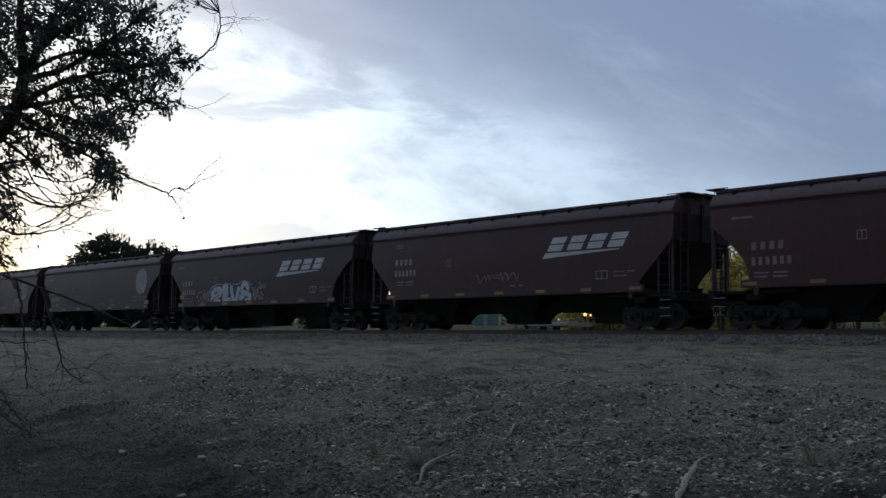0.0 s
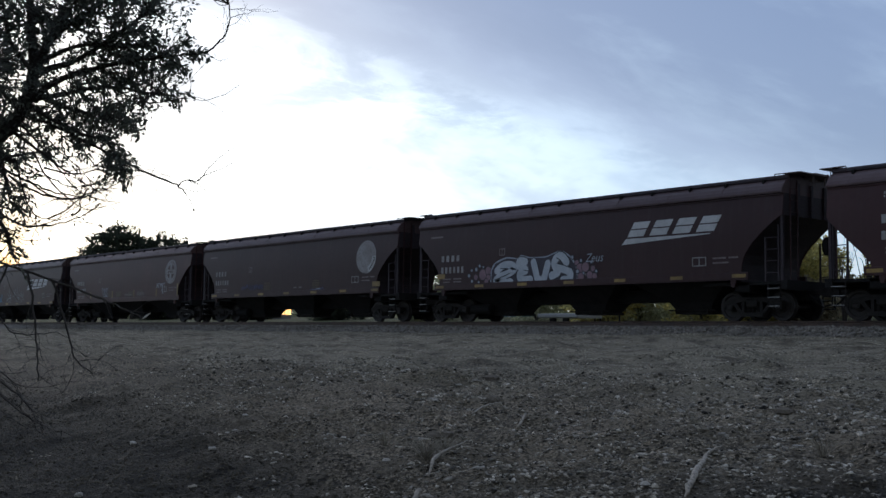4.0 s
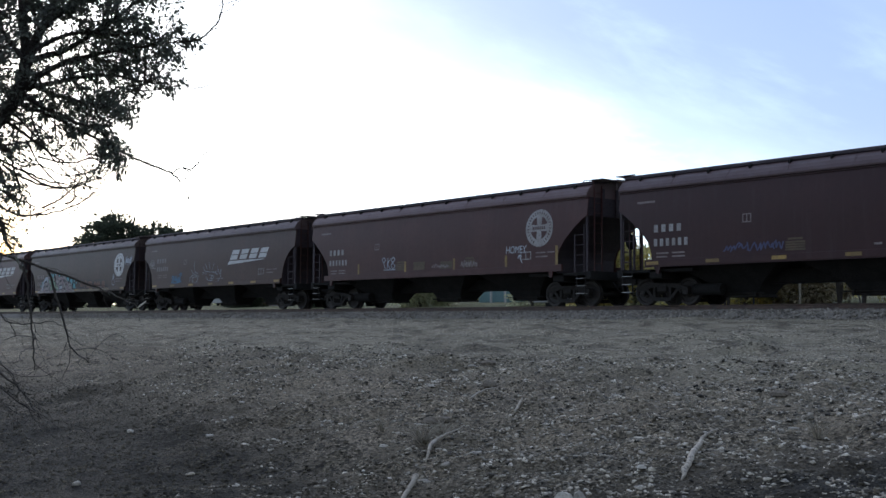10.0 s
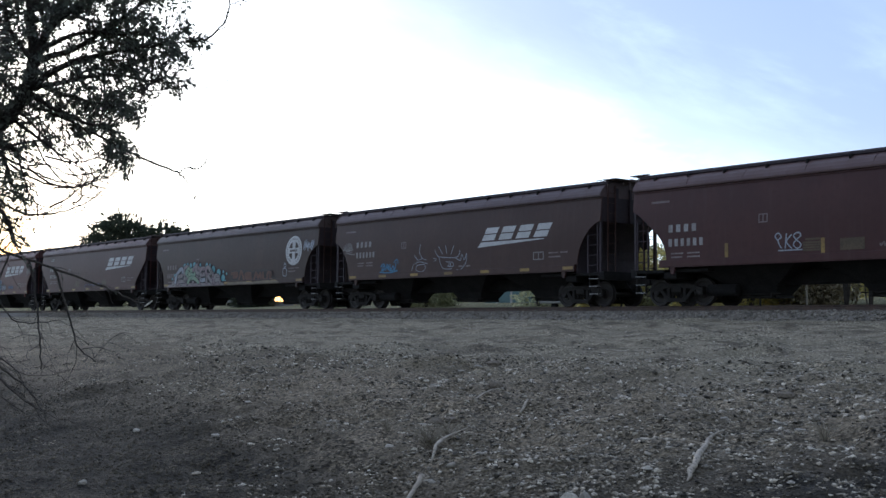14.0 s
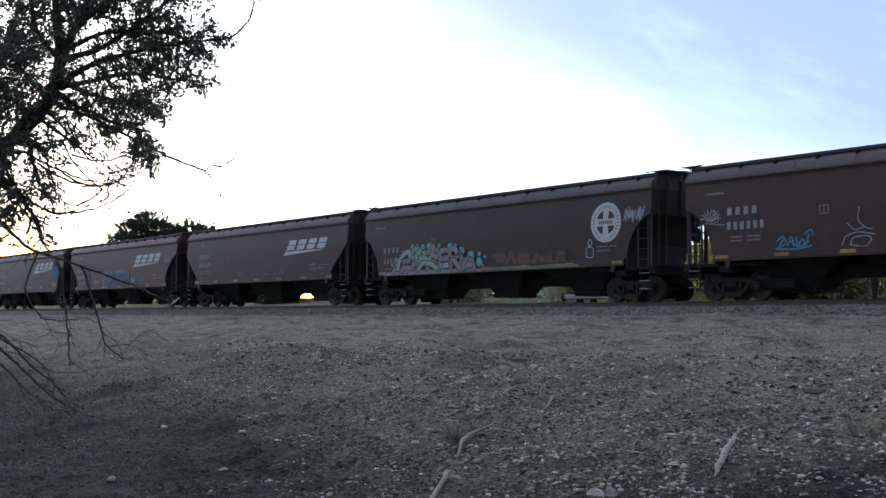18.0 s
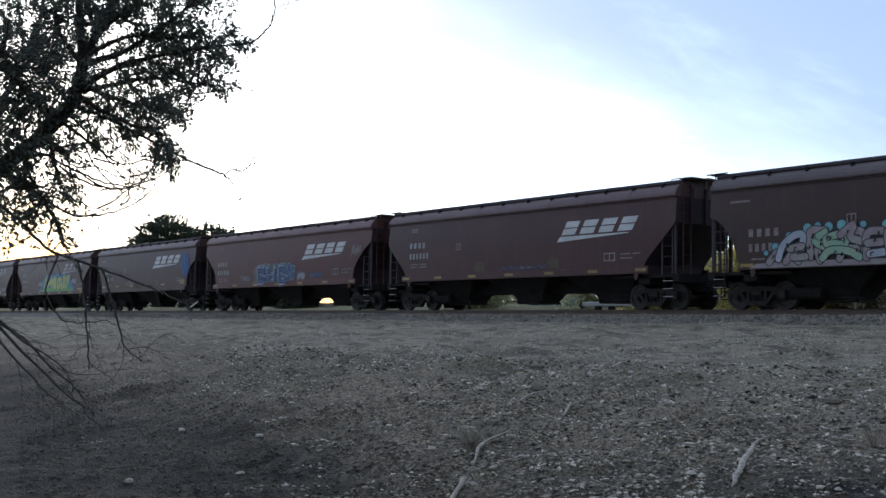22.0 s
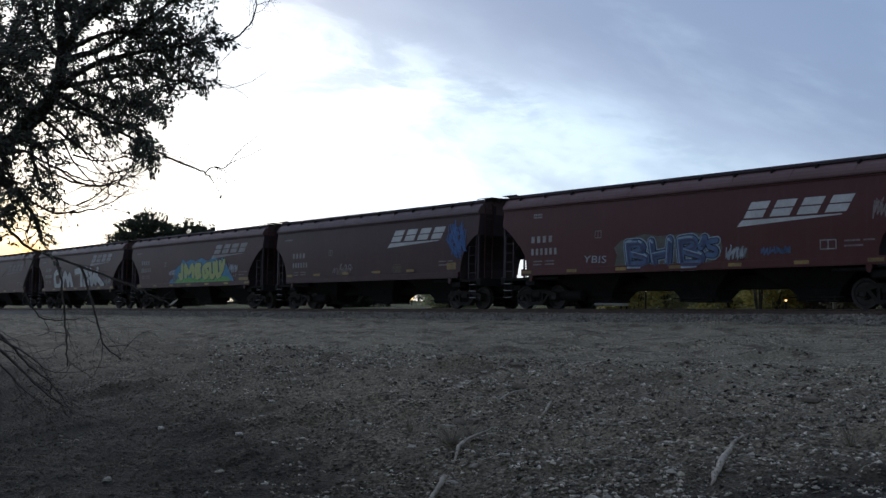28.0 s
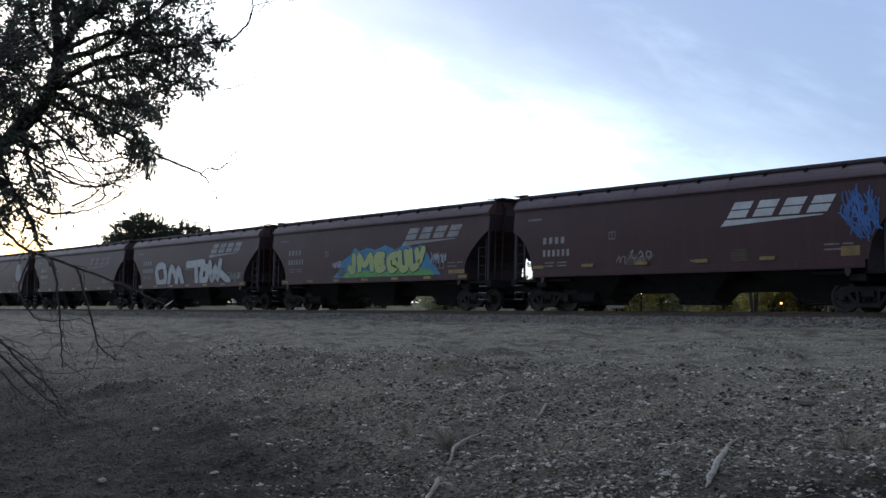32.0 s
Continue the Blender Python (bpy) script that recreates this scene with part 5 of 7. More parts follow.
            patch_of(car, [(-6.95, 1.28), (-6.70, 1.42), (-5.2, 1.47), (-3.1, 1.44), (-0.43, 1.44), (-0.20, 1.28)], S_LILAC, 0.049, "graffiti_base", "lilac grey spray band")
            lilac = [[(-5.85, 1.55), (-5.68, 1.96), (-5.26, 2.25), (-4.98, 2.23), (-5.01, 1.85)], [(-5.44, 1.85), (-5.01, 1.9)], [(-5.32, 1.58), (-4.89, 1.58)], [(-2.88, 1.49), (-2.85, 2.17), (-2.37, 2.23)], [(-2.85, 1.89), (-2.39, 1.91)], [(-2.77, 1.58), (-2.3, 1.62)],
                     [(-2.13, 1.5), (-2.21, 2.2), (-1.82, 2.24), (-1.78, 1.93), (-2.1, 1.86)], [(-1.95, 1.8), (-1.53, 1.45)], [(-1.31, 1.44), (-1.21, 1.76), (-0.82, 1.77), (-0.66, 1.44)], [(-1.11, 1.56), (-0.8, 1.58)]]
            mint = [[(-4.71, 1.57), (-4.75, 2.32), (-4.23, 2.34)], [(-4.23, 2.29), (-4.57, 2.04), (-4.05, 1.76)], [(-4.0, 1.74), (-4.2, 2.07), (-3.67, 2.19), (-3.56, 1.9), (-4.0, 1.94)], [(-4.32, 1.51), (-4.06, 1.73), (-3.45, 1.69), (-3.1, 1.5)], [(-3.71, 2.18), (-3.28, 2.46), (-3.39, 2.11), (-3.01, 1.94)]]
            extra = [[(-6.2, 1.45), (-5.95, 1.75)], [(-5.6, 1.45), (-5.3, 1.75), (-5.15, 1.45)], [(-3.35, 2.3), (-3.0, 2.2), (-2.95, 1.7)], [(-4.4, 1.45), (-4.5, 1.75)], [(-1.7, 2.1), (-1.45, 1.85), (-1.55, 1.6)], [(-3.75, 1.48), (-3.6, 1.75), (-3.2, 1.75)]]
            order = [(S_LILAC, q) for q in extra] + [(S_MINT if k % 4 else S_LILAC, q) for k, q in enumerate(mint)] + [(S_LILAC if k % 5 else S_SILVER, q) for k, q in enumerate(lilac)]
            spots = np.random.default_rng(61)
            for _ in range(34):
                x = -6.1 + 5.2 * spots.random()
                z = 1.5 + spots.random() * max(0.1, 0.78 - 0.11 * abs(x + 3.6) ** 1.5)
                lines(car, [[(x, z), (x + 0.09 * spots.random() - 0.02, z + 0.10), (x + 0.12 * spots.random(), z + 0.12 * spots.random())]], S_BLACK, 0.022, "short black spray mark", out=0.098)
            wild_letters(car, order, S_BLACK, 0.030, 0.108, "lilac and mint block graffiti")
            patch_of(car, [(0.0, 1.34), (0.54, 1.87), (1.11, 2.02), (1.84, 2.05), (2.55, 1.91), (2.99, 1.99), (3.75, 2.02), (4.41, 1.94), (4.73, 1.68), (5.05, 1.51), (5.2, 1.34)], S_SOOT, 0.004)
            fat_letters(car, [[(0.49, 1.86), (1.11, 1.87), (0.99, 1.69), (0.68, 1.68)], [(1.27, 1.52), (1.49, 1.96), (1.76, 1.53)], [(2.46, 1.82), (2.02, 1.83), (1.95, 1.67), (2.48, 1.66)], [(1.97, 1.64), (2.12, 1.52), (2.57, 1.53)], [(2.81, 1.48), (3.0, 1.85), (3.21, 1.59), (3.43, 1.83), (3.51, 1.48)], [(3.67, 1.82), (3.76, 1.49), (4.05, 1.48), (4.13, 1.8)], [(4.2, 1.82), (4.49, 1.76), (4.33, 1.57), (4.58, 1.41)]],
                        [(S_BLACK, 0.140, "graffiti_outline"), (S_RUST, 0.095, "graffiti")], "orange brown block graffiti")
            patch_of(car, [(0.0, 1.29), (0.1, 1.41), (1.4, 1.43), (2.7, 1.39), (4.0, 1.44), (5.1, 1.40), (5.25, 1.29)], S_SAND, 0.049, "graffiti_base", "sand coloured spray band")
            lines(car, [[(5.55, 1.62), (5.55, 1.95), (5.85, 1.95), (5.85, 1.62), (5.55, 1.62)], [(5.62, 2.1), (5.7, 2.25), (5.82, 2.12), (5.7, 2.02), (5.62, 2.1)]], S_SILVER, 0.02, "thin silver spray line")
            scrawl(car, 7.35, hb - 0.3, 2.75, 3.35, S_SILVER, rng, 9, 0.012)
        elif k == 7:
            slant_logo(car, 2.7, 2.55)
            scrawl(car, -0.6, 2.2, 1.54, 1.74, S_INK, rng, 9, 0.016)
            scrawl(car, -0.8, 3.4, 1.30, 1.44, S_LILAC, rng, 12, 0.018)
        elif k == 8:
            slant_logo(car, 2.45, 2.58)
            halo = [(-2.79, 1.28), (-2.61, 1.87), (-2.75, 2.14), (-2.4, 2.39), (-1.85, 2.48), (-1.31, 2.56), (-0.78, 2.46), (0.0, 2.47), (0.75, 2.51), (1.24, 2.41), (1.83, 2.28), (1.89, 1.95), (1.78, 1.67), (1.48, 1.55), (1.3, 1.28)]
            patch_of(car, halo, S_DUSK, 0.003)
            block = [[(-2.12, 2.25), (-2.01, 1.52)], [(-2.12, 2.23), (-1.57, 2.23), (-1.41, 2.03), (-1.84, 1.89)], [(-1.84, 1.89), (-1.28, 1.76), (-1.35, 1.52), (-1.98, 1.5)], [(-1.04, 2.26), (-0.88, 1.47)], [(-0.23, 2.29), (-0.3, 1.45)], [(-0.9, 1.79), (-0.31, 1.87)],
                     [(0.19, 2.25), (0.28, 1.43)], [(0.19, 2.25), (0.7, 2.28), (0.82, 2.08), (0.44, 1.9)], [(0.44, 1.9), (1.07, 1.72), (0.95, 1.47), (0.32, 1.45)], [(1.2, 2.27), (1.07, 2.03)]]
            fat_letters(car, block, [(S_SKY, 0.205, "graffiti_rim"), (S_BLACK, 0.17, "graffiti_outline"), (S_BLUE, 0.135, "graffiti")], "blue block letter graffiti")
            lines(car, [[(x + 0.03, z - 0.03) for x, z in q] for q in block], S_INK, 0.035, "dark blue shading line", out=0.052)
            lines(car, [[(x - 0.07, z + 0.075) for x, z in q[:2]] for q in block], S_SKY, 0.016, "pale blue highlight line", out=0.062)
            fat_letters(car, [[(1.69, 2.19), (1.38, 2.15), (1.38, 2.0), (1.67, 1.89), (1.6, 1.72), (1.31, 1.75)]], [(S_SKY, 0.15, "graffiti_rim"), (S_BLACK, 0.11, "graffiti_outline"), (S_BLUE, 0.08, "graffiti")], "blue block letter graffiti")
            lines(car, [[(-2.15, 2.33), (-1.9, 2.36)], [(-1.6, 2.33), (-1.45, 2.26)], [(-1.08, 2.34), (-0.95, 2.2)], [(-0.3, 2.36), (-0.15, 2.2)], [(0.14, 2.33), (0.5, 2.36), (0.74, 2.34)], [(-1.35, 1.86), (-1.2, 1.76)], [(0.95, 1.86), (1.1, 1.76)], [(-2.1, 1.42), (-1.5, 1.41)], [(0.25, 1.36), (0.9, 1.38)]], S_SKY, 0.035, "pale blue spray stroke", out=0.042)
            lettering(car, "YBIS", -4.21, 1.66, 1.1, 0.26, 0.0, S_SILVER, SIDE - 0.005, "spray_word", "thin silver sprayed word", 0.1, -0.05)
            scrawl(car, 2.04, 2.78, 1.47, 2.05, S_SILVER, rng, 5, 0.02)
            scrawl(car, 3.37, 4.39, 1.64, 1.92, S_BLUE, rng, 7, 0.022)
            scrawl(car, 7.1, 7.9, 2.5, 3.2, M_FAINT, rng, 6, 0.02)
        elif k == 9:
            slant_logo(car, 1.8, 2.70)
            scribble_ball(car, 6.65, 2.82, 0.62, 62, S_ULTRA, rng, "bright blue spray scribble")
            lines(car, [[(-2.0, 2.0), (-1.85, 2.1), (-1.95, 1.86), (-1.75, 1.84)], [(-1.6, 1.95), (-1.5, 2.05), (-1.42, 1.9), (-1.55, 1.84)], [(-1.25, 2.04), (-1.05, 2.0), (-1.1, 1.84), (-1.25, 1.88), (-1.25, 2.02)]], M_GREY, 0.025, "thin worn spray line")
            reflectors(car, hb, 1.58, (0.55, 0.11), [-hb + 1.5 + (2 * hb - 3.4) * j / 5 for j in range(5)])
            part("placard", Shape().box(hb - 1.95, hb - 1.35, SIDE - 0.004, SIDE, 1.62, 1.90), M_YELLOW, car, "yellow square placard")
            scrawl(car, -2.6, -1.0, 1.55, 2.0, M_FAINT, rng, 4)
        elif k == 10:
            slant_logo(car, 2.7, 2.80, mat=M_GREY)
            part("placard", Shape().box(6.0, 7.04, SIDE - 0.004, SIDE, 1.52, 1.68), M_YELLOW, car, "yellow rectangular placard")
            patch_of(car, [(-3.08, 1.29), (-2.13, 1.85), (-1.85, 2.32), (-1.15, 2.6), (-0.94, 2.9), (-0.5, 2.7), (0.1, 2.85), (0.77, 2.72), (1.5, 2.9), (2.27, 2.68), (3.05, 2.9), (3.6, 2.7), (4.07, 2.81), (4.51, 2.5), (4.87, 2.05), (5.16, 1.82), (5.71, 1.29)], S_CYAN, 0.003)
            patch_of(car, [(-2.3, 1.285), (-1.52, 1.74), (-0.02, 1.80), (1.64, 1.70), (3.22, 1.78), (4.73, 1.76), (5.45, 1.285)], S_GREEN, 0.005, "graffiti_base", "leaf green spray band")
            lime = [[(-1.24, 1.95), (-0.94, 1.78), (-0.92, 2.5)], [(-0.42, 1.87), (-0.51, 2.5), (-0.03, 2.04), (0.4, 2.5), (0.54, 1.87)], [(1.39, 2.46), (0.85, 2.42), (0.98, 1.83), (1.47, 1.88)], [(0.91, 2.17), (1.35, 2.16)], [(2.36, 2.46), (1.83, 2.29), (1.96, 1.8), (2.38, 1.91), (2.21, 2.13)],
                    [(2.62, 2.51), (2.75, 1.84), (3.16, 1.89), (3.09, 2.52)], [(3.4, 2.54), (3.52, 1.85), (3.88, 1.9)], [(3.85, 2.55), (4.02, 2.04), (4.3, 2.6)]]
            fat_letters(car, lime, [(S_BLACK, 0.20, "graffiti_outline"), (S_LIME, 0.165, "graffiti")], "lime green block graffiti")
            scrawl(car, -2.7, -1.9, 1.9, 2.4, S_SILVER, rng, 3, 0.025)
            scrawl(car, 4.8, 5.8, 1.9, 2.5, S_SILVER, rng, 4, 0.025)
        elif k == 11:
            slant_logo(car, 2.4, 2.90, w=3.7, mat=M_GREY)
            white = [[(-4.0, 1.53), (-4.28, 2.45), (-3.3, 2.6), (-3.04, 1.74), (-3.9, 1.53)], [(-2.55, 1.58), (-2.25, 2.5), (-1.64, 1.97)], [(-1.51, 1.53), (-1.31, 2.4), (-0.68, 1.51)], [(-0.14, 2.6), (1.88, 2.66)], [(0.93, 2.6), (1.11, 1.52)],
                     [(1.74, 2.32), (1.62, 1.67), (2.3, 1.73), (2.34, 2.34), (1.82, 2.36)], [(2.66, 2.6), (2.98, 1.64), (3.35, 2.35), (3.64, 1.7), (3.9, 2.65)], [(3.69, 2.15), (4.95, 1.55)]]
            fat_letters(car, white, [(S_BLACK, 0.25, "graffiti_outline"), (S_WHITE, 0.21, "graffiti")], "white block graffiti")
            patch_of(car, [(-0.5, 2.3), (-0.2, 2.7), (0.5, 2.72), (0.55, 2.3)], S_SAND, 0.003)
            scrawl(car, 5.0, 6.2, 1.5, 2.1, M_GREY, rng, 5, 0.03)
        elif k == 12:
            slant_logo(car, 2.4, 2.7, w=3.8, mat=M_FAINT)
        elif k == 13:
            round_logo(car, 6.4, 2.85, 0.68, M_GREY, worn=True)
            pale = [[(-2.7, 1.6), (-2.5, 2.15), (-2.0, 2.05), (-2.3, 1.7)], [(-1.6, 2.2), (-1.7, 1.6), (-1.2, 1.65)], [(-0.8, 1.6), (-0.6, 2.2), (-0.2, 1.6)], [(0.3, 2.15), (0.2, 1.7), (0.7, 1.65), (0.8, 2.1)], [(1.3, 1.6), (1.4, 2.2), (1.8, 1.9), (1.4, 1.8)]]
            fat_letters(car, pale, [(S_BLACK, 0.17, "graffiti_outline"), (S_PALE, 0.13, "graffiti")], "pale block graffiti")
        else:
            slant_logo(car, 2.4, 2.7, mat=M_GREY)


def settle_paintwork():
    """Lays all that is painted on the sides against their rounding."""
    painted = ("bar", "stencil", "emblem", "graffiti", "spray", "placard", "post_strip", "patch")
    for car, _ in CARS:
        for ob in car.children_recursive:
            if ob.type == "MESH" and any(w in ob.name for w in painted) and "running" not in ob.name:
                for v in ob.data.vertices:
                    v.co.y += lean(v.co.z)


build_train()
settle_paintwork()

# ---- trees and bushes ----
def leaf_mesh(name, places, ways, size, rng, width=0.3, droop=0.0):
    """Many folded leaves in one mesh, each four triangles long and narrow."""
    n = len(places)
    d = ways + 0.7 * (rng.random((n, 3)) - 0.5)
    d[:, 2] -= droop
    d /= np.linalg.norm(d, axis=1, keepdims=True)
    ref = rng.normal(size=(n, 3))
    side = np.cross(d, ref)
    side /= np.linalg.norm(side, axis=1, keepdims=True)
    up = np.cross(side, d)
    s = (size * (0.6 + 0.8 * rng.random(n)))[:, None]
    a = places
    m1 = a + d * s * 0.5 + side * s * width * 0.5 + up * s * 0.06
    m2 = a + d * s * 0.5 - side * s * width * 0.5 + up * s * 0.06
    e = a + d * s
    v = np.stack([a, m1, e, m2], 1).reshape(-1, 3)
    f = (np.array([(0, 1, 2), (0, 2, 3)])[None] + (np.arange(n) * 4)[:, None, None]).reshape(-1, 3)
    me = bpy.data.meshes.new(name)
    me.vertices.add(len(v))
    me.vertices.foreach_set("co", v.ravel())
    me.loops.add(f.size)
    me.loops.foreach_set("vertex_index", f.ravel())
    me.polygons.add(len(f))
    me.polygons.foreach_set("loop_start", np.arange(0, f.size, 3))
    me.update()
    me.validate()
    return me


def near_tree():
    rng = np.random.default_rng(12)
    base = (-9.3, 1.9, 0.0)
    tree = thing("tree", "leafy dark tree with drooping twigs beside the dirt road", "tree", at=pose(*base))
    trunk = smooth_path([(0, 0, -0.1), (0.05, 0.0, 0.9), (0.2, 0.02, 1.9), (0.1, -0.1, 3.2), (0.2, -0.2, 4.6)], 6, 0.02, rng)
    part("trunk", Shape().tube(trunk, list(np.linspace(0.19, 0.09, len(trunk))), 12), M_BARK, tree, smooth=True)
    twigs, paths = Shape(), []
    leaf_at, leaf_way = [], []

    def sprout(start, way, length, depth, leafy, r):
        n = 5
        pts = [np.array(start)]
        w = np.array(way, float)
        for _ in range(n):
            w = w + (rng.random(3) - 0.5) * 0.75 + np.array([0.05, 0.03, -0.05])
            w /= np.linalg.norm(w)
            pts.append(pts[-1] + w * length / n)
        twigs.tube(pts, list(np.linspace(r, r * 0.35, n + 1)), 4, cap=False)
        for i in range(1, n + 1):
            if rng.random() < leafy:
                for _ in range(int(1 + 6.0 * leafy * rng.random())):
                    q = pts[i - 1] + (pts[i] - pts[i - 1]) * rng.random() + (rng.random(3) - 0.5) * 0.05
                    leaf_at.append(q)
                    leaf_way.append(w + (rng.random(3) - 0.5) * 1.2)
            if depth > 0 and rng.random() < 0.62:
                sprout(pts[i], w + (rng.random(3) - 0.5) * 1.3, length * 0.6, depth - 1, leafy, r * 0.6)

    def limb(leafy, r0, r1, *pts):
        path = smooth_path(pts, 5, 0.012, rng)
        radii = list(np.linspace(r0, r1, len(path)))
        part("limb", Shape().tube(path, radii, 8 if r0 > 0.02 else 5), M_BARK, tree, smooth=True)
        n = len(path)
        paths.append(path)
        for i in range(n // 4, n):
            way = path[min(i + 1, n - 1)] - path[max(i - 1, 0)]
            way = way / (np.linalg.norm(way) + 1e-9)
            if leafy > 0.2:
                count = 2 if leafy < 0.6 else 1
            else:
                count = 1 if rng.random() < 0.45 + leafy else 0
            tip = i / n
            for _ in range(count):
                out = way * 0.8 + (rng.random(3) - 0.5) * 1.5
                if leafy > 0.2:
                    sprout(path[i], out, (0.30 - 0.15 * tip) * (0.7 + 0.6 * rng.random()), 1, leafy if leafy > 0.6 or rng.random() < 0.45 else 0.0, 0.0045)
                else:
                    sprout(path[i], out, 0.14 + 0.2 * rng.random(), 1 if r0 > 0.0085 and leafy == 0 else 0, leafy, 0.0025)

    limb(0.5, 0.062, 0.042, (0.10, 0.00, 0.95), (0.82, -0.49, 1.68), (0.99, 0.05, 2.16), (1.17, 0.44, 2.58), (1.32, 0.70, 2.85), (1.42, 0.80, 3.01), (1.51, 0.85, 3.19), (1.58, 0.85, 3.34))
    limb(1, 0.04, 0.02, (1.58, 0.85, 3.34), (1.58, 0.82, 3.54), (1.60, 0.80, 3.77), (1.64, 0.75, 4.08))
    limb(1, 0.035, 0.012, (1.58, 0.85, 3.32), (1.69, 0.89, 3.49), (1.79, 0.95, 3.60), (1.92, 1.06, 3.69), (2.06, 1.17, 3.82))
    limb(1, 0.025, 0.008, (1.58, 0.87, 3.33), (1.77, 1.05, 3.39), (1.98, 1.20, 3.52), (2.16, 1.29, 3.62), (2.32, 1.34, 3.69))
    limb(1, 0.028, 0.003, (1.53, 0.85, 3.14), (1.76, 1.01, 3.28), (2.01, 1.24, 3.36), (2.26, 1.46, 3.40), (2.47, 1.59, 3.41))
    limb(0, 0.009, 0.004, (2.47, 1.59, 3.41), (2.54, 1.66, 3.42), (2.62, 1.72, 3.48), (2.70, 1.75, 3.58), (2.76, 1.72, 3.72))
    limb(1, 0.02, 0.004, (1.53, 0.84, 3.12), (1.60, 1.12, 3.21), (1.67, 1.39, 3.28), (1.70, 1.60, 3.27), (1.72, 1.75, 3.27))
    limb(0.06, 0.015, 0.0045, (1.50, 0.83, 3.02), (1.63, 1.03, 2.93), (1.75, 1.19, 2.83), (1.87, 1.35, 2.73), (2.00, 1.51, 2.63), (2.15, 1.68, 2.54), (2.23, 1.72, 2.47))
    limb(0, 0.005, 0.0025, (2.18, 1.67, 2.53), (2.22, 1.72, 2.57), (2.27, 1.79, 2.57), (2.33, 1.84, 2.67))
    limb(0.16, 0.016, 0.003, (1.36, 0.77, 2.93), (1.46, 0.93, 2.79), (1.56, 1.06, 2.67), (1.67, 1.19, 2.57))
    limb(0.1, 0.014, 0.003, (0.95, 0.30, 2.45), (1.27, 0.64, 2.67), (1.40, 0.82, 2.59), (1.52, 0.96, 2.51), (1.64, 1.08, 2.46), (1.77, 1.20, 2.44))
    limb(0.08, 0.013, 0.003, (0.20, 0.00, 2.0), (1.19, 0.48, 2.42), (1.30, 0.80, 2.29), (1.37, 0.94, 2.24), (1.46, 1.12, 2.27), (1.54, 1.27, 2.34), (1.61, 1.35, 2.43))
    limb(0.15, 0.008, 0.003, (1.52, 0.91, 2.94), (1.56, 0.96, 2.79), (1.62, 1.04, 2.64), (1.70, 1.14, 2.50), (1.79, 1.25, 2.44))
    limb(0.15, 0.007, 0.002, (1.57, 1.06, 2.92), (1.59, 1.09, 2.76), (1.65, 1.20, 2.64), (1.69, 1.25, 2.55))
    limb(0.18, 0.009, 0.003, (1.41, 0.76, 2.59), (1.51, 0.92, 2.48), (1.64, 1.10, 2.43), (1.76, 1.22, 2.48), (1.86, 1.27, 2.58), (1.94, 1.27, 2.65))
    for droop in (((1.55, 0.64, 2.33), (1.57, 0.75, 2.25), (1.62, 0.88, 2.22), (1.70, 1.07, 2.29), (1.76, 1.21, 2.31)), ((1.67, 0.74, 2.91), (1.68, 0.84, 2.82), (1.71, 0.99, 2.65), (1.77, 1.18, 2.53), (1.81, 1.28, 2.50)),
                  ((1.63, 0.81, 2.54), (1.68, 0.99, 2.43), (1.74, 1.13, 2.43), (1.83, 1.33, 2.52), (1.87, 1.39, 2.57)), ((1.71, 1.10, 2.31), (1.74, 1.15, 2.35), (1.75, 1.16, 2.44), (1.82, 1.27, 2.60)),
                  ((1.67, 0.83, 2.74), (1.68, 0.95, 2.55), (1.73, 1.14, 2.38), (1.78, 1.26, 2.36)), ((1.62, 0.74, 2.66), (1.62, 0.81, 2.42), (1.63, 0.89, 2.27), (1.61, 0.88, 2.15)),
                  ((1.68, 0.91, 2.63), (1.74, 1.09, 2.60), (1.81, 1.22, 2.64), (1.86, 1.33, 2.72)), ((1.53, 0.57, 2.41), (1.55, 0.68, 2.22), (1.53, 0.66, 2.06), (1.53, 0.70, 1.95))):
        limb(0.18, 0.008, 0.002, *droop)
    limb(0.1, 0.007, 0.002, (1.25, 0.70, 2.38), (1.39, 0.89, 2.35), (1.51, 1.05, 2.29), (1.64, 1.17, 2.38))
    limb(0.15, 0.007, 0.002, (1.70, 1.13, 2.87), (1.77, 1.19, 2.72), (1.85, 1.26, 2.63), (1.94, 1.31, 2.57))
    limb(0.15, 0.007, 0.002, (1.44, 0.87, 2.59), (1.54, 0.99, 2.59), (1.64, 1.12, 2.52), (1.76, 1.28, 2.56), (1.87, 1.38, 2.64))
    limb(0.1, 0.006, 0.002, (1.24, 0.64, 2.46), (1.32, 0.79, 2.41), (1.40, 0.93, 2.38), (1.51, 1.09, 2.44))
    limb(0.1, 0.006, 0.002, (1.52, 0.95, 2.89), (1.58, 1.06, 2.77), (1.64, 1.14, 2.74), (1.71, 1.21, 2.79))
    limb(0.12, 0.007, 0.002, (1.47, 1.03, 2.30), (1.54, 1.12, 2.35), (1.61, 1.20, 2.46), (1.65, 1.20, 2.59), (1.71, 1.24, 2.67))
    limb(1, 0.03, 0.01, (0.16, 0.00, 1.60), (0.90, 0.22, 2.30), (0.96, 0.49, 3.10), (0.96, 0.68, 3.47), (0.92, 0.74, 3.79), (0.92, 0.79, 4.19))
    limb(0.55, 0.03, 0.01, (0.20, 0.02, 1.90), (0.98, 0.42, 2.51), (1.19, 0.55, 2.46), (1.39, 0.65, 2.33), (1.58, 0.71, 2.16), (1.75, 0.69, 2.03))
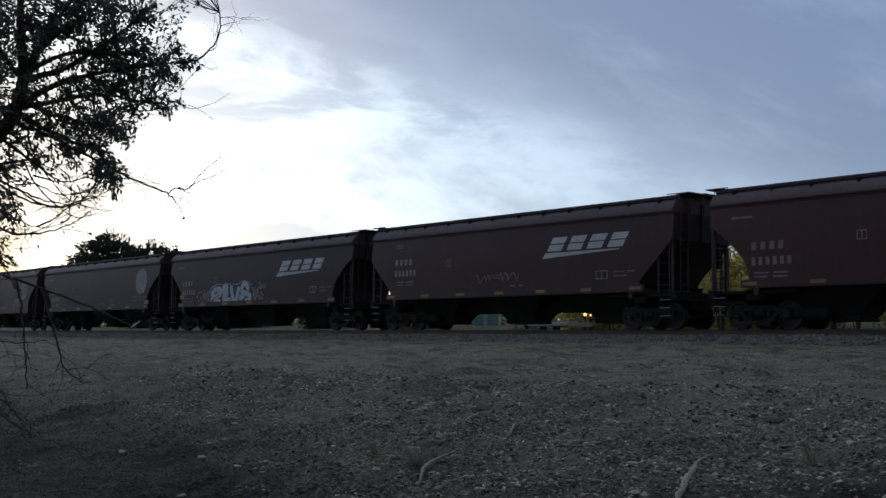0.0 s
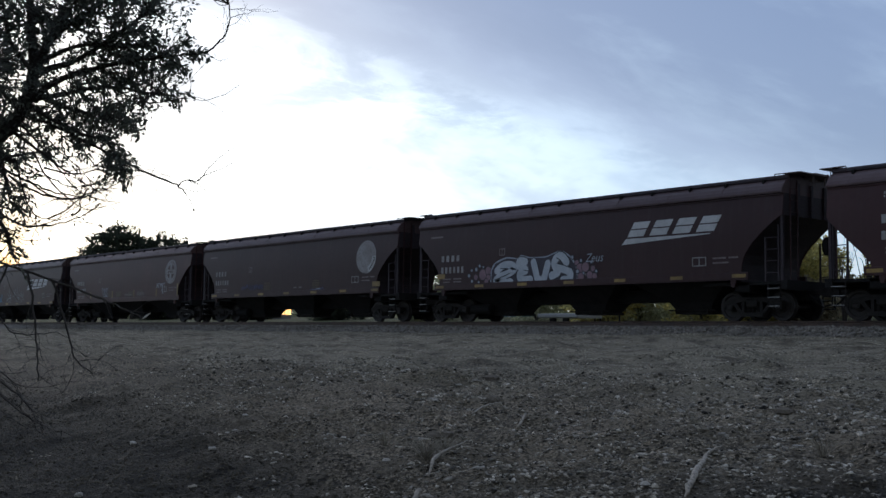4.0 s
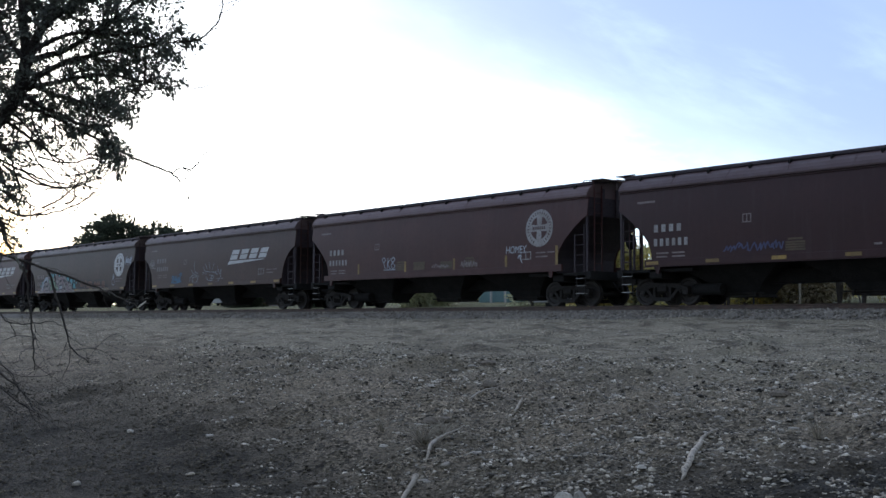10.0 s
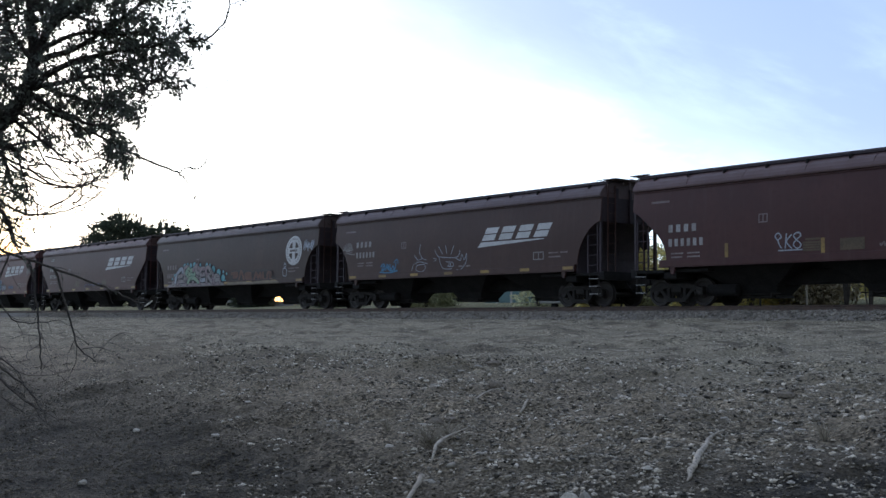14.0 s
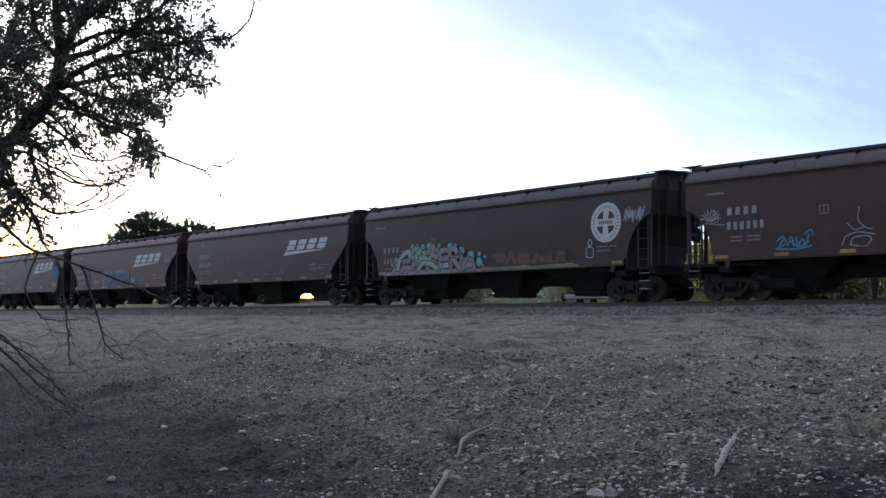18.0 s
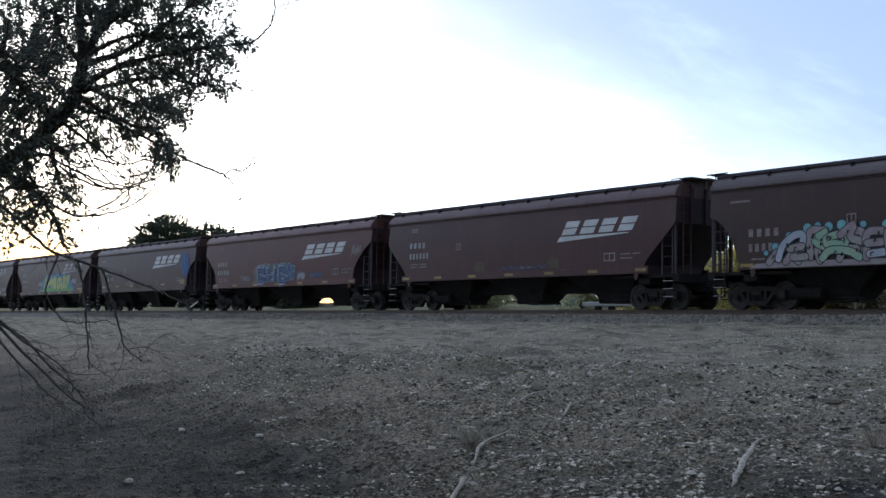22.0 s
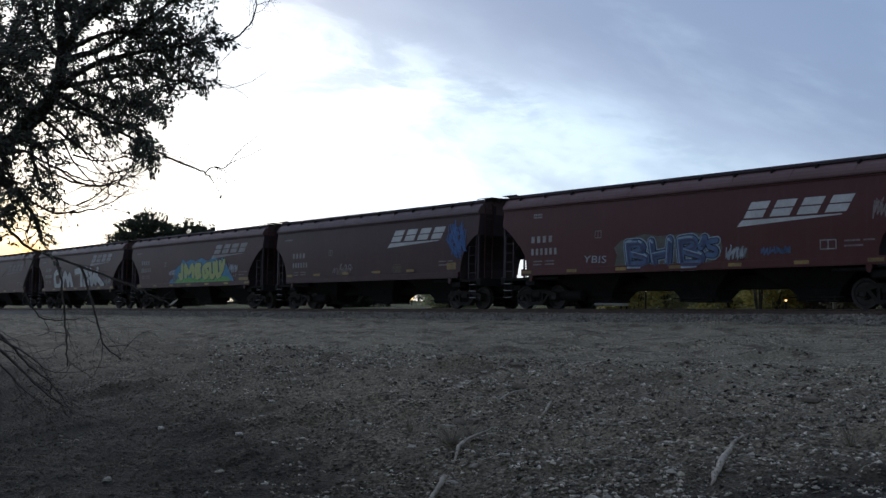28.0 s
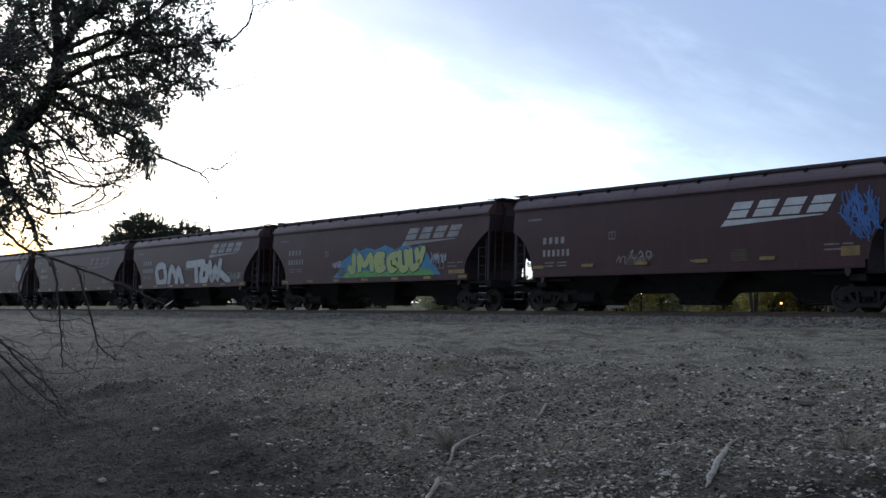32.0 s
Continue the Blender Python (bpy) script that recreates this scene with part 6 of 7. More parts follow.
    limb(0.9, 0.02, 0.008, (0.20, 0.02, 1.95), (0.88, 0.45, 2.52), (0.91, 0.67, 2.79), (0.92, 0.92, 2.80), (0.93, 1.13, 2.86))
    limb(1, 0.02, 0.006, (1.31, 0.86, 3.06), (1.17, 0.74, 3.27), (1.04, 0.65, 3.49), (0.93, 0.56, 3.71))
    limb(1, 0.02, 0.006, (1.45, 0.73, 2.92), (1.54, 0.55, 2.98), (1.66, 0.39, 3.10), (1.79, 0.24, 3.24))
    limb(1, 0.02, 0.006, (1.54, 0.84, 3.18), (1.46, 1.01, 3.15), (1.42, 1.28, 3.11), (1.38, 1.52, 3.13), (1.32, 1.68, 3.14))
    limb(1, 0.02, 0.006, (1.52, 0.83, 3.10), (1.62, 0.95, 3.00), (1.75, 1.11, 2.90), (1.87, 1.25, 2.84), (1.97, 1.33, 2.72))
    limb(0.35, 0.02, 0.006, (1.23, 0.73, 2.86), (1.34, 0.74, 2.67), (1.46, 0.74, 2.49), (1.59, 0.76, 2.36))
    limb(0.15, 0.02, 0.006, (1.19, 0.66, 2.80), (1.05, 0.63, 2.61), (0.95, 0.71, 2.41), (0.86, 0.83, 2.22))
    limb(1, 0.02, 0.006, (1.66, 0.81, 3.28), (1.56, 0.68, 3.51), (1.50, 0.65, 3.73), (1.44, 0.63, 3.90))
    limb(1, 0.02, 0.006, (1.68, 0.82, 3.35), (1.83, 0.94, 3.43), (1.98, 1.08, 3.48), (2.12, 1.23, 3.46), (2.27, 1.37, 3.48))
    limb(1, 0.02, 0.006, (1.68, 0.82, 3.35), (1.88, 0.88, 3.60), (2.02, 0.90, 3.68), (2.18, 0.95, 3.78))
    limb(0.05, 0.018, 0.004, (0.15, 0.02, 1.80), (0.91, 0.21, 2.42), (1.14, 0.50, 2.26), (1.32, 0.62, 2.09), (1.50, 0.68, 1.98), (1.70, 0.79, 1.91), (1.98, 1.09, 1.77), (2.21, 1.23, 1.68), (2.42, 1.33, 1.59))
    limb(0, 0.009, 0.005, (1.68, 0.82, 1.90), (1.72, 0.86, 1.69), (1.76, 0.88, 1.38), (1.81, 0.88, 1.16))
    limb(0, 0.009, 0.004, (1.83, 0.94, 1.84), (1.89, 1.03, 1.54), (1.95, 1.07, 1.32), (2.03, 1.17, 1.21))
    limb(0, 0.007, 0.003, (1.64, 0.70, 1.94), (1.63, 0.63, 1.69), (1.69, 0.72, 1.50), (1.75, 0.82, 1.47), (1.84, 0.99, 1.49))
    limb(0, 0.017, 0.003, (0.10, 0.00, 1.00), (1.88, -0.28, 1.81), (2.06, 0.15, 1.50), (2.20, 0.31, 1.37), (2.32, 0.42, 1.22), (2.46, 0.55, 1.08), (2.59, 0.64, 0.90))
    limb(0, 0.014, 0.002, (0.10, 0.00, 0.90), (2.01, -0.14, 1.67), (2.24, 0.30, 1.28), (2.40, 0.46, 1.08), (2.56, 0.58, 0.96), (2.70, 0.65, 0.90))
    limb(0, 0.012, 0.002, (0.10, 0.00, 0.95), (2.05, 0.02, 1.53), (2.24, 0.30, 1.35), (2.41, 0.49, 1.20), (2.53, 0.52, 1.08))
    limb(0, 0.012, 0.002, (0.10, 0.00, 0.80), (2.15, -0.01, 1.43), (2.31, 0.28, 1.19), (2.42, 0.39, 1.05), (2.56, 0.55, 0.91))
    limb(0, 0.006, 0.002, (1.72, 1.70, 3.27), (2.19, 1.41, 3.09), (2.27, 1.57, 3.11), (2.33, 1.67, 3.14), (2.36, 1.74, 3.12))
    snapped = Shape().tube([(2.42, 1.33, 1.585), (2.435, 1.345, 1.60), (2.455, 1.37, 1.625)], [0.004, 0.006, 0.003], 6)
    part("snapped_tip", snapped, M_PALEWOOD, tree, "pale bare wood of a snapped twig end")
    # upper crown out of view, added to shade the ground on the left
    for a, b, c in ((-0.9, 0.6, 4.2), (0.2, 1.0, 4.8), (-0.5, -0.9, 4.6), (0.9, 0.1, 4.9), (0.1, -0.3, 5.4), (-1.2, -0.2, 3.6), (0.4, -1.1, 3.7), (1.0, -0.9, 4.3)):
        limb(1, 0.05, 0.01, (0.15, -0.12, 3.0), (a * 0.5, b * 0.5, 2.6 + (c - 2.6) * 0.6), (a, b, c), (a * 1.5, b * 1.5, c + 0.3))
    # outer sprays of leaves on thin shoots that fill the crown's lobes
    for x, y, z, r, h in ((2.18, 1.41, 3.68, 0.30, 0.15), (1.83, 1.14, 3.68, 0.47, 0.21), (1.44, 0.72, 3.63, 0.47, 0.38), (2.08, 1.59, 3.44, 0.32, 0.12), (1.70, 1.29, 3.38, 0.47, 0.19), (1.78, 0.73, 3.20, 0.47, 0.34),
                          (1.46, 0.57, 2.96, 0.34, 0.47), (1.50, 1.21, 3.11, 0.47, 0.17), (1.87, 1.35, 3.03, 0.21, 0.13), (1.50, 1.00, 2.94, 0.47, 0.14), (1.59, 0.56, 2.46, 0.32, 0.38), (1.73, 1.42, 2.71, 0.15, 0.09),
                          (1.50, 0.25, 3.10, 0.43, 0.64), (1.21, 0.36, 2.44, 0.43, 0.51), (2.03, 0.85, 3.96, 1.06, 0.30)):
        for _ in range(int((34 + 1080 * r * h) * (0.85 if y < 0.8 and z < 3.15 else 0.66 if z > 2.6 else 0.5))):
            v = rng.normal(size=3)
            v *= rng.random() ** 0.33 / np.linalg.norm(v)
            tip = np.array((x, y, z)) + v * np.array((r, r, h))
            near = min(paths, key=lambda p: np.min(np.sum((p - tip) ** 2, 1)))
            root = near[np.argmin(np.sum((near - tip) ** 2, 1))]
            way = tip - root
            far = np.linalg.norm(way) + 1e-6
            way = way / far
            if far > 0.9:
                continue
            mid = (root + tip) / 2 + (rng.random(3) - 0.5) * 0.22 * far
            pts = smooth_path([root, mid, tip, tip + way * 0.05 + (rng.random(3) - 0.5) * 0.05], 3)
            twigs.tube(pts, list(np.linspace(0.0035, 0.0014, len(pts))), 3, cap=False)
            for _ in range(int(6 + 9 * rng.random())):
                u = rng.random() ** 0.4
                leaf_at.append(pts[int(3 + u * (len(pts) - 4))] + (rng.random(3) - 0.5) * 0.05)
                leaf_way.append(way + (rng.random(3) - 0.5) * 1.8)
    part("brushwood", twigs, M_BARK, tree, "thin bare twigs", kind="stuff")
    part("leaves", leaf_mesh("leaves", np.array(leaf_at), np.array(leaf_way), 0.034, rng, 0.48, 0.2), M_LEAF, tree, "small dull green leaves", kind="stuff")


def crown_points(rng, blobs, n):
    """Places for leaves near the skins of several lumps."""
    out, ways = [], []
    weights = np.array([b[3] ** 2 for b in blobs])
    counts = (n * weights / weights.sum()).astype(int)
    for (x, y, z, r), c in zip(blobs, counts):
        v = rng.normal(size=(c, 3))
        v /= np.linalg.norm(v, axis=1, keepdims=True)
        lump = 1 + 0.30 * np.sin(v[:, 0] * 7 + x) * np.sin(v[:, 1] * 6 + y) + 0.22 * np.sin(v[:, 2] * 11 + z)
        rad = r * lump * (0.55 + 0.45 * rng.random(c) ** 0.6)
        out.append(np.array((x, y, z)) + v * rad[:, None] * np.array((1, 1, 0.85)))
        ways.append(v)
    return np.concatenate(out), np.concatenate(ways)


def bush(x, y, height, spread, mat, label, rng, name="bush", leaves=12000, size=0.17, category="bush", stem=0.05):
    z = float(ground_z(x, y))
    b = thing(name, label, category, at=pose(x, y, z))
    blobs = []
    for k in range(6):
        a, q = rng.random() * 6.28, rng.random() ** 0.5
        r = spread * (0.32 + 0.2 * rng.random())
        zz = height * (0.12 + 0.62 * k / 5 + 0.08 * rng.random())
        blobs.append((math.cos(a) * q * spread * 0.7, math.sin(a) * q * spread * 0.6, zz, min(r * 1.25, height - zz + 0.15)))
    wood = Shape()
    for bx, by, bz, r in blobs:
        path = smooth_path([(bx * 0.1, by * 0.1, -0.05), (bx * 0.4, by * 0.4, bz * 0.5), (bx, by, bz), (bx * 1.1, by, bz + r * 0.6)], 4, 0.04, rng)
        wood.tube(path, list(np.linspace(stem, stem * 0.2, len(path))), 5)
    part("branchwork", wood, M_BARK, b)
    at, way = crown_points(rng, blobs, leaves)
    part("crown", leaf_mesh("crown", at, way, size, rng, 0.6), mat, b, kind="stuff")
    return b


def far_tree():
    rng = np.random.default_rng(30)
    x, y = -136.0, 62.5
    z = float(ground_z(x, y))
    t = thing("tree", "dark full-crowned tree far beyond the railway", "tree", at=pose(x, y, z, 0, 0, 24))
    part("trunk", Shape().tube(smooth_path([(0, 0, -0.2), (0.1, 0, 2.5), (-0.2, 0, 5.5), (0, 0, 8.5)], 4), list(np.linspace(0.42, 0.15, 13)), 10), M_BARK, t, smooth=True)
    blobs = [(-3.9, 0, 9.0, 3.14), (-7.0, 0.5, 7.9, 2.46), (-1.3, -0.5, 9.4, 2.8), (1.8, 0.5, 8.2, 2.35), (4.7, 0, 8.8, 2.35), (7.3, 0.3, 8.2, 2.24), (0.0, 1.2, 6.4, 3.36), (4.7, -0.6, 6.4, 2.46), (-4.7, -0.3, 6.0, 2.69), (9.1, 0, 7.2, 1.57), (-3.4, 0.2, 10.6, 1.57), (-8.6, 0, 6.8, 1.57)]
    for bx, by, bz, r in blobs:
        path = smooth_path([(0, 0, 4.5), (bx * 0.5, by * 0.5, bz * 0.75), (bx, by, bz)], 4)
        part("limb", Shape().tube(path, list(np.linspace(0.15, 0.03, len(path))), 6), M_BARK, t, smooth=True)
    at, way = crown_points(rng, blobs, 30000)
    part("crown", leaf_mesh("crown", at, way, 0.34, rng, 0.6), M_FARLEAF, t, "dense dark green crown", kind="stuff")


def far_bushes():
    rng = np.random.default_rng(5)
    rows = (  # x/y, y, height, spread, material, label
        (-0.40, 50, 3.2, 2.6, M_OLIVE, "olive green bush beyond the tracks"),
        (-0.50, 48, 4.4, 2.2, M_GOLD, "yellowing bush beyond the tracks"),
        (-0.60, 50, 2.4, 2.4, M_STRAW, "dry tan bush beyond the tracks"),
        (-0.635, 49, 4.3, 2.0, M_GOLD, "yellow autumn bush beyond the tracks"),
        (-0.68, 46, 4.6, 2.0, M_GOLD, "yellow autumn bush beyond the tracks"),
        (-0.735, 48, 4.8, 2.1, M_GOLD, "yellow autumn bush beyond the tracks"),
        (-0.60, 57, 4.2, 2.6, M_GOLD, "yellow autumn bush beyond the tracks"),
        (-0.66, 56, 4.8, 2.8, M_GOLD, "yellow autumn bush beyond the tracks"),
        (-0.71, 57, 5.0, 2.8, M_GOLD, "yellow autumn bush beyond the tracks"),
        (-0.77, 56, 3.4, 2.2, M_OLIVE, "olive green bush beyond the tracks"),
        (-0.82, 50, 3.4, 2.2, M_OLIVE, "olive green bush beyond the tracks"),
        (-0.868, 48, 3.9, 2.3, M_GOLD, "yellow autumn bush beyond the tracks"),
        (-0.993, 52, 4.0, 2.5, M_OLIVE, "olive green bush beyond the tracks"),
        (-1.158, 54, 3.7, 2.7, M_OLIVE, "olive green bush beyond the tracks"),
        (-1.22, 52, 2.8, 2.2, M_OLIVE, "olive green bush beyond the tracks"),
        (-1.44, 54, 2.0, 2.4, M_FARLEAF, "dark green bush beyond the tracks"),
        (-1.70, 56, 1.8, 2.4, M_FARLEAF, "dark green bush beyond the tracks"),
        (-2.05, 58, 2.0, 2.8, M_FARLEAF, "dark green bush beyond the tracks"),
    )
    for q, y, h, s, m, label in rows:
        bush(q * y, y, h, s, m, label, rng)
    # low hedge that closes the yard
    for k in range(46):
        q = -0.30 - 0.055 * k
        y = 74 + 6 * rng.random()
        bush(q * y, y, 1.9 + 1.0 * rng.random(), 3.2, (M_OLIVE, M_FARLEAF, M_FARLEAF, M_OLIVE, M_STRAW)[int(rng.random() * 5)], "low hedge bush far beyond the tracks", rng, leaves=700, size=0.42)
    # thin bare saplings that show between two cars
    for q, y, h in ((-0.545, 46, 5.2), (-0.57, 47, 4.4), (-0.70, 45, 5.0)):
        x = q * y
        t = thing("sapling", "thin bare grey sapling beyond the tracks", "sapling", "bare saplings", at=pose(x, y, float(ground_z(x, y))))
        for _ in range(14):
            s, a = Shape(), rng.random(3) - 0.5
            path = smooth_path([(a[0] * 0.2, a[1] * 0.2, 0), (a[0] * 0.7, a[1] * 0.7, h * 0.5), (a[0] * 1.8, a[1] * 1.6, h * (0.75 + 0.5 * a[2]))], 4, 0.06, rng)
            part("stem", s.tube(path, list(np.linspace(0.035, 0.006, len(path))), 4), M_BARK, t)


M_TEAL = material("weathered_teal_boards", ((0.085, 0.16, 0.16), (0.12, 0.20, 0.20), (0.07, 0.12, 0.12)), rough=0.7, scales=(0.8, 14.0), depth=0.006)
M_PLASTER = material("off_white_wall", ((0.36, 0.3525, 0.3375), (0.42, 0.4125, 0.3975), (0.3, 0.2925, 0.2775)), rough=0.75, scales=(0.7, 12.0), depth=0.004)
M_ROOF = material("grey_sheet_roof", ((0.16, 0.16, 0.17), (0.22, 0.22, 0.23), (0.12, 0.12, 0.125)), rough=0.5, scales=(0.7, 14.0), depth=0.004)
M_LIT = material("lit_window", ((1.0, 0.52, 0.18), (1.0, 0.42, 0.12)), rough=0.4, scales=(2.0, 8.0), bump=0.0, glow=4.0)
M_BULB = material("warm_lamp_glass", ((1.0, 0.56, 0.22), (1.0, 0.46, 0.16)), rough=0.4, scales=(2.0, 8.0), bump=0.0, glow=3.4)


def shed(x, y, w, d, h, wall, label, lit=0, yaw=0.0, name="shed"):
    z = float(ground_z(x, y)) - 0.05
    s = thing(name, label, "shed", at=pose(x, y, z, 0, 0, yaw))
    part("wall", Shape().box(-w / 2, w / 2, -d / 2, d / 2, 0, h), wall, s)
    gable = [(-d / 2 - 0.25, h - 0.02), (0, h + d * 0.16), (d / 2 + 0.25, h - 0.02), (d / 2 + 0.25, h + 0.08), (0, h + d * 0.16 + 0.1), (-d / 2 - 0.25, h + 0.08)]
    part("roof", Shape().prism(gable, -w / 2 - 0.2, w / 2 + 0.2), M_ROOF, s)
    for k in range(lit):
        cx = -w / 2 + w * (k + 0.5) / lit
        win = part("window", Shape().box(cx - 0.29, cx + 0.29, -d / 2 - 0.05, -d / 2 + 0.02, h - 1.0, h - 0.35), M_LIT, s, "window glowing warm")
        fr = Shape()
        for a in (-0.315, -0.03, 0.275):
            fr.box(cx + a, cx + a + 0.04, -d / 2 - 0.08, -d / 2 - 0.052, h - 1.04, h - 0.31)
        fr.box(cx - 0.315, cx + 0.315, -d / 2 - 0.08, -d / 2 - 0.052, h - 1.06, h - 1.0)
        fr.box(cx - 0.315, cx + 0.315, -d / 2 - 0.08, -d / 2 - 0.052, h - 0.35, h - 0.29)
        part("window_frame", fr, M_PLASTER, win)
    return s


def yard_lamp(x, y, z, k=1.0):
    g = float(ground_z(x, y))
    t = thing("yard_lamp", "small lit yard lamp on a thin post", "lamp", "yard lamps", at=pose(x, y, g))
    part("post", Shape().tube([(0, 0, -0.1), (0, 0, z - g - 0.10 * k)], [0.05, 0.04], 8), M_UNDER, t)
    part("lantern", Shape().lathe([(-0.10 * k, 0.05 * k), (-0.06 * k, 0.10 * k), (0.06 * k, 0.11 * k), (0.10 * k, 0.06 * k)], (0, 0, z - g), "z", 10), M_BULB, t, "glowing warm glass")
    part("cap", Shape().lathe([(0.10 * k, 0.13 * k), (0.13 * k, 0.12 * k), (0.18 * k, 0.03 * k)], (0, 0, z - g), "z", 10), M_UNDER, t)


def far_yard():
    shed(-65.6, 63.5, 4.4, 3.0, 1.65, M_TEAL, "weathered teal shed beyond the tracks")
    for q in (-1.070, -1.043):
        x = q * 61
        solid("gate_post", Shape().box(-0.07, 0.07, -0.07, 0.07, -0.1, 1.9, 0.015), M_PLASTER, "white painted gate post", "post", "gate posts", at=pose(x, 61, float(ground_z(x, 61))))
    x = -0.613 * 46
    solid("gate_post", Shape().box(-0.032, 0.032, -0.032, 0.032, -0.1, 1.75, 0.01), M_WEED, "grey weathered post among bushes", "post", at=pose(x, 46, float(ground_z(x, 46))))
    for q, y, w, h in ((-0.936, 45, 3.0, 0.58), (-1.77, 66, 6.0, 1.0)):
        x = q * y
        t = thing("trailer", "low pale trailer parked beyond the tracks", "trailer", "parked trailers", at=pose(x, y, float(ground_z(x, y))))
        part("box", Shape().box(-w / 2, w / 2, -1.0, 1.0, 0.34, h, 0.04), M_PLASTER, t)
        for wx in (-0.5, 0.5):
            part("wheel", Shape().lathe([(-0.1, 0.08), (-0.1, 0.19), (-0.06, 0.22), (0.06, 0.22), (0.1, 0.19), (0.1, 0.08)], (wx, -0.80, 0.215), "y", 16), M_UNDER, t)
        part("tow_bar", Shape().tube([(-w / 2 - 1.0, 0, 0.45), (-w / 2 + 0.1, 0, 0.4)], 0.05, 6), M_UNDER, t)
    shed(-96.6, 60.5, 1.9, 2.4, 1.45, M_ROOF, "small dark shed with glowing windows", 3, 58)
    yard_lamp(-78.9, 60.0, 3.60)
    yard_lamp(-77.9, 59.6, 3.56)
    yard_lamp(-41.15, 46.0, 3.24, 0.8)
    yard_lamp(-40.75, 46.0, 3.20, 0.5)
    yard_lamp(-39.38, 46.0, 3.37, 0.5)
    yard_lamp(-28.7, 43.0, 2.72, 0.45)


near_tree()
far_tree()
far_bushes()
far_yard()


# ---- sticks, stones and dry growth on the bank ----
def on_bank(x, y, up=0.0):
    return (x, y, float(ground_z(x, y)) + up)


def stick(pts, r0, r1, label, rng, girth=None):
    """A dead stick through places on the bank; girth gives its radius along its length."""
    path = [on_bank(x, y, up) for x, y, up in pts]
    o = path[0]
    path = smooth_path([(p[0] - o[0], p[1] - o[1], p[2] - o[2]) for p in path], 5, 0.006, rng)
    n = len(path)
    girth = girth or (r0, r1)
    radii = [float(np.interp(i / (n - 1), np.linspace(0, 1, len(girth)), girth)) * (1 + 0.10 * math.sin(i * 1.7) * (max(girth) > 0.02)) for i in range(n)]
    solid("stick", Shape().tube(path, radii, 9), M_DRIFT, label, "stick", "dead sticks", at=pose(*o), smooth=True)


def stone(x, y, w, d, h, mat, label, rng, yaw=0.0):
    bm = bmesh.new()
    bmesh.ops.create_icosphere(bm, subdivisions=2, radius=1.0)
    ph = rng.random(3) * 6
    for v in bm.verts:
        c = v.co
        k = 1 + 0.12 * math.sin(4 * c.x + ph[0]) + 0.12 * math.sin(5 * c.y + ph[1]) + 0.10 * math.sin(6 * c.z + ph[2])
        v.co = Vector((c.x * w * k, c.y * d * k, max(c.z, -0.35) * h * k))
    me = bpy.data.meshes.new("stone")
    bm.to_mesh(me)
    bm.free()
    solid("stone", me, mat, label, "stone", "larger stones on the bank", at=pose(*on_bank(x, y, 0.2 * h), 0, 0, yaw))


def tuft(x, y, height, n, label, rng, spread=0.5):
    s = Shape()
    for _ in range(n):
        a = rng.random(3) - 0.5
        path = smooth_path([(a[0] * 0.05, a[1] * 0.05, 0), (a[0] * spread * height, a[1] * spread * height, height * 0.6), (a[0] * 1.8 * spread * height, a[1] * 1.8 * spread * height, height * (0.8 + 0.4 * a[2]))], 3)
        s.tube(path, list(np.linspace(0.0035, 0.0012, len(path))), 3)
    weed = thing("dry_weed", label, "weed", "dry weeds", at=pose(*on_bank(x, y)))
    part("growth", s, M_WEED, weed, kind="stuff")


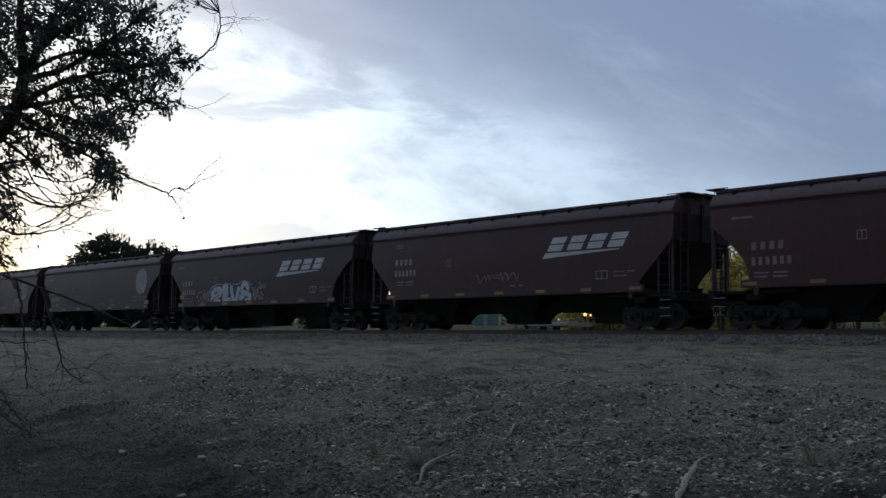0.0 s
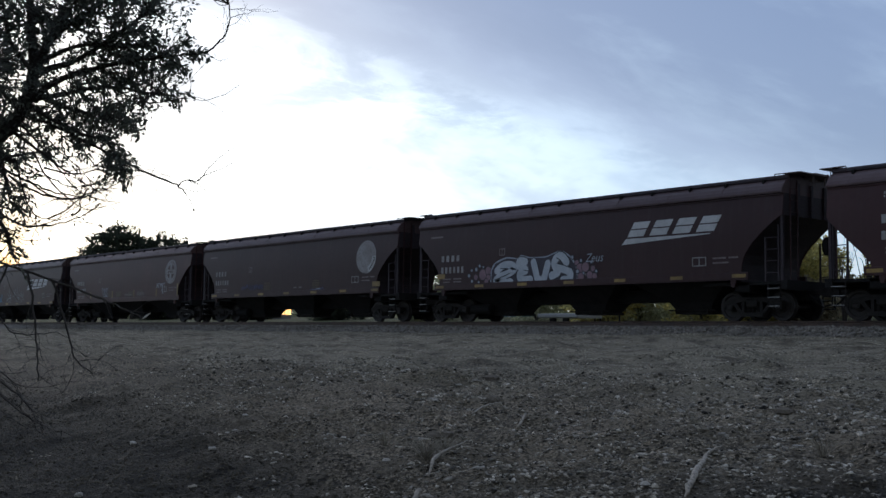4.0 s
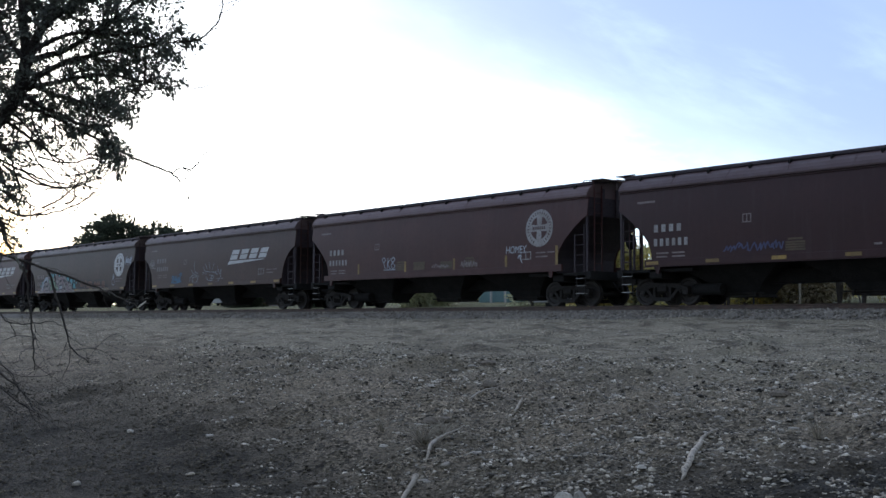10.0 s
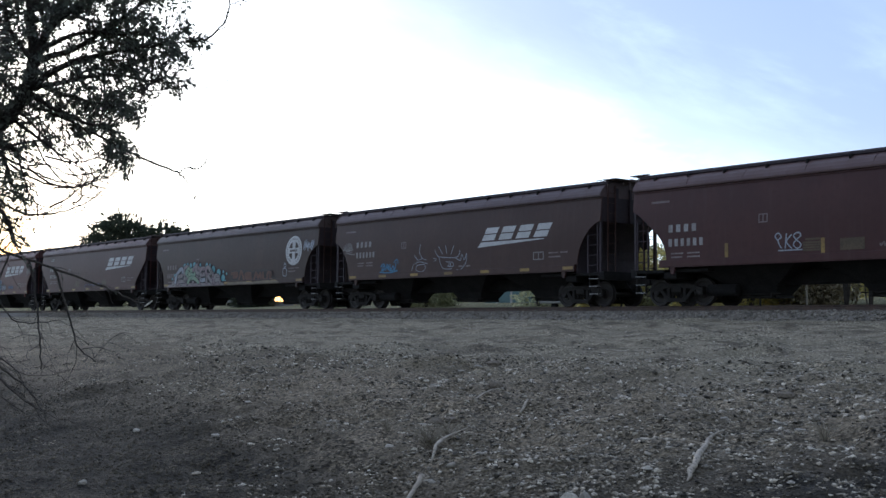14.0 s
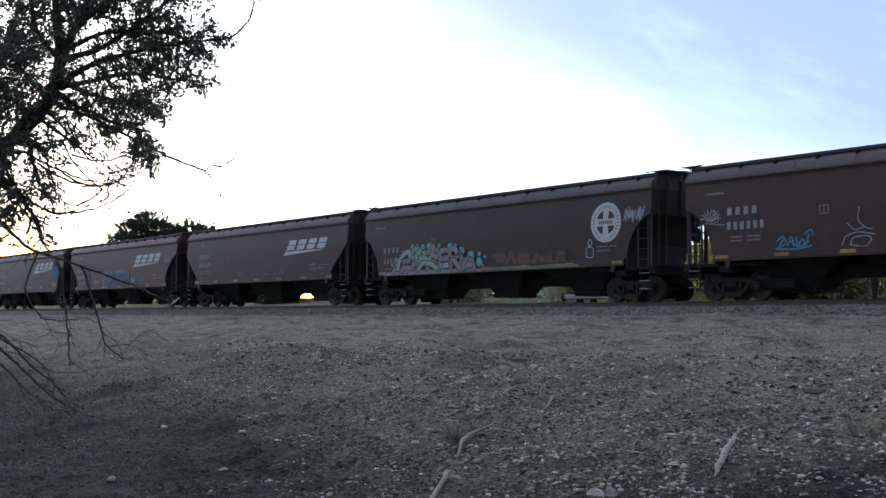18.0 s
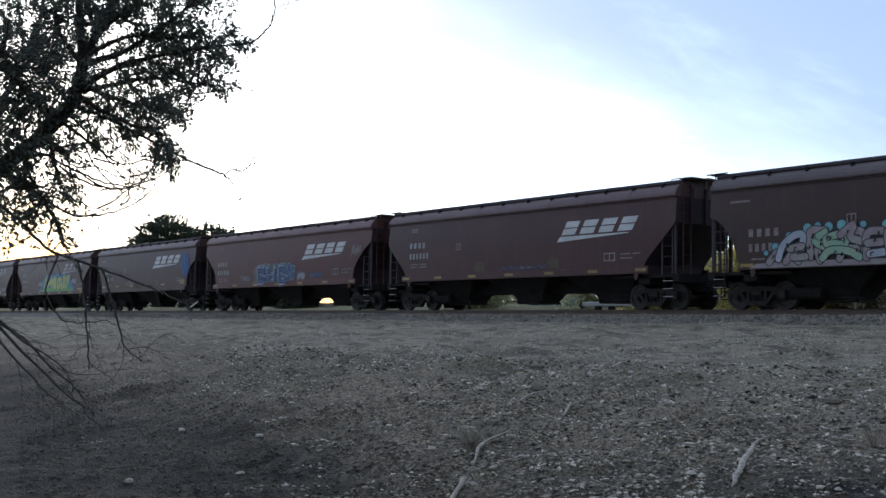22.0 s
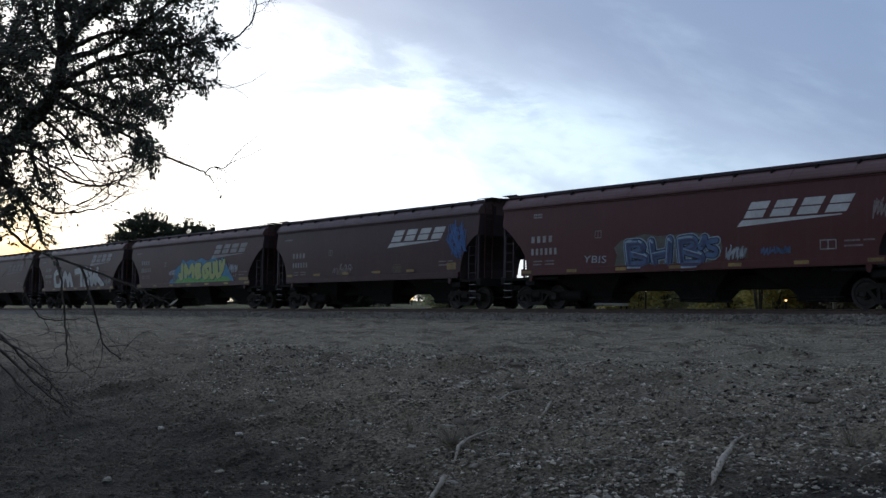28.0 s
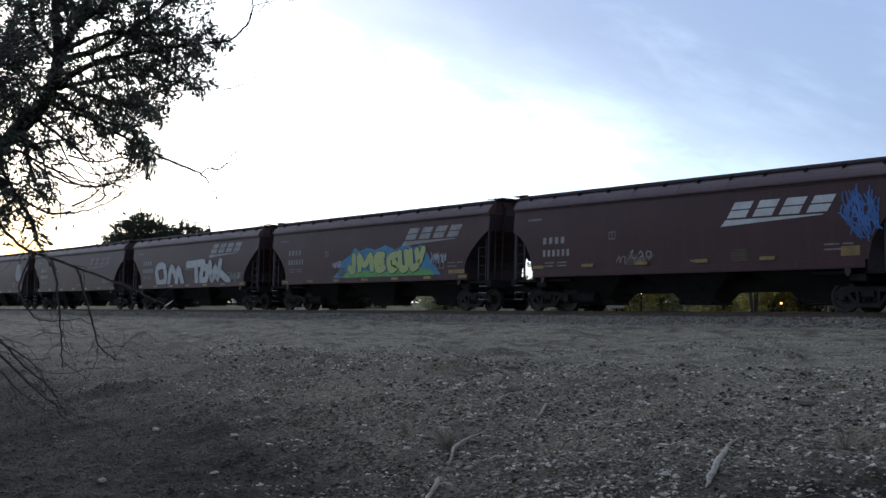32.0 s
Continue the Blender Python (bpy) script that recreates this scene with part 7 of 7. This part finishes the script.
def bank_details():
    rng = np.random.default_rng(77)
    stick([(-5.10, 7.14, 0.02), (-5.08, 7.04, 0.03), (-5.02, 6.85, 0.035), (-4.92, 6.66, 0.03), (-4.74, 6.35, 0.03), (-4.60, 6.12, 0.03), (-4.53, 5.97, 0.02)], 0, 0, "bleached crooked dead branch lying on gravel", rng, (0.004, 0.008, 0.013, 0.020, 0.023, 0.022, 0.017))
    stick([(-4.57, 6.02, 0.02), (-4.50, 5.93, 0.03), (-4.47, 5.86, 0.005)], 0, 0, "dark splintered stub of a dead branch", rng, (0.020, 0.014, 0.005))
    stick([(-6.22, 5.08, 0.05), (-6.17, 5.01, 0.03), (-6.08, 4.87, 0.02), (-5.92, 4.68, 0.01)], 0.020, 0.016, "short bleached stick on the gravel", rng)
    stick([(-6.62, 5.50, 0.01), (-6.75, 5.65, 0.06), (-6.90, 5.82, 0.07), (-7.02, 6.02, 0.05), (-7.28, 6.46, 0.03)], 0, 0, "pale bent branch lying on gravel", rng, (0.008, 0.014, 0.016, 0.010, 0.004))
    stick([(-7.82, 7.02, 0.02), (-8.10, 7.46, 0.035), (-8.43, 7.98, 0.03)], 0.010, 0.006, "thin pale stick on the gravel", rng)
    stick([(-7.20, 7.02, 0.02), (-7.32, 7.24, 0.03)], 0.013, 0.010, "short pale stick on the gravel", rng)
    stick([(-5.22, 6.10, 0.05), (-5.27, 6.20, 0.07), (-5.36, 6.25, 0.02)], 0.007, 0.005, "curled white twig on the gravel", rng)
    for _ in range(26):
        y = 4.4 + 7 * rng.random()
        x = -y * (0.55 + 1.2 * rng.random())
        a = rng.random() * 3.14
        l = 0.05 + 0.10 * rng.random()
        stick([(x, y, 0.015), (x + l * 0.5 * math.cos(a), y + l * 0.5 * math.sin(a), 0.025), (x + l * math.cos(a + 0.3), y + l * math.sin(a + 0.3), 0.015)], 0.004, 0.003, "twig scrap on the gravel", rng)
    stone(-10.73, 9.97, 0.12, 0.10, 0.06, M_ROCK, "dark lump of earth at the bank's edge", rng)
    stone(-8.71, 8.13, 0.085, 0.07, 0.055, M_ROCK, "brown rounded stone on the gravel", rng)
    stone(-5.66, 8.86, 0.11, 0.06, 0.035, M_ROCK, "flat grey stone slab", rng)
    stone(-7.70, 6.45, 0.085, 0.05, 0.05, M_ROCK, "tilted grey stone slab on the gravel", rng, 35)
    stone(-7.58, 6.52, 0.07, 0.05, 0.035, M_ROCK, "tilted grey stone slab on the gravel", rng, -20)
    stone(-4.90, 5.22, 0.055, 0.04, 0.045, M_PALE, "pale broken stone on the gravel", rng, 20)
    stone(-4.82, 5.27, 0.045, 0.04, 0.04, M_PALE, "pale broken stone on the gravel", rng, 70)
    stone(-6.25, 5.18, 0.05, 0.03, 0.02, M_PALE, "pale flat pebble on the gravel", rng)
    stone(-8.83, 3.65, 0.045, 0.035, 0.025, M_PALE, "pale flat pebble on the gravel", rng)
    stone(-10.94, 5.08, 0.045, 0.035, 0.025, M_PALE, "pale flat pebble on the gravel", rng)
    stone(-4.80, 5.86, 0.045, 0.03, 0.02, M_PALE, "pale flat pebble on the gravel", rng)
    stone(-23.44, 12.26, 0.12, 0.08, 0.04, M_PALE, "pale flat stone on the road", rng)
    for _ in range(60):
        y = 4.3 + 6.5 * rng.random()
        x = -y * (0.5 + 1.4 * rng.random())
        q = 0.018 + 0.022 * rng.random()
        stone(x, y, q * 1.3, q, q * 0.5, M_PALE if rng.random() < 0.7 else M_STONE, "pale flat pebble on the gravel", rng, 360 * rng.random())
    tuft(-7.12, 5.88, 0.17, 44, "grey dry weed on the gravel bank", rng, 1.7)
    tuft(-9.6, 6.6, 0.12, 16, "grey dry weed on the gravel bank", rng, 0.9)
    tuft(-5.9, 7.9, 0.10, 12, "grey dry weed on the gravel bank", rng, 0.9)
    tuft(-7.3, 6.25, 0.12, 30, "grey dry weed on the gravel bank", rng, 1.7)
    tuft(-7.7, 5.9, 0.14, 20, "grey dry weed on the gravel bank", rng, 1.2)
    tuft(-4.35, 7.3, 0.14, 24, "grey dry weed on the gravel bank", rng, 1.2)


bank_details()


# ---- what moves ----
def motions():
    ts = [0.5 * k for k in range(65)]
    for car, c in CARS:
        walk(car, [(t, pose(c + train_at(t), RAIL_Y, RAIL_Z)) for t in ts])
    turn = [(k * 4 / FPS, math.degrees((train_at(k * 4 / FPS) - train_at(0)) / 0.457)) for k in range(241)]
    for n, (wheel, d) in enumerate(ROLLING):
        walk(wheel, [(t, pose(d, 0, 0.457, 0, a + 37 * n, 0)) for t, a in turn])


motions()
